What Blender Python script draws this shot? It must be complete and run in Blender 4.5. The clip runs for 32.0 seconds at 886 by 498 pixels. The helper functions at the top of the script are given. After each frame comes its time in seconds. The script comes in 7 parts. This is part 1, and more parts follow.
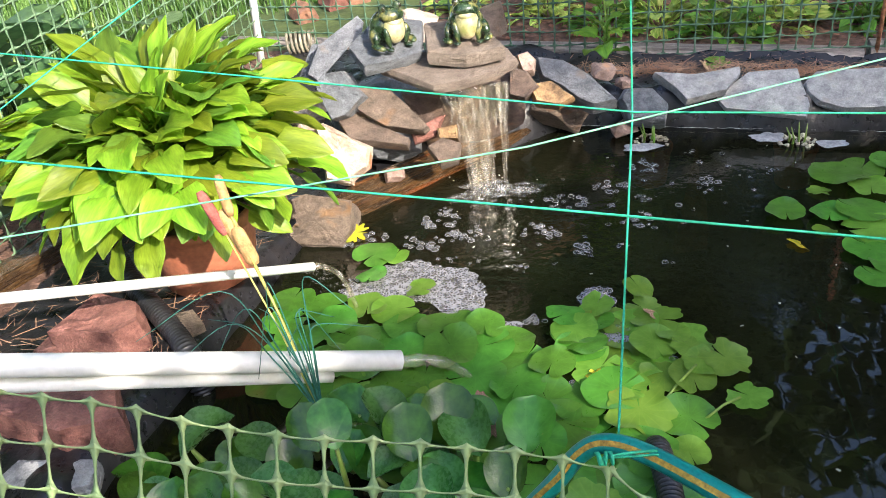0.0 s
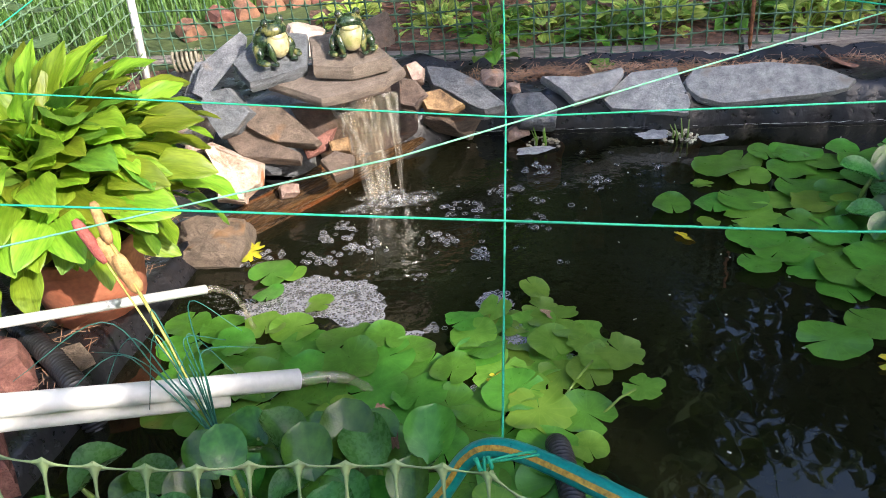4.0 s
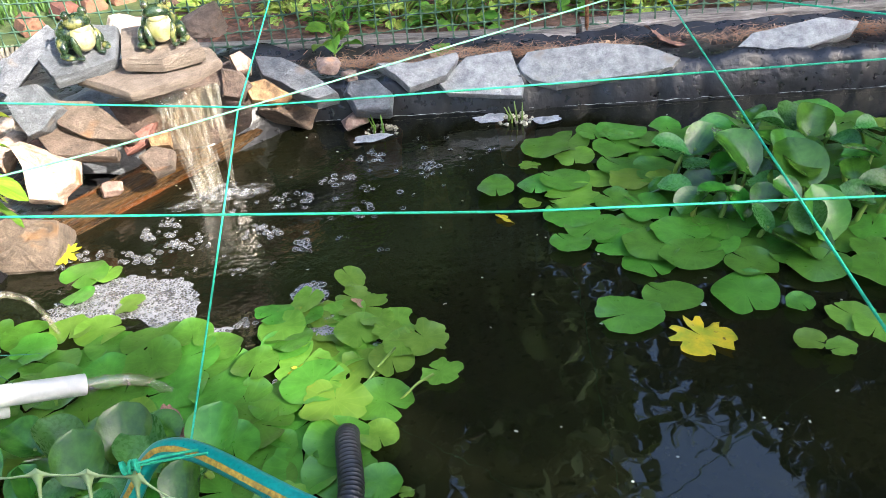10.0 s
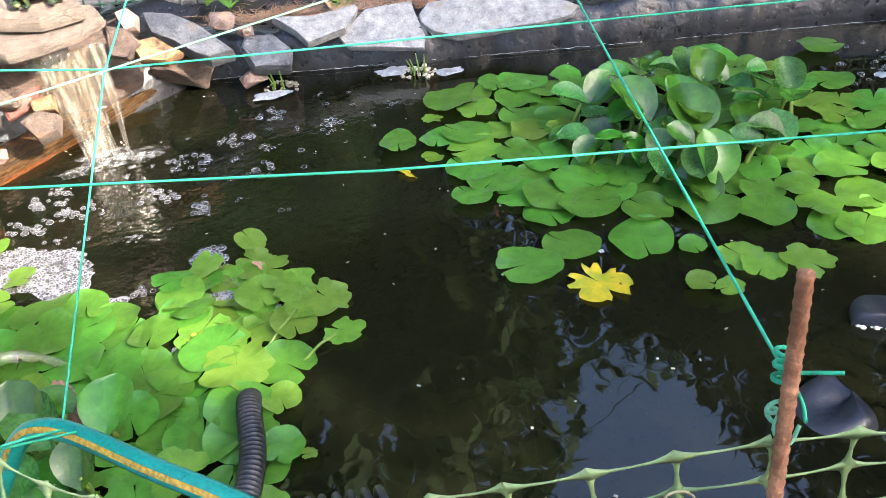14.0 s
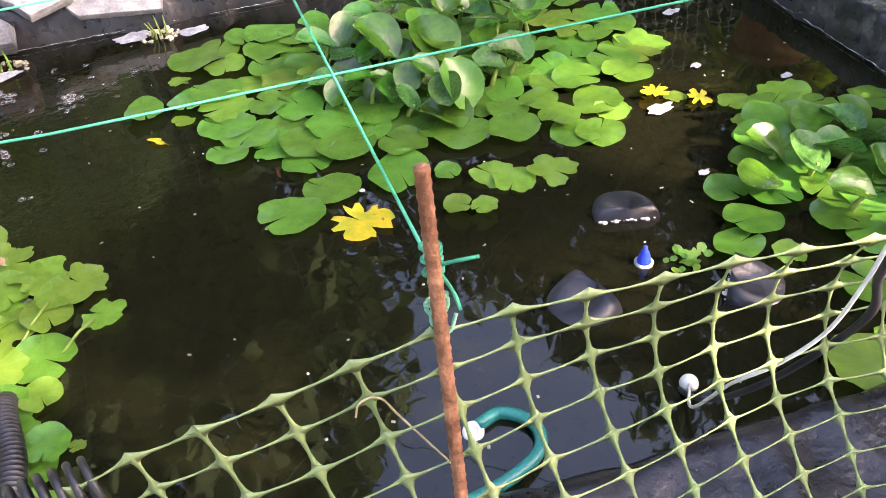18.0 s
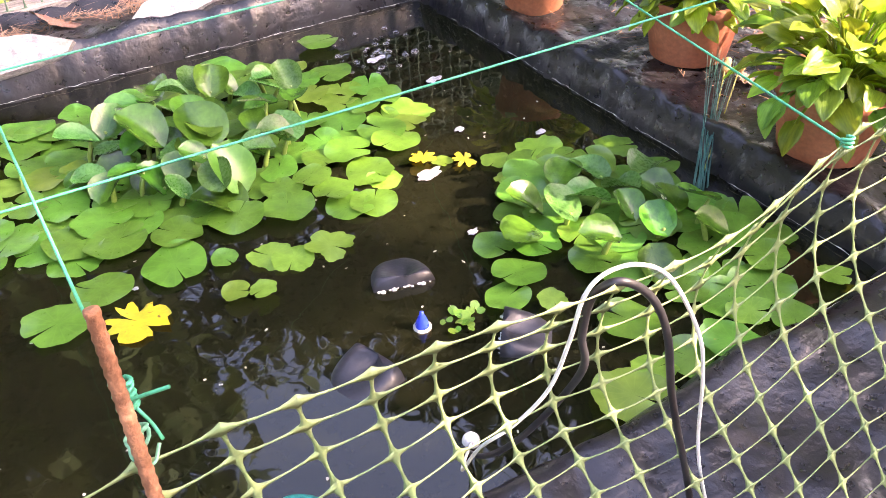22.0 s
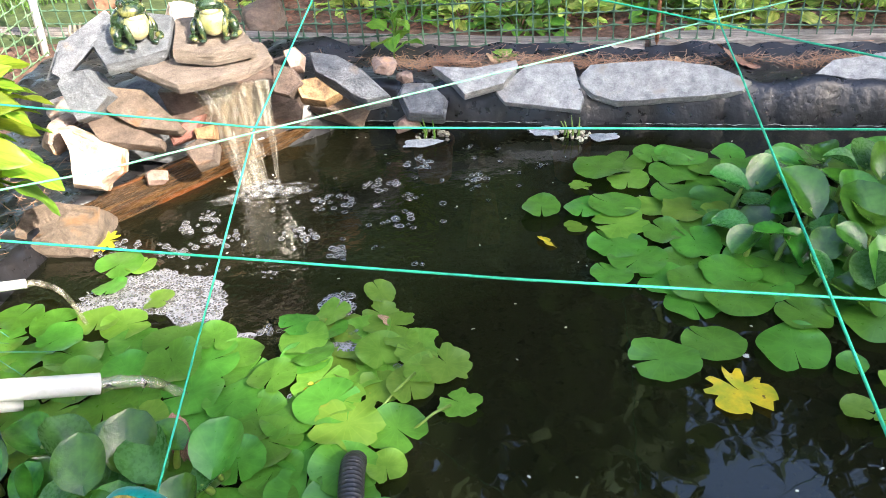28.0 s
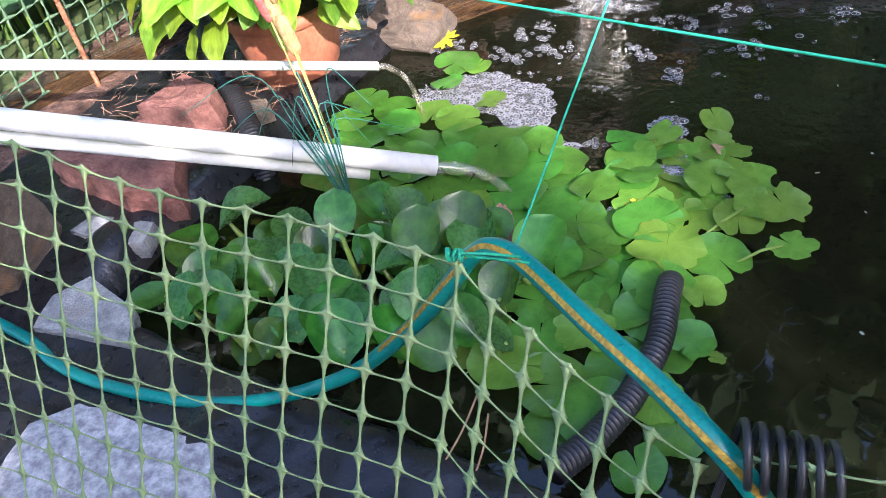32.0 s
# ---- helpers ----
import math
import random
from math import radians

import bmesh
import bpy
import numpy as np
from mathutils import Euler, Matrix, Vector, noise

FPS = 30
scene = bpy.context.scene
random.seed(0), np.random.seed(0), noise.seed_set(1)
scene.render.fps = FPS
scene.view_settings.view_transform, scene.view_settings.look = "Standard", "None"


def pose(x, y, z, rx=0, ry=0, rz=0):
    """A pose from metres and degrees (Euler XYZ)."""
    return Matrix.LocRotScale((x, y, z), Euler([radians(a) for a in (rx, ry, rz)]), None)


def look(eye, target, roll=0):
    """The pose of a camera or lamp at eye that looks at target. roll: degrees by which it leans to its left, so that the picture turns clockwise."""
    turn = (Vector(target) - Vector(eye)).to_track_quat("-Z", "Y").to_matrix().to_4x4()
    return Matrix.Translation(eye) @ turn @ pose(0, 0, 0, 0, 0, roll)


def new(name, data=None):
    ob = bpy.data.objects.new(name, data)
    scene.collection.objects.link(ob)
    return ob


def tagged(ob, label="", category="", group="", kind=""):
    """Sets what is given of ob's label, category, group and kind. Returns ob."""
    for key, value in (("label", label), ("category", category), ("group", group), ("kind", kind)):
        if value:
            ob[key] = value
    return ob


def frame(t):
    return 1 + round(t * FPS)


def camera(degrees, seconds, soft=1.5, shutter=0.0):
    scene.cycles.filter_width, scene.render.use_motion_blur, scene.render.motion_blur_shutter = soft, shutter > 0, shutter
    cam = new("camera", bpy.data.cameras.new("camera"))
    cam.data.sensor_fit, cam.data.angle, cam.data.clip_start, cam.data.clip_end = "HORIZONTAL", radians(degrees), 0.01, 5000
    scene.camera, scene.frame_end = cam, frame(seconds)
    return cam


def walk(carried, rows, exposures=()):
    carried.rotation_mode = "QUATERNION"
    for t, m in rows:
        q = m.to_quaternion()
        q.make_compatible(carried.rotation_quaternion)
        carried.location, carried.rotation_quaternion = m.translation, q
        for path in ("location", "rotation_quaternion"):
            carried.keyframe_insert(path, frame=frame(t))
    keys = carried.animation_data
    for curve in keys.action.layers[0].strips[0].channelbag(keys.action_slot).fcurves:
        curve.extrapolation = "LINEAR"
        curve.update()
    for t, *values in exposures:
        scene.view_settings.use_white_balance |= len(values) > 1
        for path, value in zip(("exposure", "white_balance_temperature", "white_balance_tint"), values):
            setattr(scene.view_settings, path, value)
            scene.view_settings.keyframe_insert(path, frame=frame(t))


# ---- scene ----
cam = camera(56.1, 32.0, 0.9)
PATH = [
    (0, (0.158, 0.068, 1.303), (0.035, 1.769, 0.258), -6.4),
    (0.5, (0.138, 0.071, 1.286), (-0.095, 1.773, 0.261), -7.0),
    (1, (0.141, 0.065, 1.28), (-0.066, 1.753, 0.228), -6.6),
    (1.5, (0.152, 0.065, 1.287), (0.028, 1.753, 0.222), -6.1),
    (2, (0.172, 0.068, 1.29), (0.128, 1.777, 0.252), -6.1),
    (2.5, (0.18, 0.067, 1.288), (0.177, 1.772, 0.241), -6.0),
    (3, (0.185, 0.071, 1.29), (0.193, 1.765, 0.228), -6.3),
    (3.5, (0.197, 0.075, 1.294), (0.24, 1.769, 0.232), -6.2),
    (4, (0.211, 0.072, 1.297), (0.291, 1.775, 0.253), -6.4),
    (4.5, (0.228, 0.07, 1.294), (0.334, 1.776, 0.255), -7.1),
    (6.5, (0.237, 0.05, 1.299), (0.422, 1.761, 0.281), -7.0),
    (7, (0.227, 0.053, 1.297), (0.418, 1.769, 0.289), -6.5),
    (7.5, (0.228, 0.051, 1.295), (0.431, 1.763, 0.28), -6.5),
    (8, (0.246, 0.048, 1.287), (0.456, 1.755, 0.266), -7.2),
    (8.5, (0.35, 0.012, 1.291), (0.524, 1.73, 0.282), -7.2),
    (9, (0.486, -0.037, 1.279), (0.616, 1.669, 0.245), -6.7),
    (9.5, (0.523, -0.014, 1.261), (0.698, 1.681, 0.214), -6.4),
    (10, (0.507, 0.041, 1.264), (0.758, 1.702, 0.179), -5.9),
    (10.5, (0.514, 0.062, 1.247), (0.642, 1.676, 0.073), -6.7),
    (11, (0.495, 0.085, 1.24), (0.469, 1.68, 0.033), -8.4),
    (11.5, (0.49, 0.077, 1.24), (0.49, 1.667, 0.026), -8.1),
    (12, (0.519, 0.06, 1.244), (0.669, 1.637, 0.023), -7.1),
    (12.5, (0.554, 0.045, 1.251), (0.829, 1.614, 0.042), -6.7),
    (13, (0.563, 0.043, 1.26), (0.886, 1.617, 0.07), -6.2),
    (13.5, (0.568, 0.045, 1.261), (0.915, 1.616, 0.072), -5.8),
    (14, (0.571, 0.037, 1.26), (0.969, 1.593, 0.069), -5.1),
    (14.5, (0.599, 0.029, 1.257), (1.097, 1.557, 0.066), -4.5),
    (15, (0.621, 0.018, 1.263), (1.233, 1.519, 0.091), -3.9),
    (15.5, (0.629, 0.002, 1.266), (1.308, 1.493, 0.117), -4.3),
    (17.5, (0.664, -0.045, 1.249), (1.436, 1.308, -0.005), -4.1),
    (18, (0.687, -0.035, 1.231), (1.436, 1.285, -0.073), -4.9),
    (18.5, (0.704, -0.014, 1.215), (1.442, 1.256, -0.143), -6.0),
    (19, (0.729, 0.027, 1.19), (1.436, 1.259, -0.218), -6.7),
    (19.5, (0.716, -0.001, 1.214), (1.435, 1.223, -0.195), -6.1),
    (20, (0.707, -0.053, 1.242), (1.541, 1.152, -0.119), -4.7),
    (20.5, (0.73, -0.076, 1.246), (1.681, 1.102, -0.06), -4.7),
    (21, (0.761, -0.095, 1.244), (1.776, 1.058, -0.037), -4.6),
    (21.5, (0.79, -0.105, 1.264), (1.852, 1.047, 0.021), -4.1),
    (22, (0.781, -0.104, 1.281), (1.903, 1.016, 0.062), -2.1),
    (22.5, (0.774, -0.07, 1.289), (1.888, 1.063, 0.075), -0.4),
    (23, (0.768, -0.032, 1.304), (1.755, 1.258, 0.137), 0.1),
    (23.5, (0.743, 0.009, 1.316), (1.475, 1.497, 0.198), 0.3),
    (24, (0.69, 0.051, 1.322), (1.175, 1.666, 0.246), -0.0),
    (24.5, (0.65, 0.084, 1.315), (0.989, 1.744, 0.251), -0.8),
    (25, (0.611, 0.106, 1.305), (0.789, 1.776, 0.218), -2.7),
    (25.5, (0.605, 0.136, 1.29), (0.699, 1.802, 0.188), -3.0),
    (27.5, (0.599, 0.142, 1.288), (0.694, 1.817, 0.199), -3.8),
    (28, (0.604, 0.137, 1.287), (0.697, 1.806, 0.188), -4.2),
    (28.5, (0.609, 0.133, 1.282), (0.708, 1.796, 0.175), -4.7),
    (29, (0.615, 0.139, 1.275), (0.723, 1.796, 0.159), -5.0),
    (29.5, (0.607, 0.141, 1.28), (0.713, 1.792, 0.156), -4.7),
    (30, (0.606, 0.139, 1.278), (0.7, 1.797, 0.164), -4.6),
    (30.5, (0.588, 0.137, 1.274), (0.528, 1.791, 0.151), -5.6),
    (31, (0.544, 0.146, 1.265), (0.214, 1.743, 0.107), -7.4),
    (31.2, (0.532, 0.146, 1.253), (0.12, 1.702, 0.064), -7.7),
    (31.5, (0.517, 0.125, 1.229), (0.018, 1.617, -0.006), -9.1),
    (32, (0.495, 0.099, 1.218), (-0.076, 1.49, -0.1), -10.8),
]
walk(cam, [(t, look(eye, target, roll)) for t, eye, target, roll in PATH],
     [(0.0, 1.95, 6100, 12), (0.8, 1.66, 6000, 13), (4.0, 1.7, 6000, 13), (7.0, 1.9, 5900, 10), (9.5, 2.3, 5950, 10), (12.0, 2.6, 6100, 12), (14.0, 2.78, 6200, 14), (15.0, 3.05, 6350, 17), (18.0, 3.1, 7200, 28), (19.0, 3.3, 7500, 34), (22.5, 3.6, 7500, 36), (24.0, 2.98, 6600, 14), (24.5, 2.75, 6450, 13), (25.5, 2.4, 6250, 12), (28.0, 2.55, 6150, 11), (30.3, 2.62, 6150, 11), (31.0, 2.4, 6000, 13), (32.0, 2.2, 5550, 20)])

# ---- light ----
SUN_FROM = Vector((0.75, -1.0, 0.80))
W = bpy.data.worlds.new("sky")
scene.world = W
W.use_nodes = True
wt = W.node_tree
sky = wt.nodes.new("ShaderNodeTexSky")
sky.sky_type = "NISHITA"
sky.sun_disc = False
sky.air_density, sky.dust_density = 1.0, 3.0
sky.sun_elevation = math.atan2(SUN_FROM.z, SUN_FROM.xy.length)
sky.sun_rotation = math.atan2(SUN_FROM.x, SUN_FROM.y)
bg = wt.nodes["Background"]
bg.inputs[1].default_value = 0.15
wt.links.new(sky.outputs[0], bg.inputs[0])
sun = new("sun", bpy.data.lights.new("sun", "SUN"))
sun.data.energy, sun.data.angle, sun.data.color = 3.0, radians(0.6), (1.0, 0.88, 0.70)
sun.matrix_world = look(SUN_FROM * 10, (0, 0, 0))

# ---- plan: the pond's own axes, u along its far edge, v towards it ----
A = radians(14.6)
EU, EV = Vector((math.cos(A), -math.sin(A), 0)), Vector((math.sin(A), math.cos(A), 0))


def PF(u, v, z=0.0):
    return EU * u + EV * v + Vector((0, 0, z))


def UV(x, y):
    return x * EU.x + y * EU.y, x * EV.x + y * EV.y


POND = [(-1.0, 0.86), (2.43, 0.86), (2.43, 3.03), (-0.3, 3.03), (-0.98, 2.24)]


def pond_distance(u, v):
    """Metres outside the pond's outline; negative inside."""
    best, inside = 1e9, True
    for (x0, y0), (x1, y1) in zip(POND, POND[1:] + POND[:1]):
        dx, dy = x1 - x0, y1 - y0
        k = max(0.0, min(1.0, ((u - x0) * dx + (v - y0) * dy) / (dx * dx + dy * dy)))
        best = min(best, math.hypot(u - x0 - k * dx, v - y0 - k * dy))
        if dx * (v - y0) - dy * (u - x0) < 0:
            inside = False
    return -best if inside else best


def sstep(a, b, x):
    k = max(0.0, min(1.0, (x - a) / (b - a)))
    return k * k * (3 - 2 * k)


def rim(u, v):
    """Height of the bank round the pond."""
    far = sstep(2.6, 3.1, v)
    right = sstep(2.2, 2.5, u)
    left = sstep(-0.7, -1.1, u)
    near = sstep(1.2, 0.8, v)
    h = 0.05 * near + 0.05 * left * (1 - near)
    h = max(h, 0.10 * far, 0.10 * right * (1 - 0.4 * near))
    return h


def ground_height(x, y):
    u, v = UV(x, y)
    d = pond_distance(u, v)
    out = rim(u, v) if d > -0.3 else 0.0
    away = max(0.0, d - 0.3)
    out += 0.03 * noise.noise(Vector((x * 0.9, y * 0.9, 0))) * min(1, away) + 0.02 * min(away, 2.0)
    k = sstep(-0.13, 0.05, d)
    return out * k - 0.5 * (1 - k)


# ---- materials ----
MATS = {}


def nodes_of(name):
    m = bpy.data.materials.new(name)
    m.use_nodes = True
    t = m.node_tree
    return m, t, t.nodes["Principled BSDF"]


def mat(name, dark, light, scale=8.0, rough=0.6, bump=0.2, fine=60.0, metal=0.0, vary=0.0, spec=0.5, stretch=(1, 1, 1), trans=0.0, spots=None, coat=0.0, veins=0, contrast=(0.35, 0.68), dist=0.004, grain=0.45, harsh=0.5):
    """Two-scale procedural surface: broad mottling from dark to light, fine relief, optional spots and per-piece variation."""
    if name in MATS:
        return MATS[name]
    m, t, p = nodes_of(name)
    N, Lk = t.nodes.new, t.links.new
    tc, mp = N("ShaderNodeTexCoord"), N("ShaderNodeMapping")
    mp.inputs["Scale"].default_value = stretch
    Lk(tc.outputs["Object"], mp.inputs[0])
    info = N("ShaderNodeObjectInfo")
    shift = N("ShaderNodeVectorMath")
    shift.operation = "MULTIPLY_ADD"
    Lk(info.outputs["Random"], shift.inputs[0])
    shift.inputs[1].default_value = (17.0, 9.0, 5.0)
    Lk(mp.outputs[0], shift.inputs[2])
    n1, n2 = N("ShaderNodeTexNoise"), N("ShaderNodeTexNoise")
    n1.inputs["Scale"].default_value, n1.inputs["Detail"].default_value = scale, 6
    n2.inputs["Scale"].default_value, n2.inputs["Detail"].default_value = fine, 5
    n1.inputs["Roughness"].default_value = n2.inputs["Roughness"].default_value = harsh
    for n in (n1, n2):
        Lk(shift.outputs[0], n.inputs["Vector"])
    r = N("ShaderNodeValToRGB")
    r.color_ramp.elements[0].position, r.color_ramp.elements[1].position = contrast
    r.color_ramp.elements[0].color, r.color_ramp.elements[1].color = (*dark, 1), (*light, 1)
    Lk(n1.outputs[0], r.inputs[0])
    col = r.outputs[0]
    mx = N("ShaderNodeMix")
    mx.data_type, mx.blend_type = "RGBA", "OVERLAY"
    mx.inputs[0].default_value = grain
    Lk(col, mx.inputs[6])
    Lk(n2.outputs[0], mx.inputs[7])
    col = mx.outputs[2]
    if spots:
        c, sc, lo, hi = spots
        n3 = N("ShaderNodeTexNoise")
        n3.inputs["Scale"].default_value, n3.inputs["Detail"].default_value = sc, 3
        Lk(shift.outputs[0], n3.inputs["Vector"])
        r3 = N("ShaderNodeValToRGB")
        r3.color_ramp.elements[0].position, r3.color_ramp.elements[1].position = lo, hi
        Lk(n3.outputs[0], r3.inputs[0])
        m3 = N("ShaderNodeMix")
        m3.data_type = "RGBA"
        Lk(r3.outputs[0], m3.inputs[0])
        Lk(col, m3.inputs[6])
        m3.inputs[7].default_value = (*c, 1)
        col = m3.outputs[2]
    if veins:
        sx, at, wv, sn, mr, mv = N("ShaderNodeSeparateXYZ"), N("ShaderNodeMath"), N("ShaderNodeMath"), N("ShaderNodeMath"), N("ShaderNodeMapRange"), N("ShaderNodeMix")
        Lk(tc.outputs["Object"], sx.inputs[0])
        at.operation, wv.operation, sn.operation = "ARCTAN2", "MULTIPLY", "SINE"
        Lk(sx.outputs[1], at.inputs[0])
        Lk(sx.outputs[0], at.inputs[1])
        Lk(at.outputs[0], wv.inputs[0])
        wv.inputs[1].default_value = veins
        Lk(wv.outputs[0], sn.inputs[0])
        mr.inputs[1].default_value, mr.inputs[2].default_value = 0.75, 1.0
        mr.inputs[3].default_value, mr.inputs[4].default_value = 0.0, 0.12
        Lk(sn.outputs[0], mr.inputs[0])
        mv.data_type = "RGBA"
        Lk(mr.outputs[0], mv.inputs[0])
        Lk(col, mv.inputs[6])
        mv.inputs[7].default_value = (light[0] * 1.7, light[1] * 1.45, light[2] * 1.7, 1)
        col = mv.outputs[2]
    if vary:
        hs = N("ShaderNodeHueSaturation")
        ma, mb = N("ShaderNodeMapRange"), N("ShaderNodeMapRange")
        ma.inputs[3].default_value, ma.inputs[4].default_value = 1 - vary, 1 + vary
        mb.inputs[3].default_value, mb.inputs[4].default_value = 0.5 - 0.08 * vary, 0.5 + 0.05 * vary
        Lk(info.outputs["Random"], ma.inputs[0])
        Lk(info.outputs["Random"], mb.inputs[0])
        Lk(ma.outputs[0], hs.inputs["Value"])
        Lk(mb.outputs[0], hs.inputs["Hue"])
        Lk(col, hs.inputs["Color"])
        col = hs.outputs[0]
    Lk(col, p.inputs["Base Color"])
    rr = N("ShaderNodeMapRange")
    rr.inputs[3].default_value, rr.inputs[4].default_value = max(0.03, rough - 0.12), min(1, rough + 0.12)
    Lk(n2.outputs[0], rr.inputs[0])
    Lk(rr.outputs[0], p.inputs["Roughness"])
    p.inputs["Metallic"].default_value = metal
    p.inputs["Specular IOR Level"].default_value = spec
    p.inputs["Coat Weight"].default_value = coat
    if bump:
        b = N("ShaderNodeBump")
        b.inputs["Strength"].default_value, b.inputs["Distance"].default_value = bump, dist
        ad = N("ShaderNodeMath")
        ad.operation = "MULTIPLY_ADD"
        Lk(n1.outputs[0], ad.inputs[0])
        ad.inputs[1].default_value = 2.0
        Lk(n2.outputs[0], ad.inputs[2])
        Lk(ad.outputs[0], b.inputs["Height"])
        Lk(b.outputs[0], p.inputs["Normal"])
    if trans:
        tr = N("ShaderNodeBsdfTranslucent")
        ms = N("ShaderNodeMixShader")
        ms.inputs[0].default_value = trans
        hs2 = N("ShaderNodeHueSaturation")
        hs2.inputs["Value"].default_value, hs2.inputs["Hue"].default_value = 1.5, 0.485
        Lk(col, hs2.inputs["Color"])
        Lk(hs2.outputs[0], tr.inputs[0])
        Lk(p.outputs[0], ms.inputs[1])
        Lk(tr.outputs[0], ms.inputs[2])
        Lk(ms.outputs[0], t.nodes["Material Output"].inputs[0])
    MATS[name] = m
    return m


LINER = mat("black_liner", (0.008, 0.008, 0.010), (0.020, 0.0195, 0.023), 8, 0.30, 0.8, 38, spots=((0.050, 0.046, 0.044), 2.6, 0.57, 0.84), dist=0.005)
SOIL = mat("mulch_soil", (0.07, 0.035, 0.022), (0.2, 0.11, 0.075), 26, 0.95, 0.9, 90, dist=0.012)
GRASS_SOIL = mat("lawn_soil", (0.03, 0.05, 0.012), (0.08, 0.11, 0.03), 9, 0.95, 0.7, 60)
SLATE = mat("blue_grey_schist", (0.085, 0.093, 0.108), (0.33, 0.345, 0.375), 17, 0.58, 0.9, 210, vary=0.14, stretch=(1, 1.3, 2.6), spots=((0.27, 0.20, 0.14), 8, 0.62, 0.76), dist=0.013, grain=0.95, harsh=0.8, contrast=(0.30, 0.70))
BROWN_STONE = mat("brown_schist", (0.085, 0.062, 0.050), (0.30, 0.225, 0.175), 17, 0.55, 0.9, 210, vary=0.2, stretch=(1, 1.3, 2.6), spots=((0.33, 0.17, 0.08), 8, 0.60, 0.76), dist=0.013, grain=0.95, harsh=0.8, contrast=(0.30, 0.70))
SAND_STONE = mat("sandy_schist", (0.15, 0.115, 0.092), (0.40, 0.325, 0.26), 15, 0.6, 0.9, 230, vary=0.08, stretch=(1, 1.3, 2.4), spots=((0.34, 0.20, 0.11), 7, 0.62, 0.78), dist=0.013, grain=0.95, harsh=0.8, contrast=(0.30, 0.70))
OCHRE_STONE = mat("ochre_schist", (0.08, 0.045, 0.022), (0.40, 0.25, 0.12), 24, 0.5, 0.8, 150, spots=((0.5, 0.45, 0.4), 9, 0.6, 0.72), dist=0.008, grain=0.8, harsh=0.7)
PINK_STONE = mat("pinkish_stone", (0.17, 0.11, 0.085), (0.42, 0.31, 0.26), 20, 0.6, 0.6, 150, vary=0.1, spots=((0.5, 0.28, 0.14), 10, 0.6, 0.7), dist=0.006, grain=0.6, harsh=0.7)
PALE_STONE = mat("pale_grey_flagstone", (0.18, 0.185, 0.19), (0.42, 0.42, 0.41), 26, 0.75, 0.7, 190, vary=0.08, spots=((0.24, 0.22, 0.19), 13, 0.62, 0.74), dist=0.006, grain=0.6, harsh=0.7)
QUARTZ = mat("pale_pink_quartz", (0.36, 0.25, 0.18), (0.72, 0.63, 0.54), 16, 0.5, 0.7, 110, spots=((0.42, 0.16, 0.07), 9, 0.62, 0.70), grain=0.5, harsh=0.68, dist=0.008)
RED_STONE = mat("red_sandstone", (0.15, 0.06, 0.045), (0.38, 0.18, 0.14), 18, 0.8, 0.8, 140, vary=0.15, grain=0.7, harsh=0.7, dist=0.008)
GRANITE = mat("grey_granite", (0.22, 0.22, 0.24), (0.5, 0.5, 0.52), 55, 0.8, 0.4, 170)
TIMBER = mat("weathered_timber", (0.10, 0.085, 0.075), (0.42, 0.37, 0.33), 9, 0.85, 0.9, 60, stretch=(0.6, 8, 8), vary=0.12, dist=0.008, grain=0.8, harsh=0.7)
BEAM = mat("wet_brown_beam", (0.012, 0.007, 0.004), (0.16, 0.085, 0.030), 11, 0.26, 1.0, 60, stretch=(0.7, 9, 9), spots=((0.26, 0.075, 0.015), 2.2, 0.58, 0.72), grain=0.7, harsh=0.66, dist=0.01, contrast=(0.34, 0.70))
EDGE_STONE = mat("weathered_red_block", (0.13, 0.065, 0.045), (0.30, 0.14, 0.085), 14, 0.9, 0.5, 90, vary=0.3, grain=0.5, harsh=0.65)
TERRA = mat("terracotta", (0.36, 0.115, 0.055), (0.50, 0.20, 0.105), 8, 0.75, 0.15, 80, vary=0.08)
PVC = mat("white_pvc", (0.70, 0.71, 0.70), (0.82, 0.82, 0.80), 6, 0.35, 0.04, 60)
BLACK_PLASTIC = mat("black_plastic", (0.012, 0.012, 0.014), (0.03, 0.03, 0.034), 10, 0.4, 0.1, 80)
PAD = mat("lily_pad_green", (0.050, 0.160, 0.016), (0.082, 0.235, 0.028), 1.9, 0.32, 0.14, 7, vary=0.22, trans=0.20, spots=((0.16, 0.19, 0.03), 3.0, 0.74, 0.86), coat=0.2, veins=15, grain=0.06)
PAD_LIGHT = mat("lily_pad_yellow_green", (0.095, 0.215, 0.020), (0.145, 0.285, 0.038), 1.8, 0.36, 0.08, 7, vary=0.24, trans=0.25, spots=((0.28, 0.25, 0.03), 2.2, 0.70, 0.84), veins=15, grain=0.08)
PAD_YELLOW = mat("yellow_lily_leaf", (0.30, 0.34, 0.02), (0.74, 0.52, 0.02), 1.4, 0.45, 0.12, 9, trans=0.2, spots=((0.14, 0.09, 0.02), 3.2, 0.66, 0.74), grain=0.15)
HYAC = mat("hyacinth_leaf_green", (0.022, 0.090, 0.009), (0.058, 0.182, 0.018), 1.3, 0.17, 0.22, 6, vary=0.3, trans=0.16, grain=0.2, spec=0.5, veins=9)
HYAC_BLUE = mat("hyacinth_leaf_bluish", (0.028, 0.105, 0.022), (0.065, 0.19, 0.040), 1.3, 0.28, 0.15, 6, vary=0.25, trans=0.14, grain=0.25, spec=0.28, veins=9)
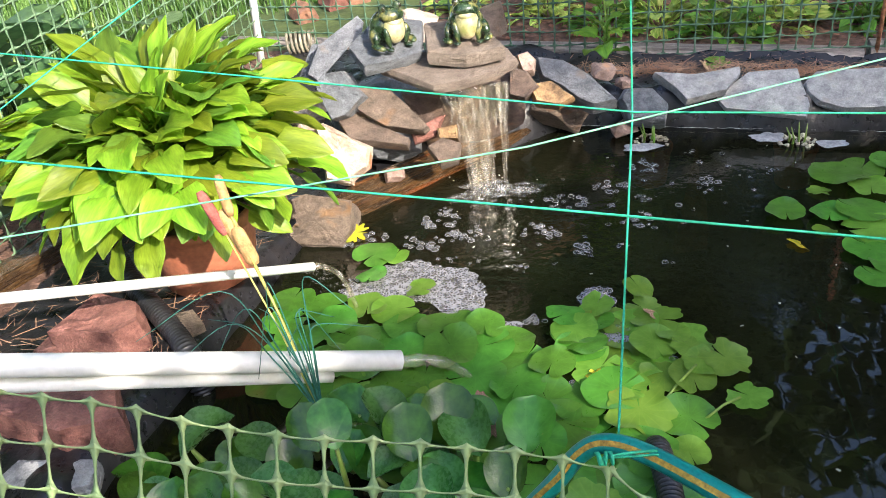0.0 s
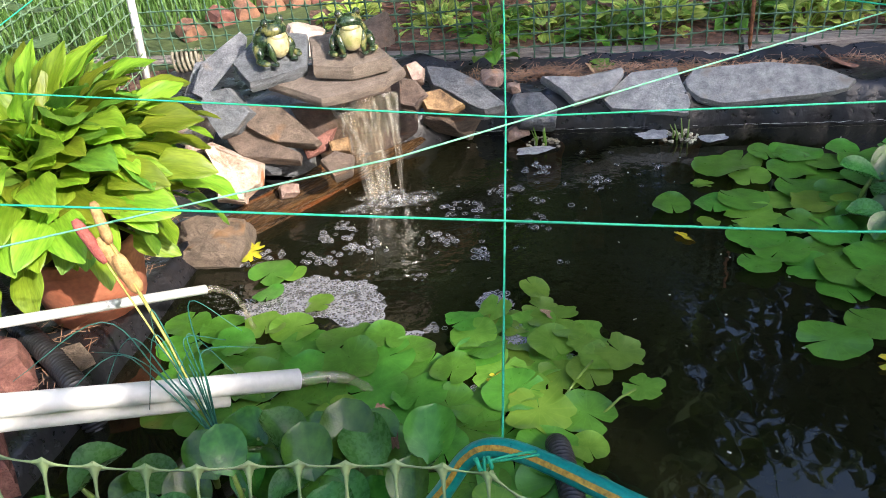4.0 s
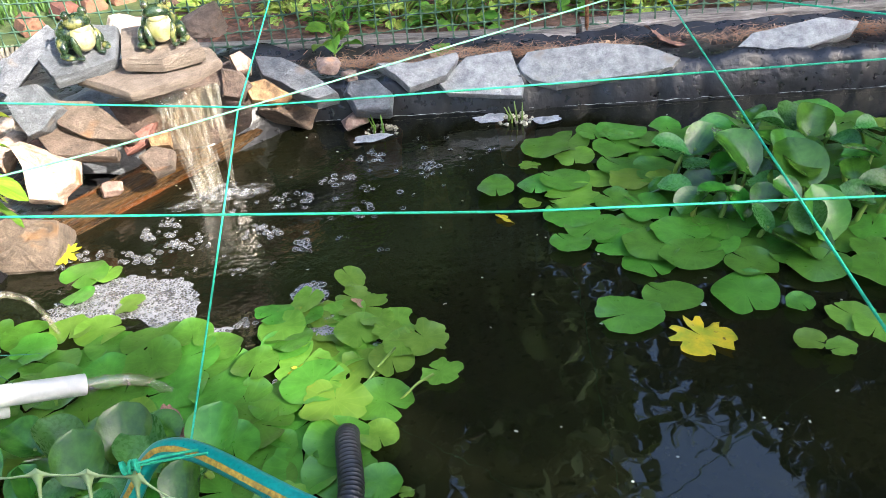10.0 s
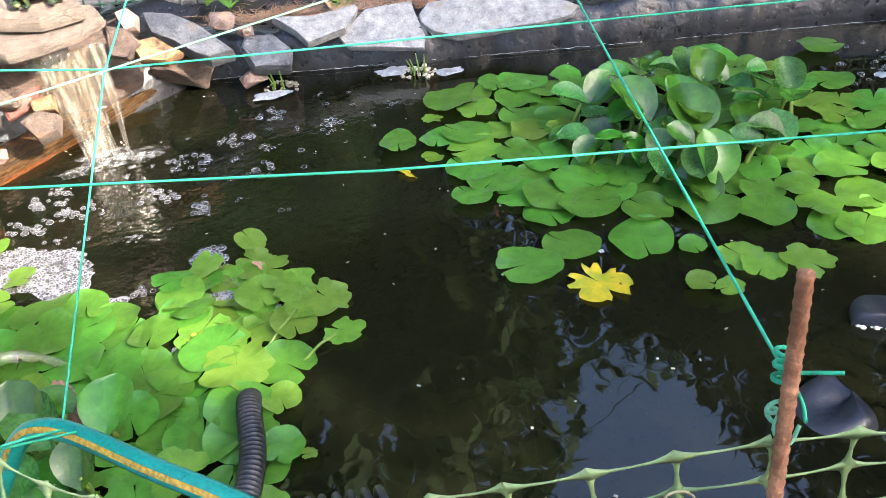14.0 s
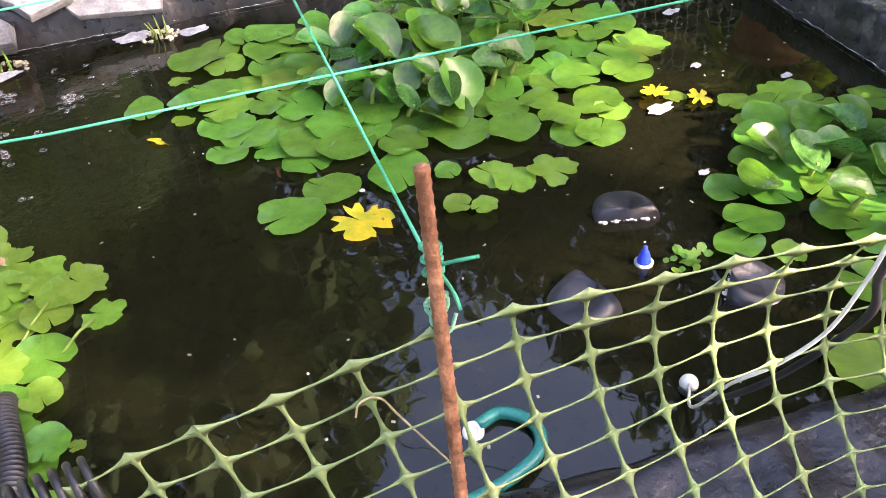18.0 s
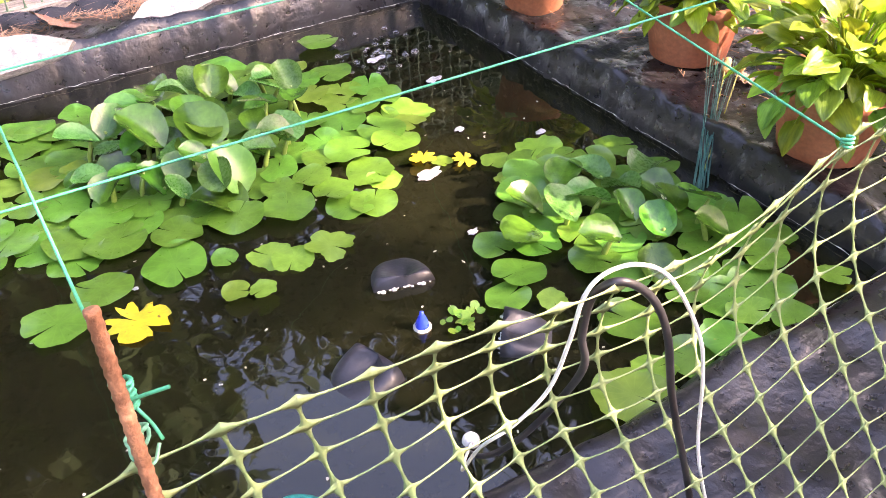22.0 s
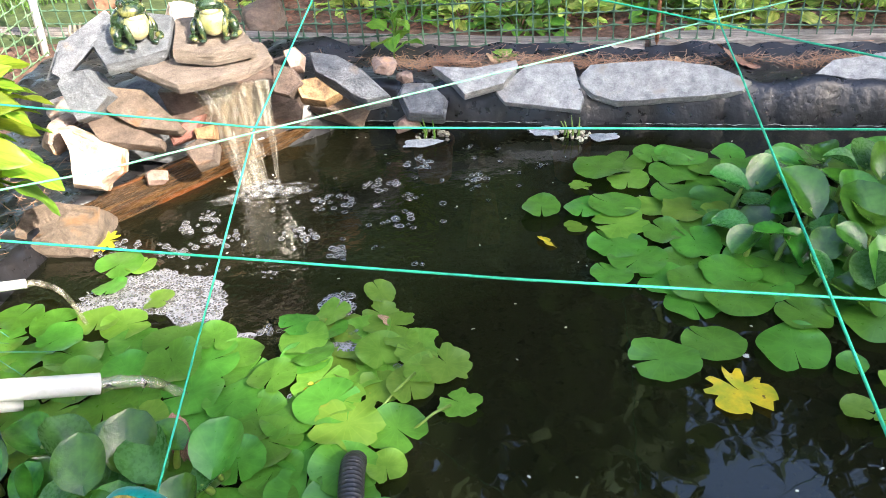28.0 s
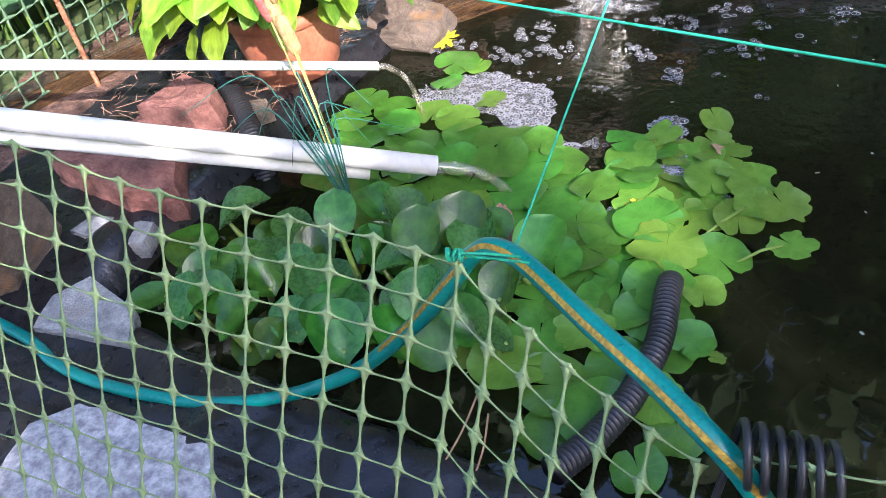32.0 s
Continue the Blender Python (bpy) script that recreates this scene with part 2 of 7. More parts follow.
STALK = mat("green_stalk", (0.12, 0.2, 0.03), (0.22, 0.32, 0.06), 10, 0.4, 0.1, 60)
HOSTA = mat("hosta_leaf", (0.13, 0.25, 0.012), (0.27, 0.40, 0.03), 7, 0.40, 0.4, 45, vary=0.40, trans=0.4, stretch=(1, 6, 1))
HOSTA_DEEP = mat("hosta_leaf_deep", (0.07, 0.18, 0.018), (0.15, 0.30, 0.03), 7, 0.42, 0.4, 45, vary=0.3, trans=0.3, stretch=(1, 6, 1))
HOSTA_EDGED = mat("hosta_leaf_pale_edged", (0.16, 0.31, 0.03), (0.54, 0.60, 0.15), 16, 0.5, 0.3, 45, vary=0.3, trans=0.3, stretch=(1, 5, 1))
SQUASH = mat("broad_bluish_green_leaf", (0.045, 0.11, 0.04), (0.10, 0.19, 0.07), 2, 0.55, 0.3, 8, vary=0.25, trans=0.15)
BLADE = mat("grass_blade", (0.05, 0.12, 0.02), (0.13, 0.24, 0.05), 5, 0.6, 0, 40, trans=0.3)
STRING = mat("green_twine", (0.015, 0.30, 0.16), (0.035, 0.44, 0.26), 60, 0.6, 0.4, 300)
PALE_STRING = mat("pale_green_twine", (0.10, 0.35, 0.21), (0.20, 0.47, 0.31), 60, 0.6, 0.4, 300)
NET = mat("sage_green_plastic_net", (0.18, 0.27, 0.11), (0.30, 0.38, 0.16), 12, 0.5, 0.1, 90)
# the net's green darkened, so the shade on the side fence is in its colour
NET_SHADED = mat("shaded_green_plastic_net", (0.08, 0.15, 0.08), (0.15, 0.23, 0.13), 12, 0.5, 0.1, 90)
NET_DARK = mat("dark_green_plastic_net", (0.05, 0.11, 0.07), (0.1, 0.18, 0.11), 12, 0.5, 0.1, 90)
RUST = mat("rusty_steel", (0.16, 0.06, 0.025), (0.42, 0.19, 0.10), 40, 0.85, 0.6, 160)
HOSE = mat("teal_hose", (0.0, 0.16, 0.14), (0.01, 0.24, 0.20), 8, 0.32, 0.08, 200)
HOSE_YELLOW = mat("hose_yellow_stripe", (0.22, 0.13, 0.01), (0.52, 0.31, 0.03), 160, 0.45, 0.2, 300)
WHITE_PAINT = mat("white_paint", (0.62, 0.62, 0.6), (0.82, 0.82, 0.8), 7, 0.5, 0.15, 60, spots=((0.32, 0.15, 0.07), 6, 0.62, 0.7))
BARK = mat("bark", (0.06, 0.045, 0.03), (0.15, 0.11, 0.08), 12, 0.95, 0.8, 40, stretch=(3, 3, 0.5))
TREE_LEAF = mat("tree_leaf", (0.025, 0.06, 0.012), (0.06, 0.11, 0.025), 3, 0.6, 0, 20, trans=0.2)


def water_material():
    m, t, p = nodes_of("dark_pond_water")
    N, Lk = t.nodes.new, t.links.new
    p.inputs["Base Color"].default_value = (0.0082, 0.009, 0.0042, 1)
    p.inputs["Roughness"].default_value = 0.02
    p.inputs["IOR"].default_value = 1.56
    tc = N("ShaderNodeTexCoord")
    n1, n2 = N("ShaderNodeTexNoise"), N("ShaderNodeTexNoise")
    n1.inputs["Scale"].default_value, n1.inputs["Detail"].default_value = 3.5, 2
    n2.inputs["Scale"].default_value, n2.inputs["Detail"].default_value = 16, 1
    ad = N("ShaderNodeMath")
    ad.operation = "MULTIPLY_ADD"
    ad.inputs[1].default_value = 5.0
    for n in (n1, n2):
        Lk(tc.outputs["Object"], n.inputs["Vector"])
    Lk(n1.outputs[0], ad.inputs[0])
    Lk(n2.outputs[0], ad.inputs[2])
    b = N("ShaderNodeBump")
    b.inputs["Strength"].default_value, b.inputs["Distance"].default_value = 0.055, 0.006
    # ripples that die away from the foot of the fall
    n3, away, fade, near_fall = N("ShaderNodeTexNoise"), N("ShaderNodeVectorMath"), N("ShaderNodeMapRange"), N("ShaderNodeMath")
    n3.inputs["Scale"].default_value, n3.inputs["Detail"].default_value = 30, 2
    Lk(tc.outputs["Object"], n3.inputs["Vector"])
    away.operation = "DISTANCE"
    Lk(tc.outputs["Object"], away.inputs[0])
    away.inputs[1].default_value = (0.18, 2.5, 0.0)
    fade.inputs[1].default_value, fade.inputs[2].default_value = 0.1, 1.1
    fade.inputs[3].default_value, fade.inputs[4].default_value = 20.0, 0.0
    Lk(away.outputs["Value"], fade.inputs[0])
    near_fall.operation = "MULTIPLY_ADD"
    Lk(fade.outputs[0], near_fall.inputs[0])
    Lk(n3.outputs[0], near_fall.inputs[1])
    Lk(ad.outputs[0], near_fall.inputs[2])
    Lk(near_fall.outputs[0], b.inputs["Height"])
    Lk(b.outputs[0], p.inputs["Normal"])
    tr, ms = N("ShaderNodeBsdfTransparent"), N("ShaderNodeMixShader")
    tr.inputs[0].default_value = (0.55, 0.45, 0.2, 1)
    ms.inputs[0].default_value = 0.16
    Lk(p.outputs[0], ms.inputs[1])
    Lk(tr.outputs[0], ms.inputs[2])
    Lk(ms.outputs[0], t.nodes["Material Output"].inputs[0])
    return m


WATER = water_material()

# ---- building helpers ----


def mesh_of(name, verts, faces, material, smooth=True, bevel=0.0):
    me = bpy.data.meshes.new(name)
    me.from_pydata([tuple(v) for v in verts], [], faces)
    for ma in material if isinstance(material, (list, tuple)) else [material]:
        me.materials.append(ma)
    if smooth:
        me.polygons.foreach_set("use_smooth", [True] * len(me.polygons))
    me.update()
    return me


def bm_mesh(name, bm, material, smooth=True):
    me = bpy.data.meshes.new(name)
    bm.to_mesh(me)
    bm.free()
    for ma in material if isinstance(material, (list, tuple)) else [material]:
        me.materials.append(ma)
    if smooth:
        me.polygons.foreach_set("use_smooth", [True] * len(me.polygons))
    return me


def thing(name, label, category, at=(0, 0, 0), data=None, group="", kind=""):
    ob = new(name, data)
    ob.location = at
    return tagged(ob, label, category, group, kind)


def part(name, me, parent, m=None, label=""):
    """One mesh as a child of a thing or part; m: its pose in the parent's space."""
    ob = new(name, me)
    ob.parent = parent
    if m is not None:
        ob.matrix_basis = m
    if label:
        ob["label"] = label
    return ob


def tube_data(path, radius, sides=8, closed_ends=True):
    """Vertices and faces of a round tube along a path; radius may be a list."""
    pts = [Vector(p) for p in path]
    n = len(pts)
    vs, fs = [], []
    prev = None
    for i, p in enumerate(pts):
        d = (pts[min(i + 1, n - 1)] - pts[max(i - 1, 0)]).normalized()
        if prev is None:
            ref = Vector((0, 0, 1)) if abs(d.z) < 0.9 else Vector((1, 0, 0))
            a = d.cross(ref).normalized()
        else:
            a = (prev - d * prev.dot(d)).normalized()
        prev = a
        b = d.cross(a)
        r = radius[i] if isinstance(radius, (list, tuple)) else radius
        for k in range(sides):
            w = 2 * math.pi * k / sides
            vs.append(p + a * (r * math.cos(w)) + b * (r * math.sin(w)))
    for i in range(n - 1):
        for k in range(sides):
            k2 = (k + 1) % sides
            fs.append((i * sides + k, i * sides + k2, (i + 1) * sides + k2, (i + 1) * sides + k))
    if closed_ends:
        fs.append(tuple(range(sides - 1, -1, -1)))
        fs.append(tuple((n - 1) * sides + k for k in range(sides)))
    return vs, fs


def join_data(pieces):
    vs, fs = [], []
    for v, f in pieces:
        o = len(vs)
        vs += list(v)
        fs += [tuple(i + o for i in q) for q in f]
    return vs, fs


def smooth_path(points, steps=8):
    """Catmull-Rom curve through the points."""
    p = [Vector(q) for q in points]
    p = [p[0] * 2 - p[1]] + p + [p[-1] * 2 - p[-2]]
    out = []
    for i in range(1, len(p) - 2):
        for s in range(steps):
            t = s / steps
            a, b, c, d = p[i - 1], p[i], p[i + 1], p[i + 2]
            out.append(0.5 * (2 * b + (c - a) * t + (2 * a - 5 * b + 4 * c - d) * t * t + (3 * b - a - 3 * c + d) * t ** 3))
    out.append(p[-2])
    return out


def inside(poly, x, y):
    c = False
    for (x0, y0), (x1, y1) in zip(poly, poly[1:] + poly[:1]):
        if (y0 > y) != (y1 > y) and x < (x1 - x0) * (y - y0) / (y1 - y0) + x0:
            c = not c
    return c


def scatter(poly, gap, seed, most=400):
    """Points in a polygon, at least gap apart."""
    rnd = random.Random(seed)
    xs, ys = [p[0] for p in poly], [p[1] for p in poly]
    got = []
    for _ in range(most * 40):
        x, y = rnd.uniform(min(xs), max(xs)), rnd.uniform(min(ys), max(ys))
        if inside(poly, x, y) and all((x - a) ** 2 + (y - b) ** 2 > gap * gap for a, b in got):
            got.append((x, y))
            if len(got) >= most:
                break
    return got


def rock_mesh(name, size, seed, material, flat=0.0, rough=0.1, corners=9, bevel=0.06, cuts=2):
    """A broken stone: the hull of scattered corners, worn at the edges, with a layered, uneven skin. flat > 0: a slab with level top and base."""
    rnd = random.Random(seed)
    bm = bmesh.new()
    if flat:
        for k in range(corners):
            w = 2 * math.pi * (k + rnd.uniform(-0.32, 0.32)) / corners
            r = rnd.uniform(0.84, 1.0)
            # superellipse outline, so slabs are more like broken rectangles
            c, s = math.cos(w), math.sin(w)
            q = r / (abs(c) ** 2.6 + abs(s) ** 2.6) ** (1 / 2.6)
            for z in (-1, 1):
                bm.verts.new((c * q * (1 + 0.05 * rnd.uniform(-1, 1) - 0.03 * z), s * q * (1 + 0.05 * rnd.uniform(-1, 1) - 0.03 * z), z * (1 - flat * rnd.random() * 0.6)))
    else:
        for k in range(corners * 2):
            v = Vector((rnd.gauss(0, 1), rnd.gauss(0, 1), rnd.gauss(0, 1))).normalized()
            v = Vector([math.copysign(abs(a) ** 0.6, a) for a in v])
            bm.verts.new(v * rnd.uniform(0.8, 1.0))
    bmesh.ops.convex_hull(bm, input=bm.verts)
    bmesh.ops.dissolve_limit(bm, angle_limit=radians(8), verts=bm.verts, edges=bm.edges)
    for v in bm.verts:
        v.co = Vector((v.co.x * size[0] / 2, v.co.y * size[1] / 2, v.co.z * size[2] / 2))
    small = min(size)
    bmesh.ops.bevel(bm, geom=bm.edges[:], offset=small * bevel, segments=1, affect="EDGES", clamp_overlap=True)
    bmesh.ops.triangulate(bm, faces=bm.faces)
    for _ in range(cuts):
        long = [e for e in bm.edges if e.calc_length() > max(size) * 0.1]
        if long:
            bmesh.ops.subdivide_edges(bm, edges=long, cuts=1)
            bmesh.ops.triangulate(bm, faces=bm.faces)
    off = Vector((seed * 3.1, seed * 1.7, 0))
    for v in bm.verts:
        n = noise.noise(v.co * (2.2 / max(size) * 2) + off) * 0.25 + noise.noise(v.co * (16 / max(size)) + off) * 0.35
        layer = noise.noise(Vector((off.x, 0, v.co.z * 90 + off.y))) * 0.4
        d = Vector((v.co.x, v.co.y, 0))
        v.co += v.co.normalized() * (n * rough * small) + (d.normalized() * (layer * rough * small) if d.length > 1e-6 else d)
    bmesh.ops.recalc_face_normals(bm, faces=bm.faces)
    return bm_mesh(name, bm, material, smooth=False)


def slab_mesh(name, size, seed, material, corners=6, layers=4, square=0.0, ragged=0.05, taper=0.04, outline=None):
    """A split stone slab: a many-cornered plate whose edge breaks in uneven layers."""
    rnd = random.Random(seed)
    ang = sorted((k + rnd.uniform(-0.30, 0.30)) / corners for k in range(corners))
    pts = []
    for a in ang:
        w = 2 * math.pi * a + math.pi / corners
        c, s = math.cos(w), math.sin(w)
        q = rnd.uniform(0.86, 1.0) / (abs(c) ** (2 + 6 * square) + abs(s) ** (2 + 6 * square)) ** (1 / (2 + 6 * square))
        pts.append((c * q * size[0] / 2 * 1.05, s * q * size[1] / 2 * 1.05))
    pts = outline or pts
    # outline with in-between points, so edges are broken rather than straight
    ring = []
    for (x0, y0), (x1, y1) in zip(pts, pts[1:] + pts[:1]):
        m = max(2, int(math.hypot(x1 - x0, y1 - y0) / (0.024 if max(size) > 0.2 else 0.016)))
        for i in range(m):
            t = i / m
            ring.append((x0 + (x1 - x0) * t, y0 + (y1 - y0) * t))
    n = len(ring)
    small = min(size[0], size[1])
    vs, fs = [], []
    levels = []
    for l in range(layers):
        levels += [(l / layers, l), ((l + 0.92) / layers, l)]
    for f, l in levels:
        z = size[2] * (f - 0.5)
        for k, (x, y) in enumerate(ring):
            e = 1 - taper * abs(2 * f - 1) ** 2 + ragged * (0.7 * noise.noise(Vector((k * 0.35, l * 3.7, seed))) + 0.5 * noise.noise(Vector((k * 1.3, l * 1.9, seed + 4))))
            dz = 0.10 * size[2] * noise.noise(Vector((x * 9, y * 9, seed + l)))
            vs.append((x * e, y * e, z + dz))
    for j in range(len(levels) - 1):
        for k in range(n):
            k2 = (k + 1) % n
            fs.append((j * n + k, j * n + k2, (j + 1) * n + k2, (j + 1) * n + k))
    for top in (False, True):
        base = (len(levels) - 1) * n if top else 0
        z0 = size[2] * (0.5 if top else -0.5)
        prev = [base + k for k in range(n)]
        for q in (0.72, 0.4):
            o = len(vs)
            for k, (x, y) in enumerate(ring):
                lump = noise.noise(Vector((x * q * 11, y * q * 11, seed + 7 + top))) * 0.16 * size[2] + noise.noise(Vector((x * q * 40, y * q * 40, seed))) * 0.05 * size[2]
                vs.append((x * q, y * q, z0 + lump))
            for k in range(n):
                k2 = (k + 1) % n
                fs.append((prev[k], prev[k2], o + k2, o + k) if top else (prev[k2], prev[k], o + k, o + k2))
            prev = [o + k for k in range(n)]
        o = len(vs)
        vs.append((0, 0, z0))
        for k in range(n):
            k2 = (k + 1) % n
            fs.append((prev[k], prev[k2], o) if top else (prev[k2], prev[k], o))
    return mesh_of(name, vs, fs, material, smooth=False)


# ---- ground, liner and water ----
def axis(lo, hi, step, far, grow=1.35):
    a = list(np.arange(lo, hi + 1e-6, step))
    s, x = step, hi
    while x < far:
        s *= grow
        x += s
        a.append(x)
    s, x = step, lo
    while x > -far:
        s *= grow
        x -= s
        a.insert(0, x)
    return a


def build_ground():
    xs, ys = axis(-3.5, 5.5, 0.12, 120), axis(-2.5, 7.5, 0.12, 120)
    vs = []
    for y in ys:
        for x in xs:
            z = ground_height(x, y)
            u, v = UV(x, y)
            if pond_distance(u, v) < 0.45:
                z -= 0.03
            if -1.75 < u < 3.6 and 0.2 < v < 3.5 and pond_distance(u, v) < 0.5:
                z = min(z, rim(u, v) - 0.04) if pond_distance(u, v) > 0 else -0.62
            vs.append((x, y, z))
    n = len(xs)
    fs = [(j * n + i, j * n + i + 1, (j + 1) * n + i + 1, (j + 1) * n + i) for j in range(len(ys) - 1) for i in range(n - 1)]
    me = mesh_of("ground", vs, fs, [SOIL, GRASS_SOIL])
    for f in me.polygons:
        c = f.center
        u, v = UV(c.x, c.y)
        if v > 6.2 or (v > 3.5 and c.x < -0.35 - (c.y - 4.1) * -0.55) or u < -2.0 or u > 4.6 or v < -0.6:
            f.material_index = 1
    tagged(new("ground", me), "brown mulch and lawn round the pond", "ground", kind="structure")


def liner_height(u, v):
    d = pond_distance(u, v)
    h = rim(u, v)
    p = Vector((u, v, 0))
    k = sstep(-0.09, 0.035, d)
    z = h * k - 0.48 * (1 - k)
    roll = 0.02 * math.exp(-((d - 0.05) / 0.06) ** 2) * (0.5 + sstep(2.6, 3.0, v))
    fold = abs(noise.noise(Vector((u * 7, v * 7, 3)))) * 0.026 + abs(noise.noise(Vector((u * 2.4 + v * 3.0, v * 1.7 - u, 9)))) * 0.036 + 0.012 * abs(noise.noise(Vector((u * 13 - v * 6, v * 11, 1)))) + 0.007 * noise.noise(p * 24)
    pleat = 0.005 * abs(noise.noise(Vector((u * 16, v * 3, 5)))) * math.exp(-(d / 0.1) ** 2)
    w = sstep(-0.1, 0.02, d)
    edge = 0.05 * sstep(0.34, 0.46, d) if v > 2.9 else 0.0
    return z + roll + (fold + pleat) * w + edge


def build_liner():
    us, vs_ = list(np.arange(-1.62, 3.62, 0.026)), list(np.arange(0.40, 3.46, 0.026))
    vs = []
    for v in vs_:
        for u in us:
            e = 0.02 * noise.noise(Vector((u * 3, v * 3, 7)))
            face = math.exp(-(pond_distance(u, v) / 0.10) ** 2) * (0.032 * abs(noise.noise(Vector((u * 7, v * 7, 21)))) + 0.016 * noise.noise(Vector((u * 21 + v * 4, v * 21, 23))))
            vs.append(PF(u + e + face * (u > 2.2), v + e + face * (v > 2.7), liner_height(u, v)))
    n = len(us)
    fs = [(j * n + i, j * n + i + 1, (j + 1) * n + i + 1, (j + 1) * n + i) for j in range(len(vs_) - 1) for i in range(n - 1)]
    thing("pond_liner", "wrinkled black plastic pond liner with dusty patches over the banks", "liner", data=mesh_of("pond_liner", vs, fs, LINER), kind="structure")


def build_water():
    us, vs_ = np.linspace(-1.12, 2.5, 60), np.linspace(0.76, 3.1, 40)
    vs = [PF(u, v, 0) for v in vs_ for u in us]
    n = len(us)
    fs = [(j * n + i, j * n + i + 1, (j + 1) * n + i + 1, (j + 1) * n + i) for j in range(len(vs_) - 1) for i in range(n - 1)]
    thing("water", "dark still pond water reflecting trees", "water", data=mesh_of("water", vs, fs, WATER), kind="structure")


build_ground()
build_liner()
build_water()

# ---- trees round the garden, seen in the water, and unseen ones added for shade ----
def build_tree(at, height, crown_r, crown_z, leaves, seed, label, gap=0.5, leaf=0.16):
    rnd = random.Random(seed)
    tree = thing("tree", label, "tree", at, group="trees round the garden")
    pieces = []
    pts = [Vector((0.1 * math.sin(i * 1.3 + seed), 0.1 * math.cos(i * 1.9 + seed), height * 0.9 * i / 8 - 0.1)) for i in range(9)]
    pieces.append(tube_data(pts, [height * (0.024 if crown_r > 2 else 0.009) * (1 - 0.8 * i / 8) for i in range(9)], 8))
    tips = []
    for k in range(16):
        w, f = rnd.uniform(0, 6.3), rnd.uniform(0.35, 0.95)
        base = pts[min(8, int(f * 8))]
        tip = Vector((math.cos(w) * crown_r * rnd.uniform(0.5, 0.95), math.sin(w) * crown_r * rnd.uniform(0.5, 0.95), crown_z + rnd.uniform(-0.8, 0.8) * (height - crown_z)))
        mid = base.lerp(tip, 0.5) + Vector((0, 0, 0.3))
        pieces.append(tube_data([base, mid, tip], [height * (0.008 if crown_r > 2 else 0.003), height * (0.005 if crown_r > 2 else 0.002), height * 0.001], 5))
        tips.append(tip)
    part("trunk", mesh_of("trunk", *join_data(pieces), BARK), tree)
    blobs = [(t, rnd.uniform(0.35, 0.6) * crown_r) for t in tips] + [(Vector((0, 0, crown_z)), crown_r * 0.6)]
    vs, fs = [], []
    for _ in range(leaves):
        c, r = rnd.choice(blobs)
        d = Vector((rnd.gauss(0, 1), rnd.gauss(0, 1), rnd.gauss(0, 0.8))).normalized() * r * rnd.random() ** gap
        p = c + d
        a = Vector((rnd.gauss(0, 1), rnd.gauss(0, 1), rnd.gauss(0, 1))).normalized()
        b = a.orthogonal().normalized()
        s = leaf * rnd.uniform(0.6, 1.4)
        o = len(vs)
        vs += [p - a * s, p + b * s * 0.55, p + a * s, p - b * s * 0.55]
        fs.append((o, o + 1, o + 2, o + 3))
    part("crown", mesh_of("crown", vs, fs, TREE_LEAF, smooth=False), tree)
    return tree


def on_ground(x, y):
    return (x, y, ground_height(x, y))


for i, (x, y, h, r) in enumerate([(-6.5, 8, 12, 3.6), (-2.4, 9.5, 14, 3.6), (1.4, 10.5, 13.5, 3.3), (5.8, 12.8, 10.6, 3.4), (9.8, 10.5, 11.5, 3.4), (11.5, 6.2, 12.5, 3.6), (12.5, 1.2, 11, 3.4), (-9, 3.5, 10, 3.2)]):
    build_tree(on_ground(x, y), h, r, h * 0.56, 9000, 40 + i, "tall dark-leaved tree beyond the garden", leaf=0.32)
# unseen trees added behind the viewer, crowns set where they block the sun
build_tree(on_ground(8.65, -6.6), 8.5, 1.0, 7.65, 3600, 71, "unseen leafy tree added to shade the pond", leaf=0.15)

build_tree(on_ground(10.1, -6.6), 8.25, 0.9, 7.75, 2300, 73, "unseen slim leafy tree added to shade the far bank", leaf=0.13)
build_tree(on_ground(7.42, -6.6), 7.0, 0.55, 6.66, 2400, 75, "unseen small leafy tree added to shade the near half of the pond", leaf=0.10)
build_tree(on_ground(5.74, -6.6), 6.36, 0.42, 6.12, 1100, 78, "unseen small leafy tree added to shade the near lily", leaf=0.085)


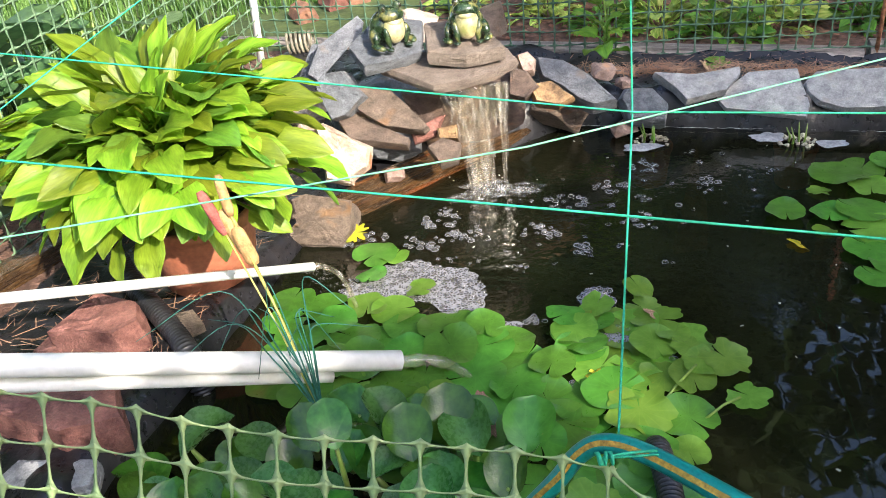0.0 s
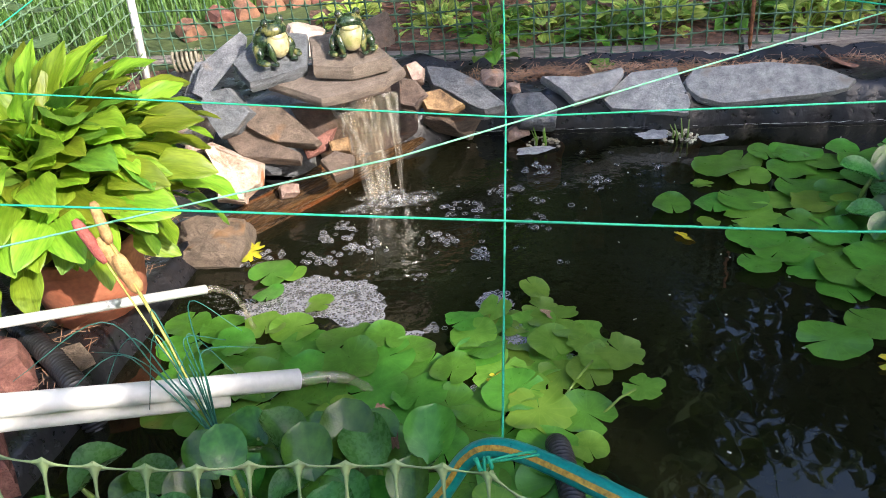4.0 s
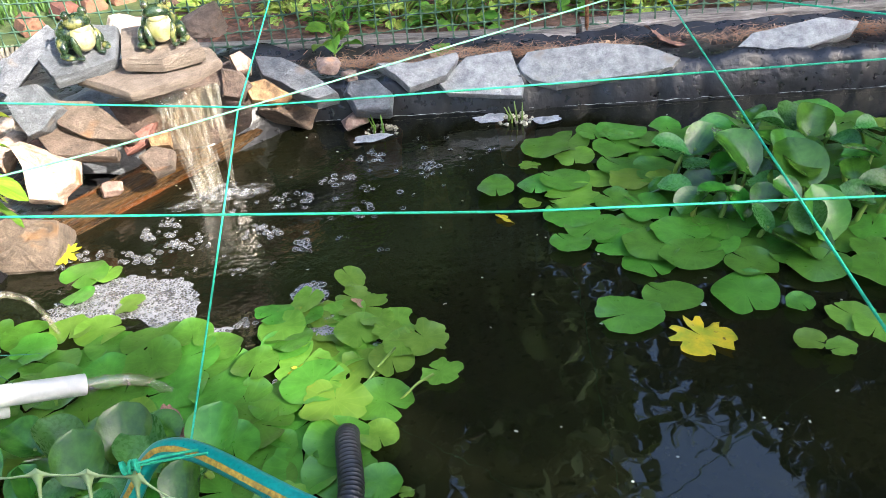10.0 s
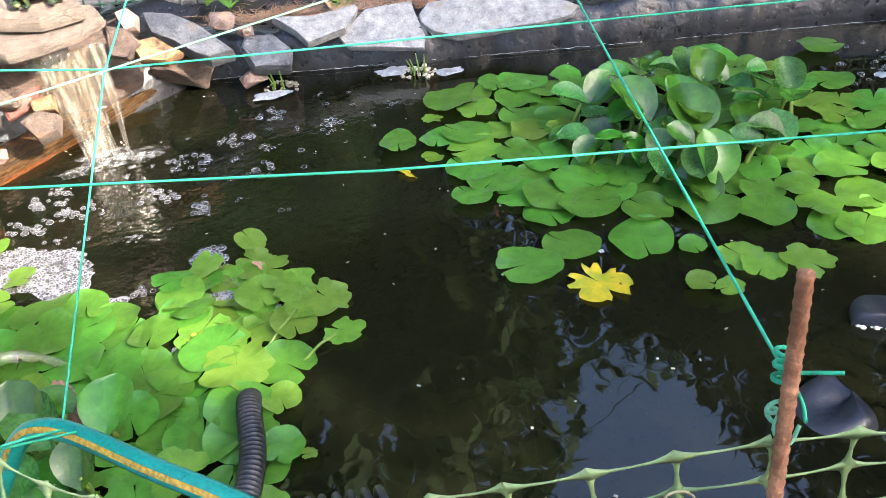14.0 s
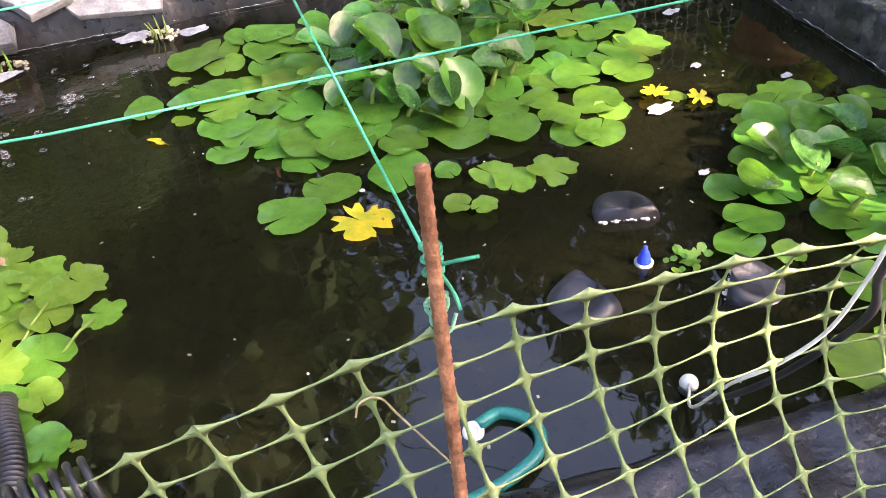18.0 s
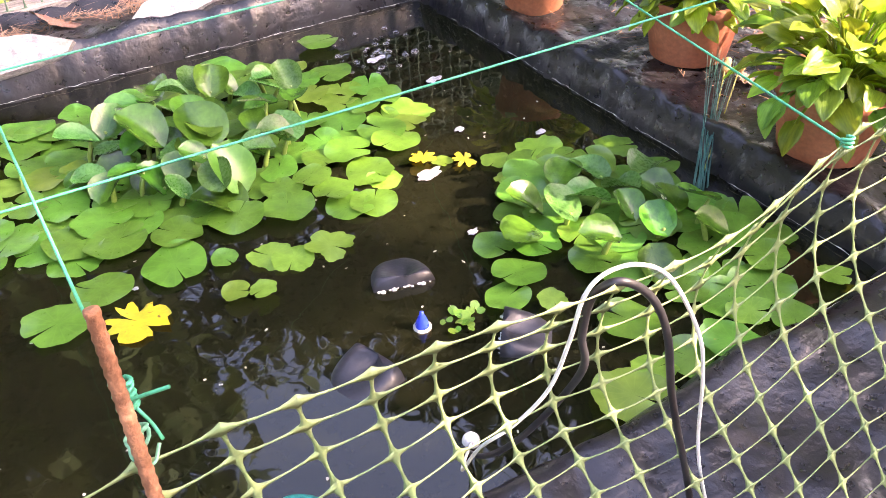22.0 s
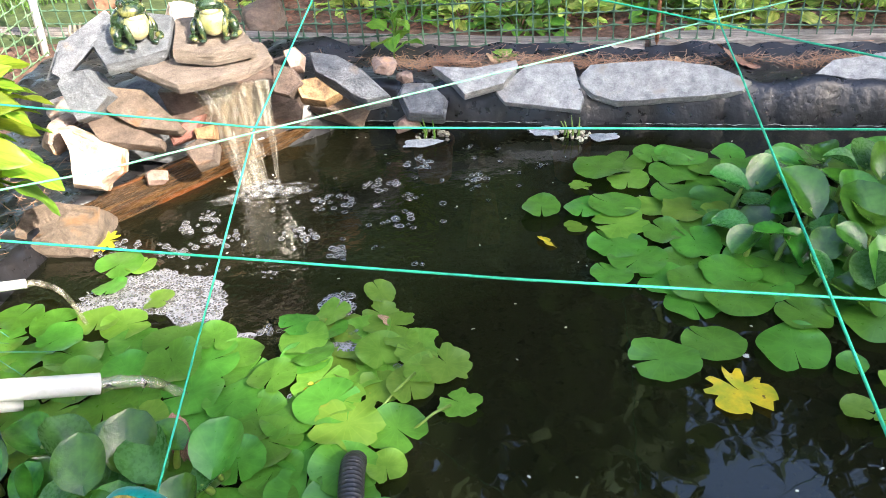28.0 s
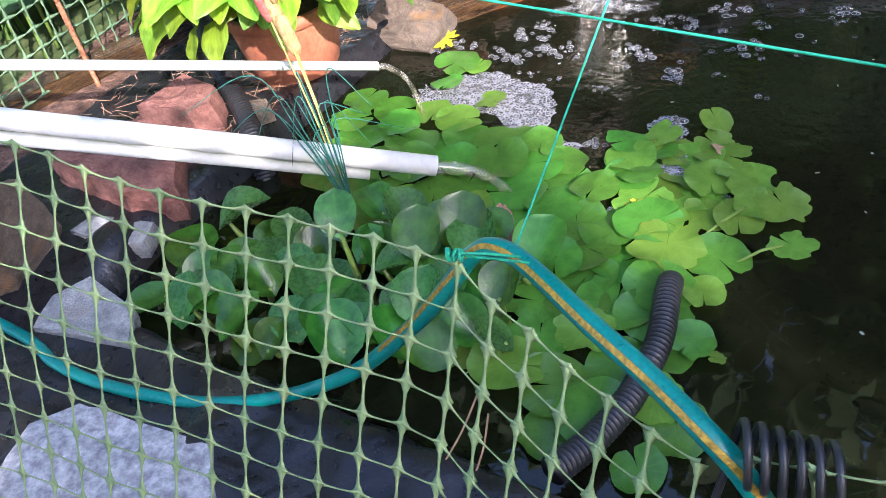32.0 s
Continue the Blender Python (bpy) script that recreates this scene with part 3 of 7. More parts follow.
# unseen hedge, added only to keep the sun off the near bank
def build_shade_hedge(x0, x1, y, top, seed):
    rnd = random.Random(seed)
    hedge = thing("hedge", "unseen leafy hedge added behind the viewer to shade the near bank", "hedge", (0, y, 0))
    vs, fs, stems = [], [], []
    for _ in range(13000):
        x = rnd.uniform(x0, x1)
        # top steps down where sun should reach the net and right bank
        h = top - 0.66 * sstep(2.3, 3.1, x) - 0.2 * sstep(3.6, 4.2, x) - 0.1 * sstep(4.65, 4.95, x) + 0.14 * noise.noise(Vector((x * 1.3, 0, seed))) + 0.08 * noise.noise(Vector((x * 4.1, 3, seed)))
        p = Vector((x, rnd.uniform(-0.35, 0.35), h * (1 - rnd.random() ** 1.5) + 0.03))
        a = Vector((rnd.gauss(0, 1), rnd.gauss(0, 1), rnd.gauss(0, 1))).normalized()
        b = a.orthogonal().normalized()
        s = 0.075 * rnd.uniform(0.6, 1.4)
        o = len(vs)
        vs += [p - a * s, p + b * s * 0.55, p + a * s, p - b * s * 0.55]
        fs.append((o, o + 1, o + 2, o + 3))
    for i in range(int((x1 - x0) / 0.6)):
        x = x0 + 0.3 + 0.6 * i
        stems.append(tube_data([(x, 0, -0.1), (x + 0.05, 0.05, top * 0.5), (x, 0, top * 0.85)], [0.02, 0.014, 0.006], 6))
    part("stems", mesh_of("stems", *join_data(stems), BARK), hedge)
    part("foliage", mesh_of("foliage", vs, fs, TREE_LEAF, smooth=False), hedge)


build_shade_hedge(-2.4, 7.4, -2.5, 3.2, 12)

# ---- leaves ----
def pad_mesh(name, seed, material, ragged=0.0, notch=0.32, lift=0.012):
    """A floating round leaf, one unit across its radius, with a cleft, a wavy rim and a faint dish."""
    rnd = random.Random(seed)
    n, rings = 38, (0.0, 0.3, 0.6, 0.85, 0.96, 1.0)
    vs, fs = [(0, 0, 0)], []
    ph = rnd.uniform(0, 6)
    for r in rings[1:]:
        for k in range(n):
            f = k / (n - 1)
            gap = notch * (0.12 + 0.88 * r * r)
            w = gap / 2 + f * (2 * math.pi - gap)
            rr = r * (1 + 0.045 * math.sin(2 * w + ph) + 0.02 * math.sin(5 * w + 3 * ph) + ragged * r * 2.2 * min(0.14, noise.noise(Vector((math.cos(w) * 2.6, math.sin(w) * 2.6, seed)))))
            edge = min(f, 1 - f)
            rr *= 1 - 0.13 * r ** 3 * math.exp(-(edge / 0.035) ** 2)
            z = 0.06 * r ** 3 * math.sin(2 * w + ph) + 0.04 * r ** 3 * math.sin(3 * w + ph * 1.7) + 0.04 * r ** 4 + 0.03 * math.sin(5 * w + ph * 2) * r ** 4 - 0.03 * r * abs(math.sin(w / 2))
            vs.append((rr * math.cos(w), rr * math.sin(w), z))
    for k in range(n - 1):
        fs.append((0, 1 + k, 2 + k))
    for i in range(len(rings) - 2):
        for k in range(n - 1):
            a = 1 + i * n + k
            fs.append((a, a + n, a + n + 1, a + 1))
    return mesh_of(name, vs, fs, material)


def round_leaf_mesh(name, seed, material, cup=0.22):
    """An upright, rounded, cupped blade with a shallow heart base; radius one, its stalk at the origin, growing along +y."""
    rnd = random.Random(seed)
    nu, nv = 9, 8
    vs, fs = [], []
    for j in range(nv + 1):
        t = j / nv
        y = 2 * t - 0.06
        half = (max(0.0, 1 - (2 * t - 1) ** 2)) ** 0.5 * (1.06 - 0.12 * t)
        for i in range(nu):
            s = 2 * i / (nu - 1) - 1
            back = -0.22 * abs(s) * (1 - t) ** 3 * 2
            z = cup * 1.5 * (s * s * half * half) + 0.10 * math.sin(3 * t + seed) - 0.16 * t * t + 0.03 * noise.noise(Vector((s * 2, t * 3, seed)))
            vs.append((s * half, y + back, z))
    for j in range(nv):
        for i in range(nu - 1):
            a = j * nu + i
            fs.append((a, a + 1, a + nu + 1, a + nu))
    return mesh_of(name, vs, fs, material)


def hosta_leaf_mesh(name, seed, e0, e1, length, blade, width, material, stalk_share=0.5):
    """A leaf on its stalk: leaves the origin at e0 degrees, bends to e1; pointed, furrowed blade."""
    rnd = random.Random(seed)
    steps = 24
    p, pts = Vector((0, 0, 0)), []
    for i in range(steps + 1):
        t = i / steps
        e = radians(e0 + (e1 - e0) * t ** 1.3)
        pts.append((p.copy(), e))
        p = p + Vector((math.cos(e), 0, math.sin(e))) * length / steps
    vs, fs = [], []
    s0 = int(steps * stalk_share)
    vs0, fs0 = tube_data([q for q, _ in pts[:s0 + 2]], 0.0042, 4, False)
    nu = 7
    wave = rnd.uniform(0, 6)
    for i in range(s0, steps + 1):
        t = (i - s0) / (steps - s0)
        w = width / 2 * max(0.02, math.sin(math.pi * min(1, t ** 0.60 * 0.985 + 0.01))) ** 0.75
        q, e = pts[i]
        up = Vector((-math.sin(e), 0, math.cos(e)))
        for k in range(nu):
            s = 2 * k / (nu - 1) - 1
            z = 0.26 * abs(s) * w + 0.0022 * math.cos(s * 9.4) * (1 if 0.05 < t < 0.95 else 0) + 0.16 * w * math.sin(9 * t + wave + 2 * s) * abs(s)
            vs.append(q + Vector((0, 1, 0)) * (s * w) + up * z)
    for j in range(steps - s0):
        for k in range(nu - 1):
            a = j * nu + k
            fs.append((a, a + 1, a + nu + 1, a + nu))
    return mesh_of(name, *join_data([(vs0, fs0), (vs, fs)]), material)


def lathe(profile, sides=32):
    vs, fs = [], []
    for r, z in profile:
        for k in range(sides):
            w = 2 * math.pi * k / sides
            vs.append((r * math.cos(w), r * math.sin(w), z))
    for i in range(len(profile) - 1):
        for k in range(sides):
            k2 = (k + 1) % sides
            fs.append((i * sides + k, i * sides + k2, (i + 1) * sides + k2, (i + 1) * sides + k))
    fs.append(tuple(range(sides - 1, -1, -1)))
    return vs, fs


POT_SOIL = mat("potting_soil", (0.03, 0.02, 0.013), (0.09, 0.06, 0.04), 30, 0.95, 0.9, 120)


def build_pot(at, top_r, base_r, h, label, lip=0.035, soil=0.03, category="plant pot", rim_band=True, group=""):
    pot = thing("flower_pot", label, category, at, group=group)
    b = lip if rim_band else 0.0
    prof = [(0.0, 0.0), (base_r * 0.9, 0.0), (base_r, 0.008), (top_r * 0.96, h - b - 0.004)]
    if rim_band:
        prof += [(top_r * 0.965, h - b), (top_r * 1.04, h - b + 0.003), (top_r * 1.05, h - 0.004)]
    prof += [(top_r * 1.02, h), (top_r * 0.94, h), (top_r * 0.9, h - 0.01), (top_r * 0.88, h - soil - 0.02)]
    part("pot", mesh_of("pot", *lathe(prof), TERRA), pot)
    n = 24
    vs = [(0, 0, h - soil + 0.01)] + [(top_r * 0.9 * math.cos(6.2832 * k / n), top_r * 0.9 * math.sin(6.2832 * k / n), h - soil + 0.004 * noise.noise(Vector((k, 0, 0)))) for k in range(n)]
    part("soil", mesh_of("soil", vs, [(0, 1 + k, 1 + (k + 1) % n) for k in range(n)], POT_SOIL), pot)
    return pot


HOSTA_SETS = {}


def hosta_set(key, material, scale):
    if key not in HOSTA_SETS:
        S = scale
        spec = [(90, 40, 0.38, 0.69), (84, 12, 0.42, 0.72), (76, -10, 0.45, 0.74), (66, -24, 0.46, 0.74), (54, -34, 0.45, 0.74), (40, -42, 0.42, 0.72), (26, -52, 0.36, 0.69), (80, 20, 0.33, 0.66), (62, -12, 0.36, 0.68)]
        HOSTA_SETS[key] = [hosta_leaf_mesh("leaf", 100 + i, e0, e1, L * S, 0.12 * S, (0.072 + 0.013 * (i % 3)) * S, material, sh - 0.02) for i, (e0, e1, L, sh) in enumerate(spec)]
    return HOSTA_SETS[key]


def build_hosta(at, count, scale, material, key, seed, label, squash=1.0, group="", spread=1.0):
    rnd = random.Random(seed)
    plant = thing("hosta", label, "hosta", at, group=group)
    meshes, deep = hosta_set(key, material, scale), hosta_set(key + "_deep", HOSTA_DEEP, scale)
    layers = [0, 7, 1, 8, 2, 3, 4, 5, 6]
    for i in range(count):
        f = (i + 0.5) / count
        # a random fifth take the deep green, standing in for leaves in shade
        mesh = (deep if material is HOSTA and rnd.random() < 0.2 else meshes)[layers[min(8, max(0, int(f ** 0.85 * 9 + rnd.uniform(-0.8, 0.8))))]]
        w = 360 * (i * 0.618034 + 0.02 * rnd.uniform(-1, 1))
        s = rnd.uniform(0.72, 1.12)
        r = 0.06 * scale * rnd.random()
        m = pose(r * math.cos(radians(w)), r * math.sin(radians(w)), 0, 0, 0, w) @ pose(0, 0, 0, rnd.uniform(-38, 38), rnd.uniform(-13, 13), rnd.uniform(-12, 12)) @ Matrix.Diagonal((s * spread, s, s * squash, 1))
        part("leaf", mesh, plant, m)
    return plant


# ---- potted hosta by the waterfall ----
HX, HY = -0.655, 2.06
build_pot((HX, HY, 0.035), 0.165, 0.125, 0.24, "weathered terracotta pot holding the large hosta at the water's edge")
build_hosta((HX - 0.02, HY, 0.36), 430, 1.06, HOSTA, "big", 5, "large sunlit yellow-green hosta overflowing its terracotta pot")

# ---- stones of the waterfall ----
def build_rock(name, at, size, turn, seed, material, label, category="rock", flat=0.0, group="", rough=0.1, corners=9, bevel=0.03, cuts=2):
    ob = thing(name, label, category, at, rock_mesh(name, size, seed, material, flat, rough, corners, bevel, cuts), group)
    ob.rotation_euler = [radians(a) for a in turn]
    return ob


def build_stone(name, at, turn, outline, thick, seed, material, label, category, group, taper):
    """A split stone with the given outline and thickness, its broken edge in layers."""
    xs, ys = [p[0] for p in outline], [p[1] for p in outline]
    size = (max(xs) - min(xs), max(ys) - min(ys), thick)
    ob = thing(name, label, category, at, slab_mesh(name, size, seed, material, ragged=0.045, taper=taper, layers=max(2, int(thick / 0.014)), outline=outline), group)
    ob.rotation_euler = [radians(a) for a in turn]
    return ob


G = "stones of the waterfall"
build_stone("cap_slab", (0.056, 2.544, 0.425), (8, 0, 0), [(-0.044, -0.113), (0.048, -0.095), (0.146, -0.055), (0.218, 0.017), (0.19, 0.11), (-0.084, 0.113), (-0.156, 0.085), (-0.218, 0.044)], 0.032, 20, SAND_STONE, "broad brown stone slab over which the water falls", "slab", G, 0.03)
build_stone("stone_slab", (0.111, 2.599, 0.492), (12, 0, 0), [(-0.113, -0.076), (0.006, -0.114), (0.126, -0.082), (0.097, -0.018), (0.069, 0.055), (-0.028, 0.114), (-0.126, 0.105)], 0.046, 21, SAND_STONE, "thick pinkish-brown slab under a frog statue", "slab", G, 0.03)
build_stone("stone_slab", (-0.131, 2.62, 0.496), (28, 0, 0), [(-0.069, -0.101), (0.054, -0.075), (0.108, -0.056), (0.118, 0.076), (0.018, 0.101), (-0.049, 0.09), (-0.118, -0.01)], 0.045, 22, SLATE, "glittering grey schist slab tilted forward under a frog statue", "slab", G, 0.03)
build_stone("leaning_slab", (-0.308, 2.70, 0.475), (68, 0, 15), [(-0.076, -0.093), (0.093, 0.038), (0.106, 0.068), (0.091, 0.093), (-0.056, 0.018), (-0.106, -0.065)], 0.06, 23, SLATE, "tall grey schist slab leaning against the pile", "slab", G, 0.03)
build_stone("leaning_slab", (-0.405, 2.759, 0.43), (70, 0, 0), [(0.012, -0.068), (0.047, 0.048), (0.013, 0.047), (-0.047, -0.069)], 0.06, 24, SLATE, "grey schist slab leaning at the back of the pile", "slab", G, 0.03)
build_stone("rock", (-0.285, 2.584, 0.355), (62, 0, -10), [(-0.053, -0.028), (-0.023, -0.078), (0.022, -0.065), (0.082, -0.004), (0.041, 0.036), (0.01, 0.078), (-0.052, 0.068), (-0.082, 0.038)], 0.12, 25, SLATE, "angular blue-grey rock on the pile", "rock", G, 0.05)
build_stone("rock", (-0.13, 2.563, 0.299), (50, 0, 0), [(-0.113, 0.007), (-0.027, -0.056), (0.096, -0.081), (0.113, -0.069), (0.036, 0.021), (-0.003, 0.061), (-0.106, 0.081)], 0.07, 26, BROWN_STONE, "long sloping brown schist rock beside the fall", "rock", G, 0.04)
build_stone("rock", (-0.198, 2.537, 0.246), (40, 0, 0), [(-0.076, -0.028), (0.108, -0.067), (0.115, -0.044), (0.037, 0.004), (-0.053, 0.067), (-0.115, 0.039)], 0.05, 27, BROWN_STONE, "flat brown schist rock low in the pile", "rock", G, 0.03)
build_stone("quartz_rock", (-0.297, 2.511, 0.189), (64, 0, 5), [(-0.072, 0.035), (-0.074, -0.085), (0.014, -0.106), (0.017, -0.09), (0.074, -0.056), (0.09, 0.012), (0.028, 0.05), (-0.058, 0.106), (-0.09, 0.103)], 0.15, 28, QUARTZ, "bright pale quartz boulder at the end of the beam", "rock", G, 0.18)
build_stone("shore_rock", (-0.395, 2.37, 0.005), (45, 0, 0), [(-0.129, -0.004), (-0.107, -0.07), (0.097, -0.10), (0.125, -0.039), (0.129, 0.052), (-0.02, 0.085), (-0.099, 0.064)], 0.2, 29, BROWN_STONE, "broad tan-brown rock sloping into the water", "rock", G, 0.06)
build_stone("red_rock", (-0.027, 2.585, 0.216), (65, 0, 0), [(-0.049, -0.045), (0.021, -0.026), (0.06, 0.045), (0.031, 0.04), (-0.06, -0.004)], 0.08, 31, RED_STONE, "wet orange-red rock beside the fall", "rock", G, 0.1)
build_stone("rock", (-0.029, 2.678, 0.254), (78, 0, 0), [(-0.051, -0.029), (-0.011, -0.06), (0.045, -0.067), (0.083, -0.026), (0.047, 0.057), (-0.083, 0.067)], 0.1, 30, BROWN_STONE, "dark wet brown rock beside the fall", "rock", G, 0.06)
build_stone("rock", (0.023, 2.485, 0.175), (42, 0, 0), [(-0.013, -0.047), (0.044, -0.032), (0.055, 0.021), (-0.003, 0.047), (-0.055, 0.019)], 0.06, 33, BROWN_STONE, "wet brown rock under the fall", "rock", G, 0.08)
build_stone("rock", (0.035, 2.535, 0.217), (50, 0, 0), [(-0.025, -0.018), (0.034, -0.025), (0.034, 0.025), (-0.034, 0.017)], 0.06, 32, OCHRE_STONE, "wet ochre rock under the fall", "rock", G, 0.08)
build_stone("rock", (0.30, 2.705, 0.303), (58, 0, -8), [(-0.048, -0.046), (0.003, -0.061), (0.049, -0.02), (0.008, 0.035), (-0.049, 0.051)], 0.09, 34, BROWN_STONE, "reddish-brown upright rock beside the cap slab", "rock", G, 0.08)
build_stone("rock", (0.311, 2.807, 0.328), (58, 0, 0), [(-0.016, -0.043), (0.026, -0.037), (0.036, 0.01), (0.007, 0.043), (-0.036, 0.031)], 0.11, 35, PINK_STONE, "rounded pinkish boulder beside the cap slab", "rock", G, 0.25)
build_stone("rock", (0.382, 2.676, 0.261), (48, 0, 0), [(-0.055, -0.024), (0.023, -0.044), (0.076, -0.021), (0.001, 0.044), (-0.076, 0.037)], 0.07, 36, OCHRE_STONE, "sunlit ochre rock beside the fall", "rock", G, 0.1)
build_stone("rock", (0.483, 2.846, 0.227), (42, 0, 0), [(-0.119, 0.024), (-0.057, -0.015), (0.007, -0.075), (0.052, -0.102), (0.133, -0.094), (0.046, 0.014), (-0.043, 0.082), (-0.133, 0.102)], 0.09, 37, SLATE, "large grey schist rock sloping to the bank", "rock", G, 0.06)
build_rock("rock", (0.12, 2.93, 0.17), (0.50, 0.30, 0.40), (0, 0, 10), 43, BROWN_STONE, "dark wet rock wall behind the falling water", "rock", 0.0, G, 0.06, 7)
build_rock("rock", (-0.20, 2.80, 0.17), (0.44, 0.30, 0.40), (0, 0, 20), 44, SLATE, "dark rock supporting the pile", "rock", 0.0, G, 0.06, 7)
build_rock("rock", (0.42, 2.95, 0.08), (0.26, 0.2, 0.18), (0, 0, 15), 54, BROWN_STONE, "dark wet rock at the water", "rock", 0.0, G, 0.08, 6)
build_rock("quartz_rock", (-0.45, 2.66, 0.22), (0.16, 0.16, 0.16), (0, 12, 40), 38, PINK_STONE, "pale pink rock behind the hosta", "rock", 0.0, G, 0.08, 6)
for i, (x, y, z, s, mt) in enumerate([(0.60, 3.0, 0.21, 0.10, PINK_STONE), (0.67, 2.97, 0.17, 0.07, PINK_STONE), (-0.05, 3.04, 0.43, 0.2, QUARTZ), (0.20, 3.12, 0.40, 0.22, BROWN_STONE), (-0.52, 2.98, 0.17, 0.2, QUARTZ), (0.66, 2.88, 0.04, 0.11, PINK_STONE), (0.48, 2.98, 0.05, 0.1, BROWN_STONE)]):
    build_rock("cobble", (x, y, z), (s, s * 0.8, s * 0.66), (0, 10, 37 * i), 61 + i, mt, "rounded tan cobble among the rocks", "cobble", 0.0, G, 0.1, 10, 0.12)
GB = "flat stones on the far bank"
build_stone("bank_rock", (0.723, 2.869, 0.106), (48, 0, 0), [(-0.058, -0.048), (0.071, -0.073), (0.089, -0.002), (0.037, 0.065), (-0.064, 0.073), (-0.089, 0.036)], 0.1, 38, SLATE, "dark grey rock on the far bank", "rock", GB, 0.15)
build_stone("flagstone", (0.919, 2.886, 0.166), (36, 0, 0), [(-0.088, -0.003), (-0.052, -0.063), (0.091, -0.032), (0.15, 0.029), (0.15, 0.057), (-0.017, 0.041), (-0.15, 0.063)], 0.045, 39, PALE_STONE, "grey flagstone tilted on the far bank", "flagstone", GB, 0.03)
build_stone("flagstone", (1.148, 2.872, 0.128), (40, 0, -14), [(-0.13, -0.07), (0.14, -0.10), (0.15, -0.05), (0.125, 0.03), (0.108, 0.09), (-0.058, 0.075), (-0.162, -0.028)], 0.035, 40, PALE_STONE, "pale four-sided flagstone on the far bank", "flagstone", GB, 0.03)
build_stone("flagstone", (1.552, 2.775, 0.138), (37, 0, -14), [(-0.282, -0.014), (-0.249, -0.056), (-0.157, -0.084), (0.145, -0.06), (0.267, -0.038), (0.289, -0.005), (0.183, 0.057), (0.0, 0.084), (-0.259, 0.066), (-0.289, 0.019)], 0.04, 75, PALE_STONE, "long pale grey flagstone on the far bank", "flagstone", GB, 0.03)
build_stone("flagstone", (2.286, 2.690, 0.146), (36, 0, -14), [(-0.2, -0.077), (-0.011, -0.055), (0.185, 0.001), (0.225, 0.049), (0.094, 0.077), (-0.166, 0.028), (-0.225, -0.028)], 0.045, 76, PALE_STONE, "pointed pale flagstone near the corner of the bank", "flagstone", GB, 0.03)

# ---- wooden beam along the fall ----
def board_mesh(name, l, w, h, material, seed, bend=0.0, bevel=0.012):
    n = 24
    rnd = random.Random(seed)
    sec = [(-w / 2, -h / 2 + bevel), (-w / 2 + bevel, -h / 2), (w / 2 - bevel, -h / 2), (w / 2, -h / 2 + bevel), (w / 2, h / 2 - bevel), (w / 2 - bevel, h / 2), (-w / 2 + bevel, h / 2), (-w / 2, h / 2 - bevel)]
    vs, fs = [], []
    for i in range(n + 1):
        x = -l / 2 + l * i / n
        for k, (y, z) in enumerate(sec):
            e = 0.06 * min(w, h) * noise.noise(Vector((x * 5, k * 1.7, seed))) + 0.03 * min(w, h) * noise.noise(Vector((x * 22, k * 3.1, seed)))
            vs.append((x, y * (1 + 2 * e / w), z + e + bend * math.sin(math.pi * i / n)))
    for i in range(n):
        for k in range(8):
            k2 = (k + 1) % 8
            fs.append((i * 8 + k, i * 8 + k2, (i + 1) * 8 + k2, (i + 1) * 8 + k))
    fs += [tuple(range(7, -1, -1)), tuple(n * 8 + k for k in range(8))]
    return mesh_of(name, vs, fs, material, smooth=False)


beam = thing("wooden_beam", "wet brown wooden beam edging the pond below the waterfall", "beam", (0.07, 2.80, 0.005), board_mesh("wooden_beam", 1.16, 0.13, 0.11, BEAM, 4))
beam.rotation_euler = (radians(14), radians(-1), radians(40))
build_rock("pebble", (-0.155, 2.565, 0.072), (0.085, 0.06, 0.055), (0, 0, 20), 81, PINK_STONE, "small pinkish stone lying on the beam", "pebble", 0.0, "", 0.1, 9, 0.12)

# ---- frog statues ----
FROG = mat("painted_frog_green", (0.006, 0.016, 0.010), (0.035, 0.06, 0.022), 40, 0.25, 0.3, 90, coat=0.5, spots=((0.20, 0.19, 0.06), 34, 0.52, 0.66))
FROG_BELLY = mat("painted_frog_cream", (0.22, 0.22, 0.07), (0.60, 0.50, 0.30), 18, 0.3, 0.2, 60, coat=0.5, spots=((0.07, 0.09, 0.03), 30, 0.54, 0.68))
EYE_GLOSS = mat("painted_frog_eye", (0.01, 0.01, 0.01), (0.05, 0.05, 0.02), 30, 0.1, 0, 60, coat=1.0)


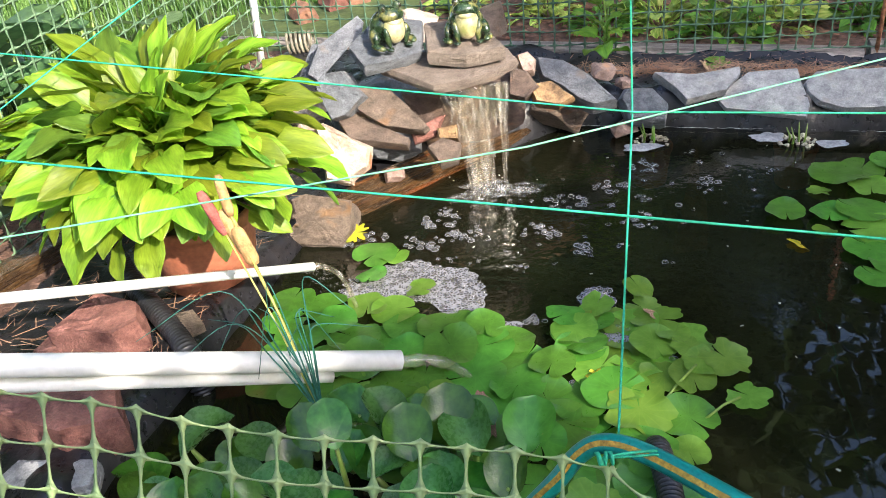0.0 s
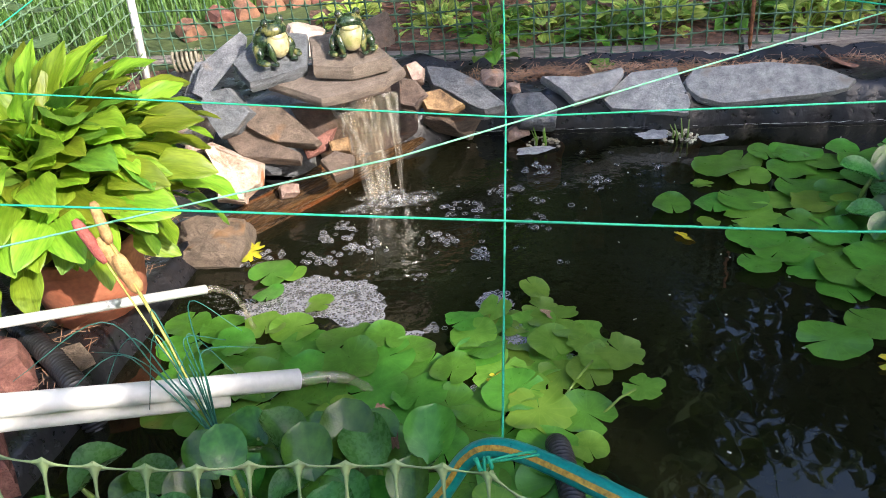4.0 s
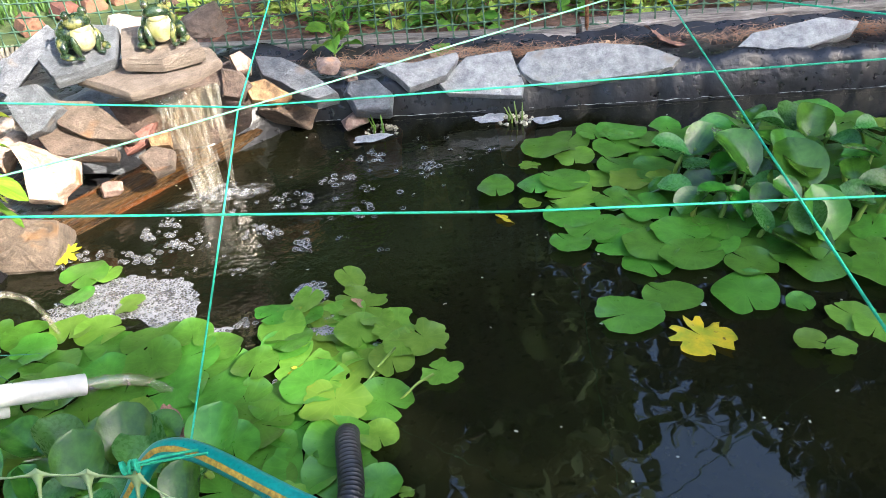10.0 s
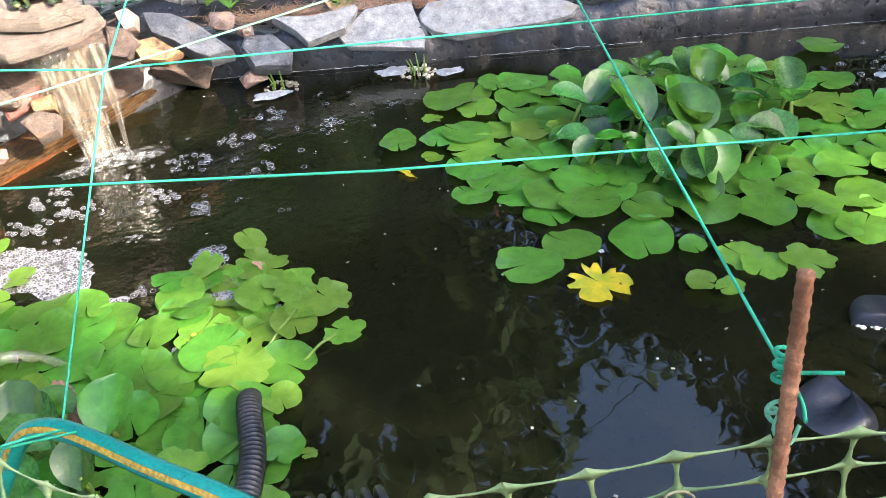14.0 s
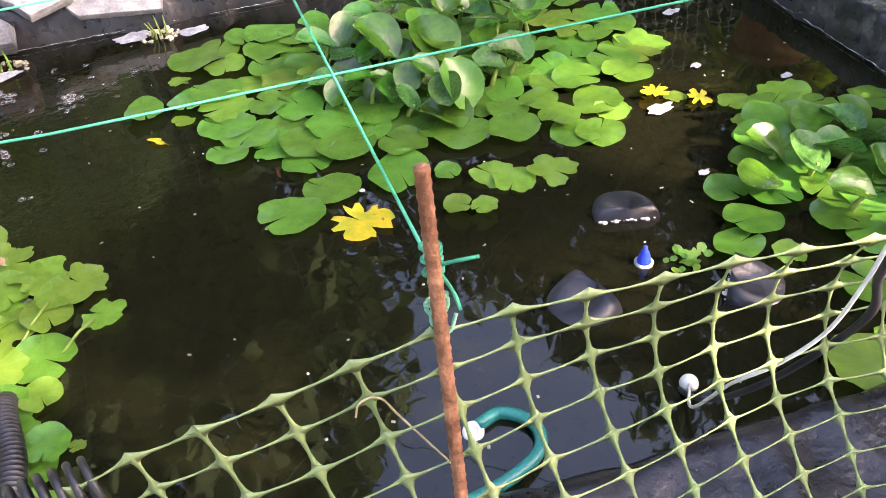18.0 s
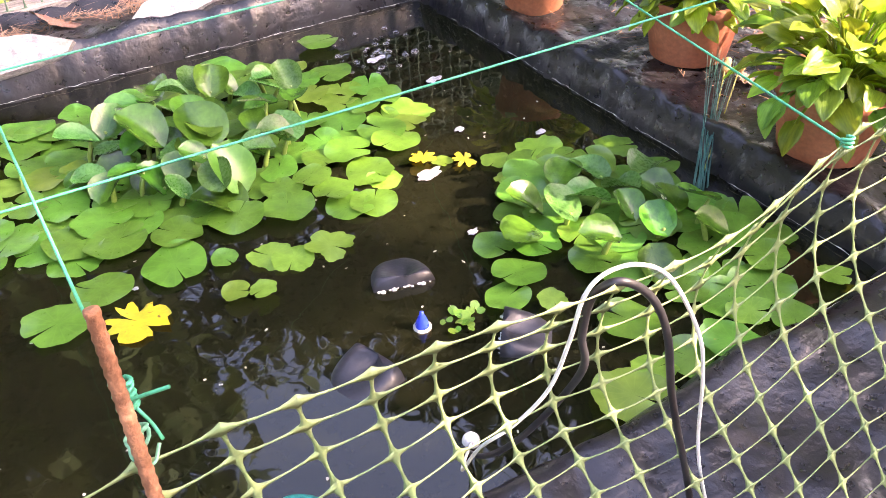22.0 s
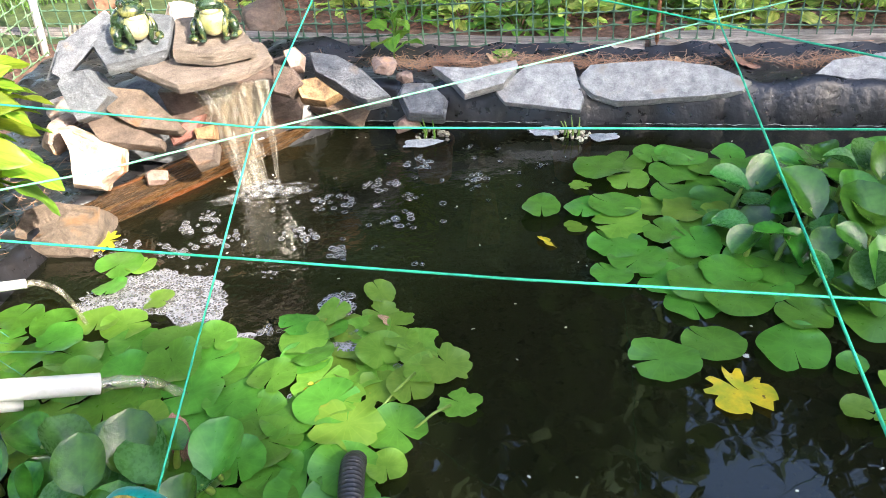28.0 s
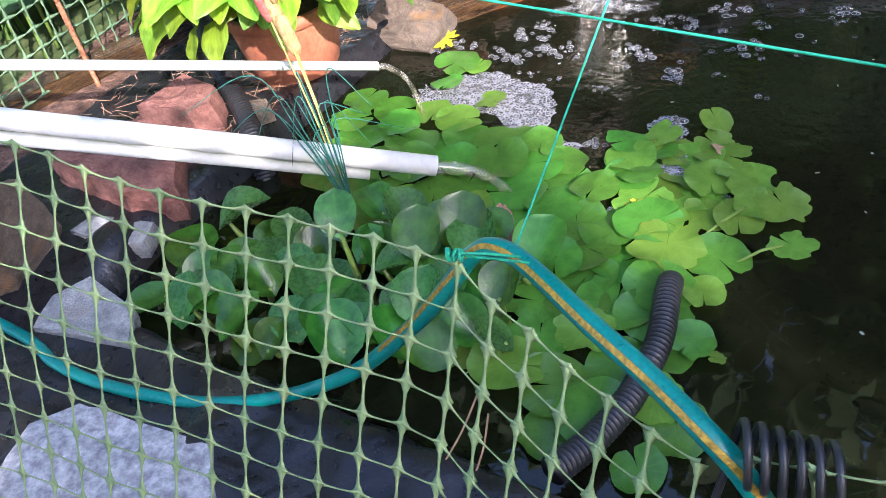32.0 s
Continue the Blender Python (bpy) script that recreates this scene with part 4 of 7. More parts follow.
def build_frog(at, turn, s):
    pieces, mats = [], []

    def blob(c, r, mi, rot=(0, 0, 0), seg=16):
        bm = bmesh.new()
        bmesh.ops.create_uvsphere(bm, u_segments=seg, v_segments=seg * 2 // 3, radius=1)
        m = Matrix.Translation(c) @ Euler([radians(a) for a in rot]).to_matrix().to_4x4() @ Matrix.Diagonal((*r, 1))
        bm.transform(m)
        bm.verts.index_update()
        pieces.append(([v.co.copy() for v in bm.verts], [[v.index for v in f.verts] for f in bm.faces]))
        mats.extend([mi] * len(bm.faces))
        bm.free()

    blob((0, 0.012, 0.044), (0.050, 0.052, 0.046), 0, (-18, 0, 0), 20)
    blob((0, -0.020, 0.048), (0.035, 0.032, 0.042), 1, (-20, 0, 0), 18)
    blob((0, -0.010, 0.084), (0.037, 0.034, 0.023), 0, (-8, 0, 0), 18)
    blob((0, -0.024, 0.072), (0.026, 0.024, 0.014), 1, (0, 0, 0), 14)
    for sx in (-1, 1):
        blob((sx * 0.024, -0.004, 0.104), (0.012, 0.013, 0.013), 0, (0, 0, 0), 12)
        blob((sx * 0.027, -0.012, 0.106), (0.006, 0.007, 0.008), 2, (0, 0, 0), 10)
        blob((sx * 0.047, 0.006, 0.026), (0.015, 0.032, 0.022), 0, (20, 0, sx * 18), 14)
        blob((sx * 0.056, -0.030, 0.008), (0.013, 0.026, 0.008), 0, (0, 0, sx * -18), 10)
        blob((sx * 0.030, -0.036, 0.032), (0.010, 0.011, 0.030), 0, (-14, sx * 8, 0), 10)
        for a in (-28, 0, 28):
            blob((sx * 0.031 + 0.010 * math.sin(radians(a)), -0.050 - 0.006 * math.cos(radians(a)), 0.005), (0.0045, 0.012, 0.005), 0, (0, 0, -a), 8)
    vs, fs = join_data(pieces)
    me = mesh_of("frog_statue", vs, fs, [FROG, FROG_BELLY, EYE_GLOSS])
    me.polygons.foreach_set("material_index", mats)
    ob = thing("frog_statue", "glazed dark green frog statue with a cream belly", "statue", at, me, "frog statues")
    ob.rotation_euler = (0, 0, radians(turn))
    ob.scale = (s, s, s)
    return ob


build_frog((0.123, 2.575, 0.512), 4, 1.1)
f1 = build_frog((-0.119, 2.605, 0.514), 12, 1.1)
f1.rotation_euler = (radians(10), 0, radians(38))

# ---- falling water and foam ----
def fall_material():
    m, t, p = nodes_of("falling_water")
    N, Lk = t.nodes.new, t.links.new
    tc, mp, n = N("ShaderNodeTexCoord"), N("ShaderNodeMapping"), N("ShaderNodeTexNoise")
    mp.inputs["Scale"].default_value = (70, 70, 9)
    n.inputs["Scale"].default_value, n.inputs["Detail"].default_value = 1.0, 3
    Lk(tc.outputs["Object"], mp.inputs[0])
    Lk(mp.outputs[0], n.inputs["Vector"])
    r = N("ShaderNodeValToRGB")
    r.color_ramp.elements[0].position, r.color_ramp.elements[1].position = 0.46, 0.72
    r.color_ramp.elements[0].color, r.color_ramp.elements[1].color = (0.03, 0.03, 0.03, 1), (0.30, 0.30, 0.30, 1)
    Lk(n.outputs[0], r.inputs[0])
    p.inputs["Base Color"].default_value = (0.66, 0.63, 0.56, 1)
    p.inputs["Roughness"].default_value = 0.12
    b = N("ShaderNodeBump")
    b.inputs["Strength"].default_value, b.inputs["Distance"].default_value = 0.4, 0.01
    Lk(n.outputs[0], b.inputs["Height"])
    Lk(b.outputs[0], p.inputs["Normal"])
    tr, gl, ms, m2 = N("ShaderNodeBsdfTransparent"), N("ShaderNodeBsdfGlossy"), N("ShaderNodeMixShader"), N("ShaderNodeMixShader")
    tr.inputs[0].default_value = (0.95, 0.9, 0.8, 1)
    gl.inputs["Roughness"].default_value = 0.08
    Lk(b.outputs[0], gl.inputs["Normal"])
    m2.inputs[0].default_value = 0.09
    Lk(tr.outputs[0], m2.inputs[1])
    Lk(gl.outputs[0], m2.inputs[2])
    Lk(r.outputs[0], ms.inputs[0])
    Lk(m2.outputs[0], ms.inputs[1])
    Lk(p.outputs[0], ms.inputs[2])
    Lk(ms.outputs[0], t.nodes["Material Output"].inputs[0])
    return m


FALL = fall_material()


def build_fall(lip_l, lip_r, foot_l, foot_r, nu=40, nv=26):
    vs, fs = [], []
    for j in range(nv + 1):
        t = j / nv
        for i in range(nu + 1):
            s = i / nu
            a, b = Vector(lip_l).lerp(Vector(lip_r), s), Vector(foot_l).lerp(Vector(foot_r), s)
            p = a.lerp(b, t)
            p.z = a.z + (b.z - a.z) * t ** 1.7
            w = 0.010 * noise.noise(Vector((s * 11, t * 1.2, 2))) + 0.006 * noise.noise(Vector((s * 26, t * 2.2, 5)))
            vs.append(p + Vector((0.3, -1, 0)) * (w * (0.3 + t)) + Vector((1, 0.3, 0)) * (0.012 * noise.noise(Vector((s * 6, t * 2, 8))) * t))
    n = nu + 1
    for j in range(nv):
        for i in range(nu):
            gap = noise.noise(Vector((i / nu * 7, 0.4 * j / nv, 31)))
            if gap > 0.42 - 0.35 * (j / nv) and 0.12 < j / nv:
                continue
            a = j * n + i
            fs.append((a, a + 1, a + n + 1, a + n))
    return vs, fs


fall = thing("waterfall", "thin clear sheet of water falling from the brown slab", "waterfall", (0, 0, 0))
part("sheet", mesh_of("sheet", *build_fall((0.004, 2.59, 0.345), (0.245, 2.62, 0.342), (0.095, 2.545, 0.0), (0.228, 2.61, 0.0)), FALL), fall)
part("sheet", mesh_of("sheet", *build_fall((0.03, 2.615, 0.34), (0.24, 2.64, 0.34), (0.11, 2.57, 0.0), (0.222, 2.63, 0.0), 26), FALL), fall)

FOAM = mat("white_foam", (0.17, 0.17, 0.18), (0.36, 0.36, 0.37), 60, 0.4, 0.6, 200)


def film_material():
    """Froth broken by dark open cells."""
    m, t, p = nodes_of("broken_foam_film")
    N, Lk = t.nodes.new, t.links.new
    tc, vo, no = N("ShaderNodeTexCoord"), N("ShaderNodeTexVoronoi"), N("ShaderNodeTexNoise")
    vo.feature = "DISTANCE_TO_EDGE"
    vo.inputs["Scale"].default_value = 105
    no.inputs["Scale"].default_value = 55
    no.inputs["Detail"].default_value = 3
    Lk(tc.outputs["Object"], vo.inputs["Vector"])
    Lk(tc.outputs["Object"], no.inputs["Vector"])
    ad = N("ShaderNodeMath")
    ad.operation = "MULTIPLY_ADD"
    ad.inputs[1].default_value = -1.1
    Lk(vo.outputs["Distance"], ad.inputs[0])
    Lk(no.outputs[0], ad.inputs[2])
    r = N("ShaderNodeValToRGB")
    r.color_ramp.elements[0].position, r.color_ramp.elements[1].position = 0.24, 0.44
    r.color_ramp.elements[0].color, r.color_ramp.elements[1].color = (0.22, 0.22, 0.22, 1), (0.8, 0.8, 0.8, 1)
    Lk(ad.outputs[0], r.inputs[0])
    p.inputs["Base Color"].default_value = (0.27, 0.27, 0.29, 1)
    p.inputs["Roughness"].default_value = 0.35
    tr, ms = N("ShaderNodeBsdfTransparent"), N("ShaderNodeMixShader")
    Lk(r.outputs[0], ms.inputs[0])
    Lk(tr.outputs[0], ms.inputs[1])
    Lk(p.outputs[0], ms.inputs[2])
    Lk(ms.outputs[0], t.nodes["Material Output"].inputs[0])
    return m


FILM = film_material()


def bubble_material():
    m, t, p = nodes_of("soap_bubble")
    N, Lk = t.nodes.new, t.links.new
    tr, ms = N("ShaderNodeBsdfTransparent"), N("ShaderNodeMixShader")
    p.inputs["Base Color"].default_value = (0.28, 0.28, 0.29, 1)
    p.inputs["Roughness"].default_value = 0.05
    p.inputs["Specular IOR Level"].default_value = 0.9
    ms.inputs[0].default_value = 0.80
    Lk(p.outputs[0], ms.inputs[1])
    Lk(tr.outputs[0], ms.inputs[2])
    Lk(ms.outputs[0], t.nodes["Material Output"].inputs[0])
    return m


BUBBLE = bubble_material()


def hemisphere(c, r, flat=0.7, seg=8):
    vs, fs = [], []
    for j in range(3):
        e = j * math.pi / 2 / 3
        for k in range(seg):
            w = 2 * math.pi * k / seg
            vs.append(Vector((c[0] + r * math.cos(e) * math.cos(w), c[1] + r * math.cos(e) * math.sin(w), c[2] + r * flat * math.sin(e))))
    vs.append(Vector((c[0], c[1], c[2] + r * flat)))
    for j in range(2):
        for k in range(seg):
            k2 = (k + 1) % seg
            fs.append((j * seg + k, j * seg + k2, (j + 1) * seg + k2, (j + 1) * seg + k))
    for k in range(seg):
        fs.append((2 * seg + k, 2 * seg + (k + 1) % seg, 3 * seg))
    return vs, fs


def ring_foam(c, r, seed, width=0.5):
    """A thin rim of froth round a bubble."""
    seg = 10
    vs, fs = [], []
    for q in (r, r * (1 + width)):
        for k in range(seg):
            w = 2 * math.pi * k / seg
            e = 1 + 0.25 * noise.noise(Vector((c[0] * 40 + math.cos(w), c[1] * 40 + math.sin(w), seed)))
            vs.append(Vector((c[0] + q * e * math.cos(w), c[1] + q * e * math.sin(w), 0.003)))
    for k in range(seg):
        k2 = (k + 1) % seg
        fs.append((k, k2, seg + k2, seg + k))
    return vs, fs


def blob_sheet(cx, cy, rx, ry, seed, z=0.004, n=26, wob=0.35):
    vs, fs = [Vector((cx, cy, z + 0.006))], []
    for k in range(n):
        w = 2 * math.pi * k / n
        e = 1 + wob * noise.noise(Vector((math.cos(w) * 1.6, math.sin(w) * 1.6, seed)))
        vs.append(Vector((cx + rx * e * math.cos(w), cy + ry * e * math.sin(w), z)))
    fs = [(0, 1 + k, 1 + (k + 1) % n) for k in range(n)]
    return vs, fs


def raft(outline, seed, z=0.004):
    """A sheet of froth with a scalloped rim, filling an outline."""
    pts = smooth_path([(x, y, z) for x, y in outline + outline[:1]], 7)[:-1]
    c = sum(pts, Vector()) / len(pts)
    n = len(pts)
    vs, fs = [Vector((c.x, c.y, z + 0.004))], []
    for q in (0.5, 1.0):
        for k, p in enumerate(pts):
            e = q * (1 + 0.10 * q * noise.noise(Vector((k * 0.8, seed, 2))) + 0.05 * q * math.sin(k * 2.1))
            vs.append(Vector((c.x + (p.x - c.x) * e, c.y + (p.y - c.y) * e, z + 0.003 * (1 - q))))
    for k in range(n):
        k2 = (k + 1) % n
        fs += [(0, 1 + k, 1 + k2), (1 + k, 1 + n + k, 1 + n + k2, 1 + k2)]
    return vs, fs


def churn_material():
    m, t, p = nodes_of("churned_water")
    N, Lk = t.nodes.new, t.links.new
    tc, n = N("ShaderNodeTexCoord"), N("ShaderNodeTexNoise")
    n.inputs["Scale"].default_value, n.inputs["Detail"].default_value, n.inputs["Roughness"].default_value = 34, 8, 0.7
    Lk(tc.outputs["Object"], n.inputs["Vector"])
    r, b = N("ShaderNodeValToRGB"), N("ShaderNodeBump")
    r.color_ramp.elements[0].position, r.color_ramp.elements[1].position = 0.46, 0.68
    r.color_ramp.elements[0].color, r.color_ramp.elements[1].color = (0.02, 0.02, 0.02, 1), (0.42, 0.42, 0.42, 1)
    Lk(n.outputs[0], r.inputs[0])
    p.inputs["Base Color"].default_value = (0.62, 0.63, 0.63, 1)
    p.inputs["Roughness"].default_value = 0.2
    b.inputs["Strength"].default_value, b.inputs["Distance"].default_value = 0.6, 0.01
    Lk(n.outputs[0], b.inputs["Height"])
    Lk(b.outputs[0], p.inputs["Normal"])
    tr, ms = N("ShaderNodeBsdfTransparent"), N("ShaderNodeMixShader")
    Lk(r.outputs[0], ms.inputs[0])
    Lk(tr.outputs[0], ms.inputs[1])
    Lk(p.outputs[0], ms.inputs[2])
    Lk(ms.outputs[0], t.nodes["Material Output"].inputs[0])
    return m


CHURN = churn_material()


def mound(cx, cy, rx, ry, h, seed, n=40, rings=8):
    vs, fs = [Vector((cx, cy, h))], []
    for j in range(1, rings + 1):
        q = j / rings
        for k in range(n):
            w = 2 * math.pi * k / n
            e = q * (1 + 0.45 * q * noise.noise(Vector((math.cos(w) * 2.4, math.sin(w) * 2.4, seed))))
            z = h * (1 - q * q) + 0.006 * noise.noise(Vector((math.cos(w) * q * 7, math.sin(w) * q * 7, seed)))
            vs.append(Vector((cx + rx * e * math.cos(w), cy + ry * e * math.sin(w), max(0.002, z))))
    fs = [(0, 1 + k, 1 + (k + 1) % n) for k in range(n)]
    for j in range(rings - 1):
        for k in range(n):
            k2 = (k + 1) % n
            a = 1 + j * n
            fs.append((a + k, a + n + k, a + n + k2, a + k2))
    return vs, fs


def build_foam():
    rnd = random.Random(9)
    froth, bubbles, film = [], [], []
    patch = [(-0.286, 1.994), (-0.257, 2.053), (-0.19, 2.094), (-0.073, 2.133), (-0.003, 2.087), (0.087, 2.056), (0.125, 1.933), (0.1, 1.842), (0.022, 1.844), (-0.033, 1.912), (-0.139, 1.931), (-0.245, 1.95)]
    for x, y in scatter(patch, 0.013, 4, 230):
        r = rnd.choice((0.004, 0.005, 0.006, 0.009))
        bubbles.append(hemisphere((x, y, 0.004), r, 0.7))
    film.append(raft(patch, 3))
    film.append(raft([(0.365, 1.885), (0.40, 1.925), (0.44, 1.90), (0.468, 1.86), (0.425, 1.805), (0.38, 1.84)], 5))
    film.append(blob_sheet(0.165, 1.782, 0.04, 0.026, 9, 0.004, 40, 0.5))
    film.append(blob_sheet(0.44, 1.70, 0.05, 0.03, 5, 0.004, 40, 0.6))
    # rafts of bubbles drifting from the fall
    pool = [(-0.25, 2.25), (0.05, 2.45), (0.4, 2.6), (0.85, 2.75), (1.15, 2.55), (0.9, 2.3), (0.55, 2.1), (0.2, 2.0), (-0.1, 2.15)]
    for k, (x, y) in enumerate(scatter(pool, 0.085, 6, 62)):
        size = rnd.choice((1, 1, 1, 2, 3, 5, 9))
        for _ in range(size):
            a, d = rnd.uniform(0, 6.3), rnd.uniform(0, 0.0095 * size ** 0.5)
            r = rnd.uniform(0.003, 0.008) if size > 1 else rnd.uniform(0.005, 0.011)
            q = (x + 1.25 * d * math.cos(a), y + d * math.sin(a), 0.001)
            bubbles.append(hemisphere(q, r, 0.75))
            froth.append(ring_foam(q, r * 0.95, 1, 0.08))
    for x, y, r, c in ((0.42, 1.90, 0.018, 18), (0.25, 1.80, 0.014, 9), (0.44, 1.74, 0.03, 22), (0.33, 1.55, 0.03, 16), (0.56, 1.58, 0.025, 12), (-0.24, 2.27, 0.035, 20), (0.72, 2.35, 0.012, 1), (0.62, 2.02, 0.014, 2), (-0.05, 2.22, 0.03, 16), (0.40, 2.42, 0.035, 22), (0.0, 2.36, 0.035, 20), (0.30, 2.24, 0.03, 18), (0.08, 2.26, 0.03, 16), (0.55, 2.50, 0.03, 16), (0.68, 2.62, 0.025, 12), (0.60, 2.27, 0.028, 14), (0.42, 2.13, 0.02, 10), (0.86, 2.48, 0.022, 9), (2.6, 2.0, 0.06, 14), (2.75, 2.05, 0.08, 16), (2.66, 2.2, 0.08, 12)):
        for _ in range(c):
            a, d = rnd.uniform(0, 6.3), r * 1.4 * rnd.random() ** 0.5
            q = (x + 1.5 * d * math.cos(a), y + d * math.sin(a), 0.004)
            s = rnd.uniform(0.005, 0.012)
            bubbles.append(hemisphere(q, s, 0.8))
            froth.append(ring_foam(q, s * 0.9, 1, 0.18))
    # churned water at the foot of the fall
    churn = []
    for x, y, rx, ry, z in ((0.16, 2.56, 0.095, 0.06, 0.018), (0.235, 2.53, 0.10, 0.05, 0.008), (0.06, 2.50, 0.06, 0.03, 0.006)):
        churn.append(mound(x, y, rx, ry, z, x * 9))
    for k in range(26):
        a, d = rnd.uniform(0, 6.3), 0.12 * rnd.random() ** 0.5
        bubbles.append(hemisphere((0.20 + 1.3 * d * math.cos(a), 2.50 + 0.5 * d * math.sin(a), 0.002), rnd.uniform(0.003, 0.009), 0.7))
    tagged(new("foam", mesh_of("foam", *join_data(churn), CHURN)), "churned white water at the foot of the fall", "foam", kind="stuff")
    tagged(new("foam", mesh_of("foam", *join_data(film), FILM)), "broken film of white foam by the lily pads", "foam", kind="stuff")
    tagged(new("foam", mesh_of("foam", *join_data(froth), FOAM)), "white foam drifting from the waterfall", "foam", kind="stuff")
    tagged(new("bubbles", mesh_of("bubbles", *join_data(bubbles), BUBBLE)), "clear bubbles floating on the pond", "bubbles", kind="stuff")


build_foam()

# ---- water lilies ----
PADS = {
    "green": [pad_mesh("pad", 10 + i, PAD, 0.04 * (i % 3), 0.10 + 0.10 * (i % 4)) for i in range(8)],
    "light": [pad_mesh("pad", 30 + i, PAD_LIGHT, 0.06 + 0.07 * (i % 3), 0.16 + 0.14 * (i % 3)) for i in range(6)],
    "yellow": [pad_mesh("pad", 50 + i, PAD_YELLOW, 0.5, 0.6) for i in range(2)],
}


def add_pad(plant, x, y, r, rnd, kind="green", turn=None, tilt=8.0, z=None, i=0):
    c = plant.location
    m = pose(x - c.x, y - c.y, (0.004 + 0.022 * rnd.random() if z is None else z) - c.z, rnd.uniform(-tilt, tilt), rnd.uniform(-tilt, tilt), rnd.uniform(0, 360) if turn is None else turn) @ Matrix.Diagonal((r, r * rnd.uniform(0.88, 1.0), r, 1))
    return part("lily_pad", rnd.choice(PADS[kind]), plant, m)


def build_lily(at, poly, gap, radius, seed, label, light=None, most=150, avoid=()):
    rnd = random.Random(seed)
    plant = thing("water_lily", label, "water lily", (at[0], at[1], 0), group="water lilies")
    for x, y in scatter(poly, gap, seed, most):
        if any((x - a) ** 2 + (y - b) ** 2 < r * r for a, b, r in avoid):
            continue
        k = "light" if light and rnd.random() < light(x, y) else "green"
        add_pad(plant, x, y, rnd.uniform(*radius), rnd, k, None, 6.0 if k == "light" else 4.5)
    return plant, rnd


lilyA, rA = build_lily((0.2, 1.5), [(-0.42, 1.99), (-0.207, 1.95), (-0.052, 1.86), (0.138, 1.79), (0.243, 1.68), (0.36, 1.66), (0.42, 1.52), (0.50, 1.42), (0.44, 1.34), (0.47, 1.20), (0.45, 0.95), (0.30, 0.93), (0.12, 1.05), (-0.1, 1.35), (-0.42, 1.62)], 0.074, (0.056, 0.082), 21,
    "crowded bright green water lily beside the white pipe outlets", lambda x, y: 0.6 if x > 0.36 and y > 1.4 else 0.12)
for x, y in scatter([(0.30, 1.80), (0.382, 1.846), (0.468, 1.82), (0.562, 1.83), (0.61, 1.72), (0.69, 1.585), (0.63, 1.52), (0.48, 1.55), (0.36, 1.66)], 0.052, 27, 60):
    add_pad(lilyA, x, y, rA.uniform(0.046, 0.066), rA, "light" if x > 0.40 else "green", None, 8.0)
for x, y, r, k, tl in ((0.689, 1.462, 0.047, "light", 12), (0.53, 1.894, 0.046, "light", 26), (-0.195, 2.156, 0.066, "green", 5), (-0.137, 2.15, 0.045, "light", 6), (-0.195, 2.04, 0.048, "green", 6), (-0.271, 2.29, 0.045, "yellow", 10), (-0.053, 1.968, 0.045, "light", 10), (0.549, 1.412, 0.071, "green", 5), (0.523, 1.298, 0.048, "light", 8), (0.509, 1.168, 0.045, "green", 6), (0.553, 1.141, 0.018, "light", 20), (0.495, 0.976, 0.060, "green", 6), (0.438, 0.887, 0.05, "green", 8), (0.37, 1.56, 0.022, "yellow", 12), (0.404, 1.496, 0.078, "green", 5), (0.342, 1.732, 0.064, "light", 5)):
    add_pad(lilyA, x, y, r, rA, k, None, tl)
lilyB, rB = build_lily((1.8, 1.9), [(1.25, 2.53), (1.24, 2.25), (1.12, 1.98), (1.20, 1.86), (1.30, 1.76), (1.42, 1.66), (1.60, 1.60), (1.72, 1.48), (1.86, 1.46), (2.02, 1.42), (2.16, 1.46), (2.38, 1.60), (2.47, 1.75), (2.44, 2.05), (2.30, 2.30), (2.0, 2.40), (1.55, 2.46)], 0.086, (0.058, 0.086), 22,
    "large bright green water lily spreading round a stand of hyacinths", lambda x, y: 0.25 if y < 1.52 or x > 2.25 else 0.05)
for x, y, r, k, tl in ((1.161, 1.525, 0.083, "green", 3), (1.293, 1.569, 0.072, "green", 3), (1.464, 1.523, 0.091, "green", 2), (1.291, 1.405, 0.070, "yellow", 8), (1.557, 1.44, 0.036, "green", 4), (1.498, 1.304, 0.036, "light", 5), (1.545, 1.263, 0.036, "light", 5), (1.645, 1.371, 0.056, "light", 5), (1.676, 1.321, 0.055, "light", 6), (1.776, 1.29, 0.062, "light", 6), (1.301, 1.73, 0.079, "green", 3), (1.133, 1.863, 0.055, "green", 3)):
    add_pad(lilyB, x, y, r, rB, k, None, tl)
for x, y, r, k, tl in ((1.021, 2.23, 0.064, "green", 4), (1.14, 2.20, 0.062, "green", 4), (1.17, 2.361, 0.037, "light", 4), (1.10, 2.13, 0.034, "light", 8), (1.929, 1.39, 0.070, "green", 4), (1.982, 1.354, 0.066, "green", 4), (2.078, 1.417, 0.050, "light", 6), (2.545, 2.271, 0.075, "green", 5), (2.172, 2.40, 0.080, "green", 5), (2.22, 1.40, 0.040, "yellow", 8), (2.30, 1.31, 0.036, "yellow", 10), (2.258, 1.36, 0.034, "light", 8), (2.36, 1.245, 0.045, "light", 8)):
    add_pad(lilyB, x, y, r, rB, k, None, tl)
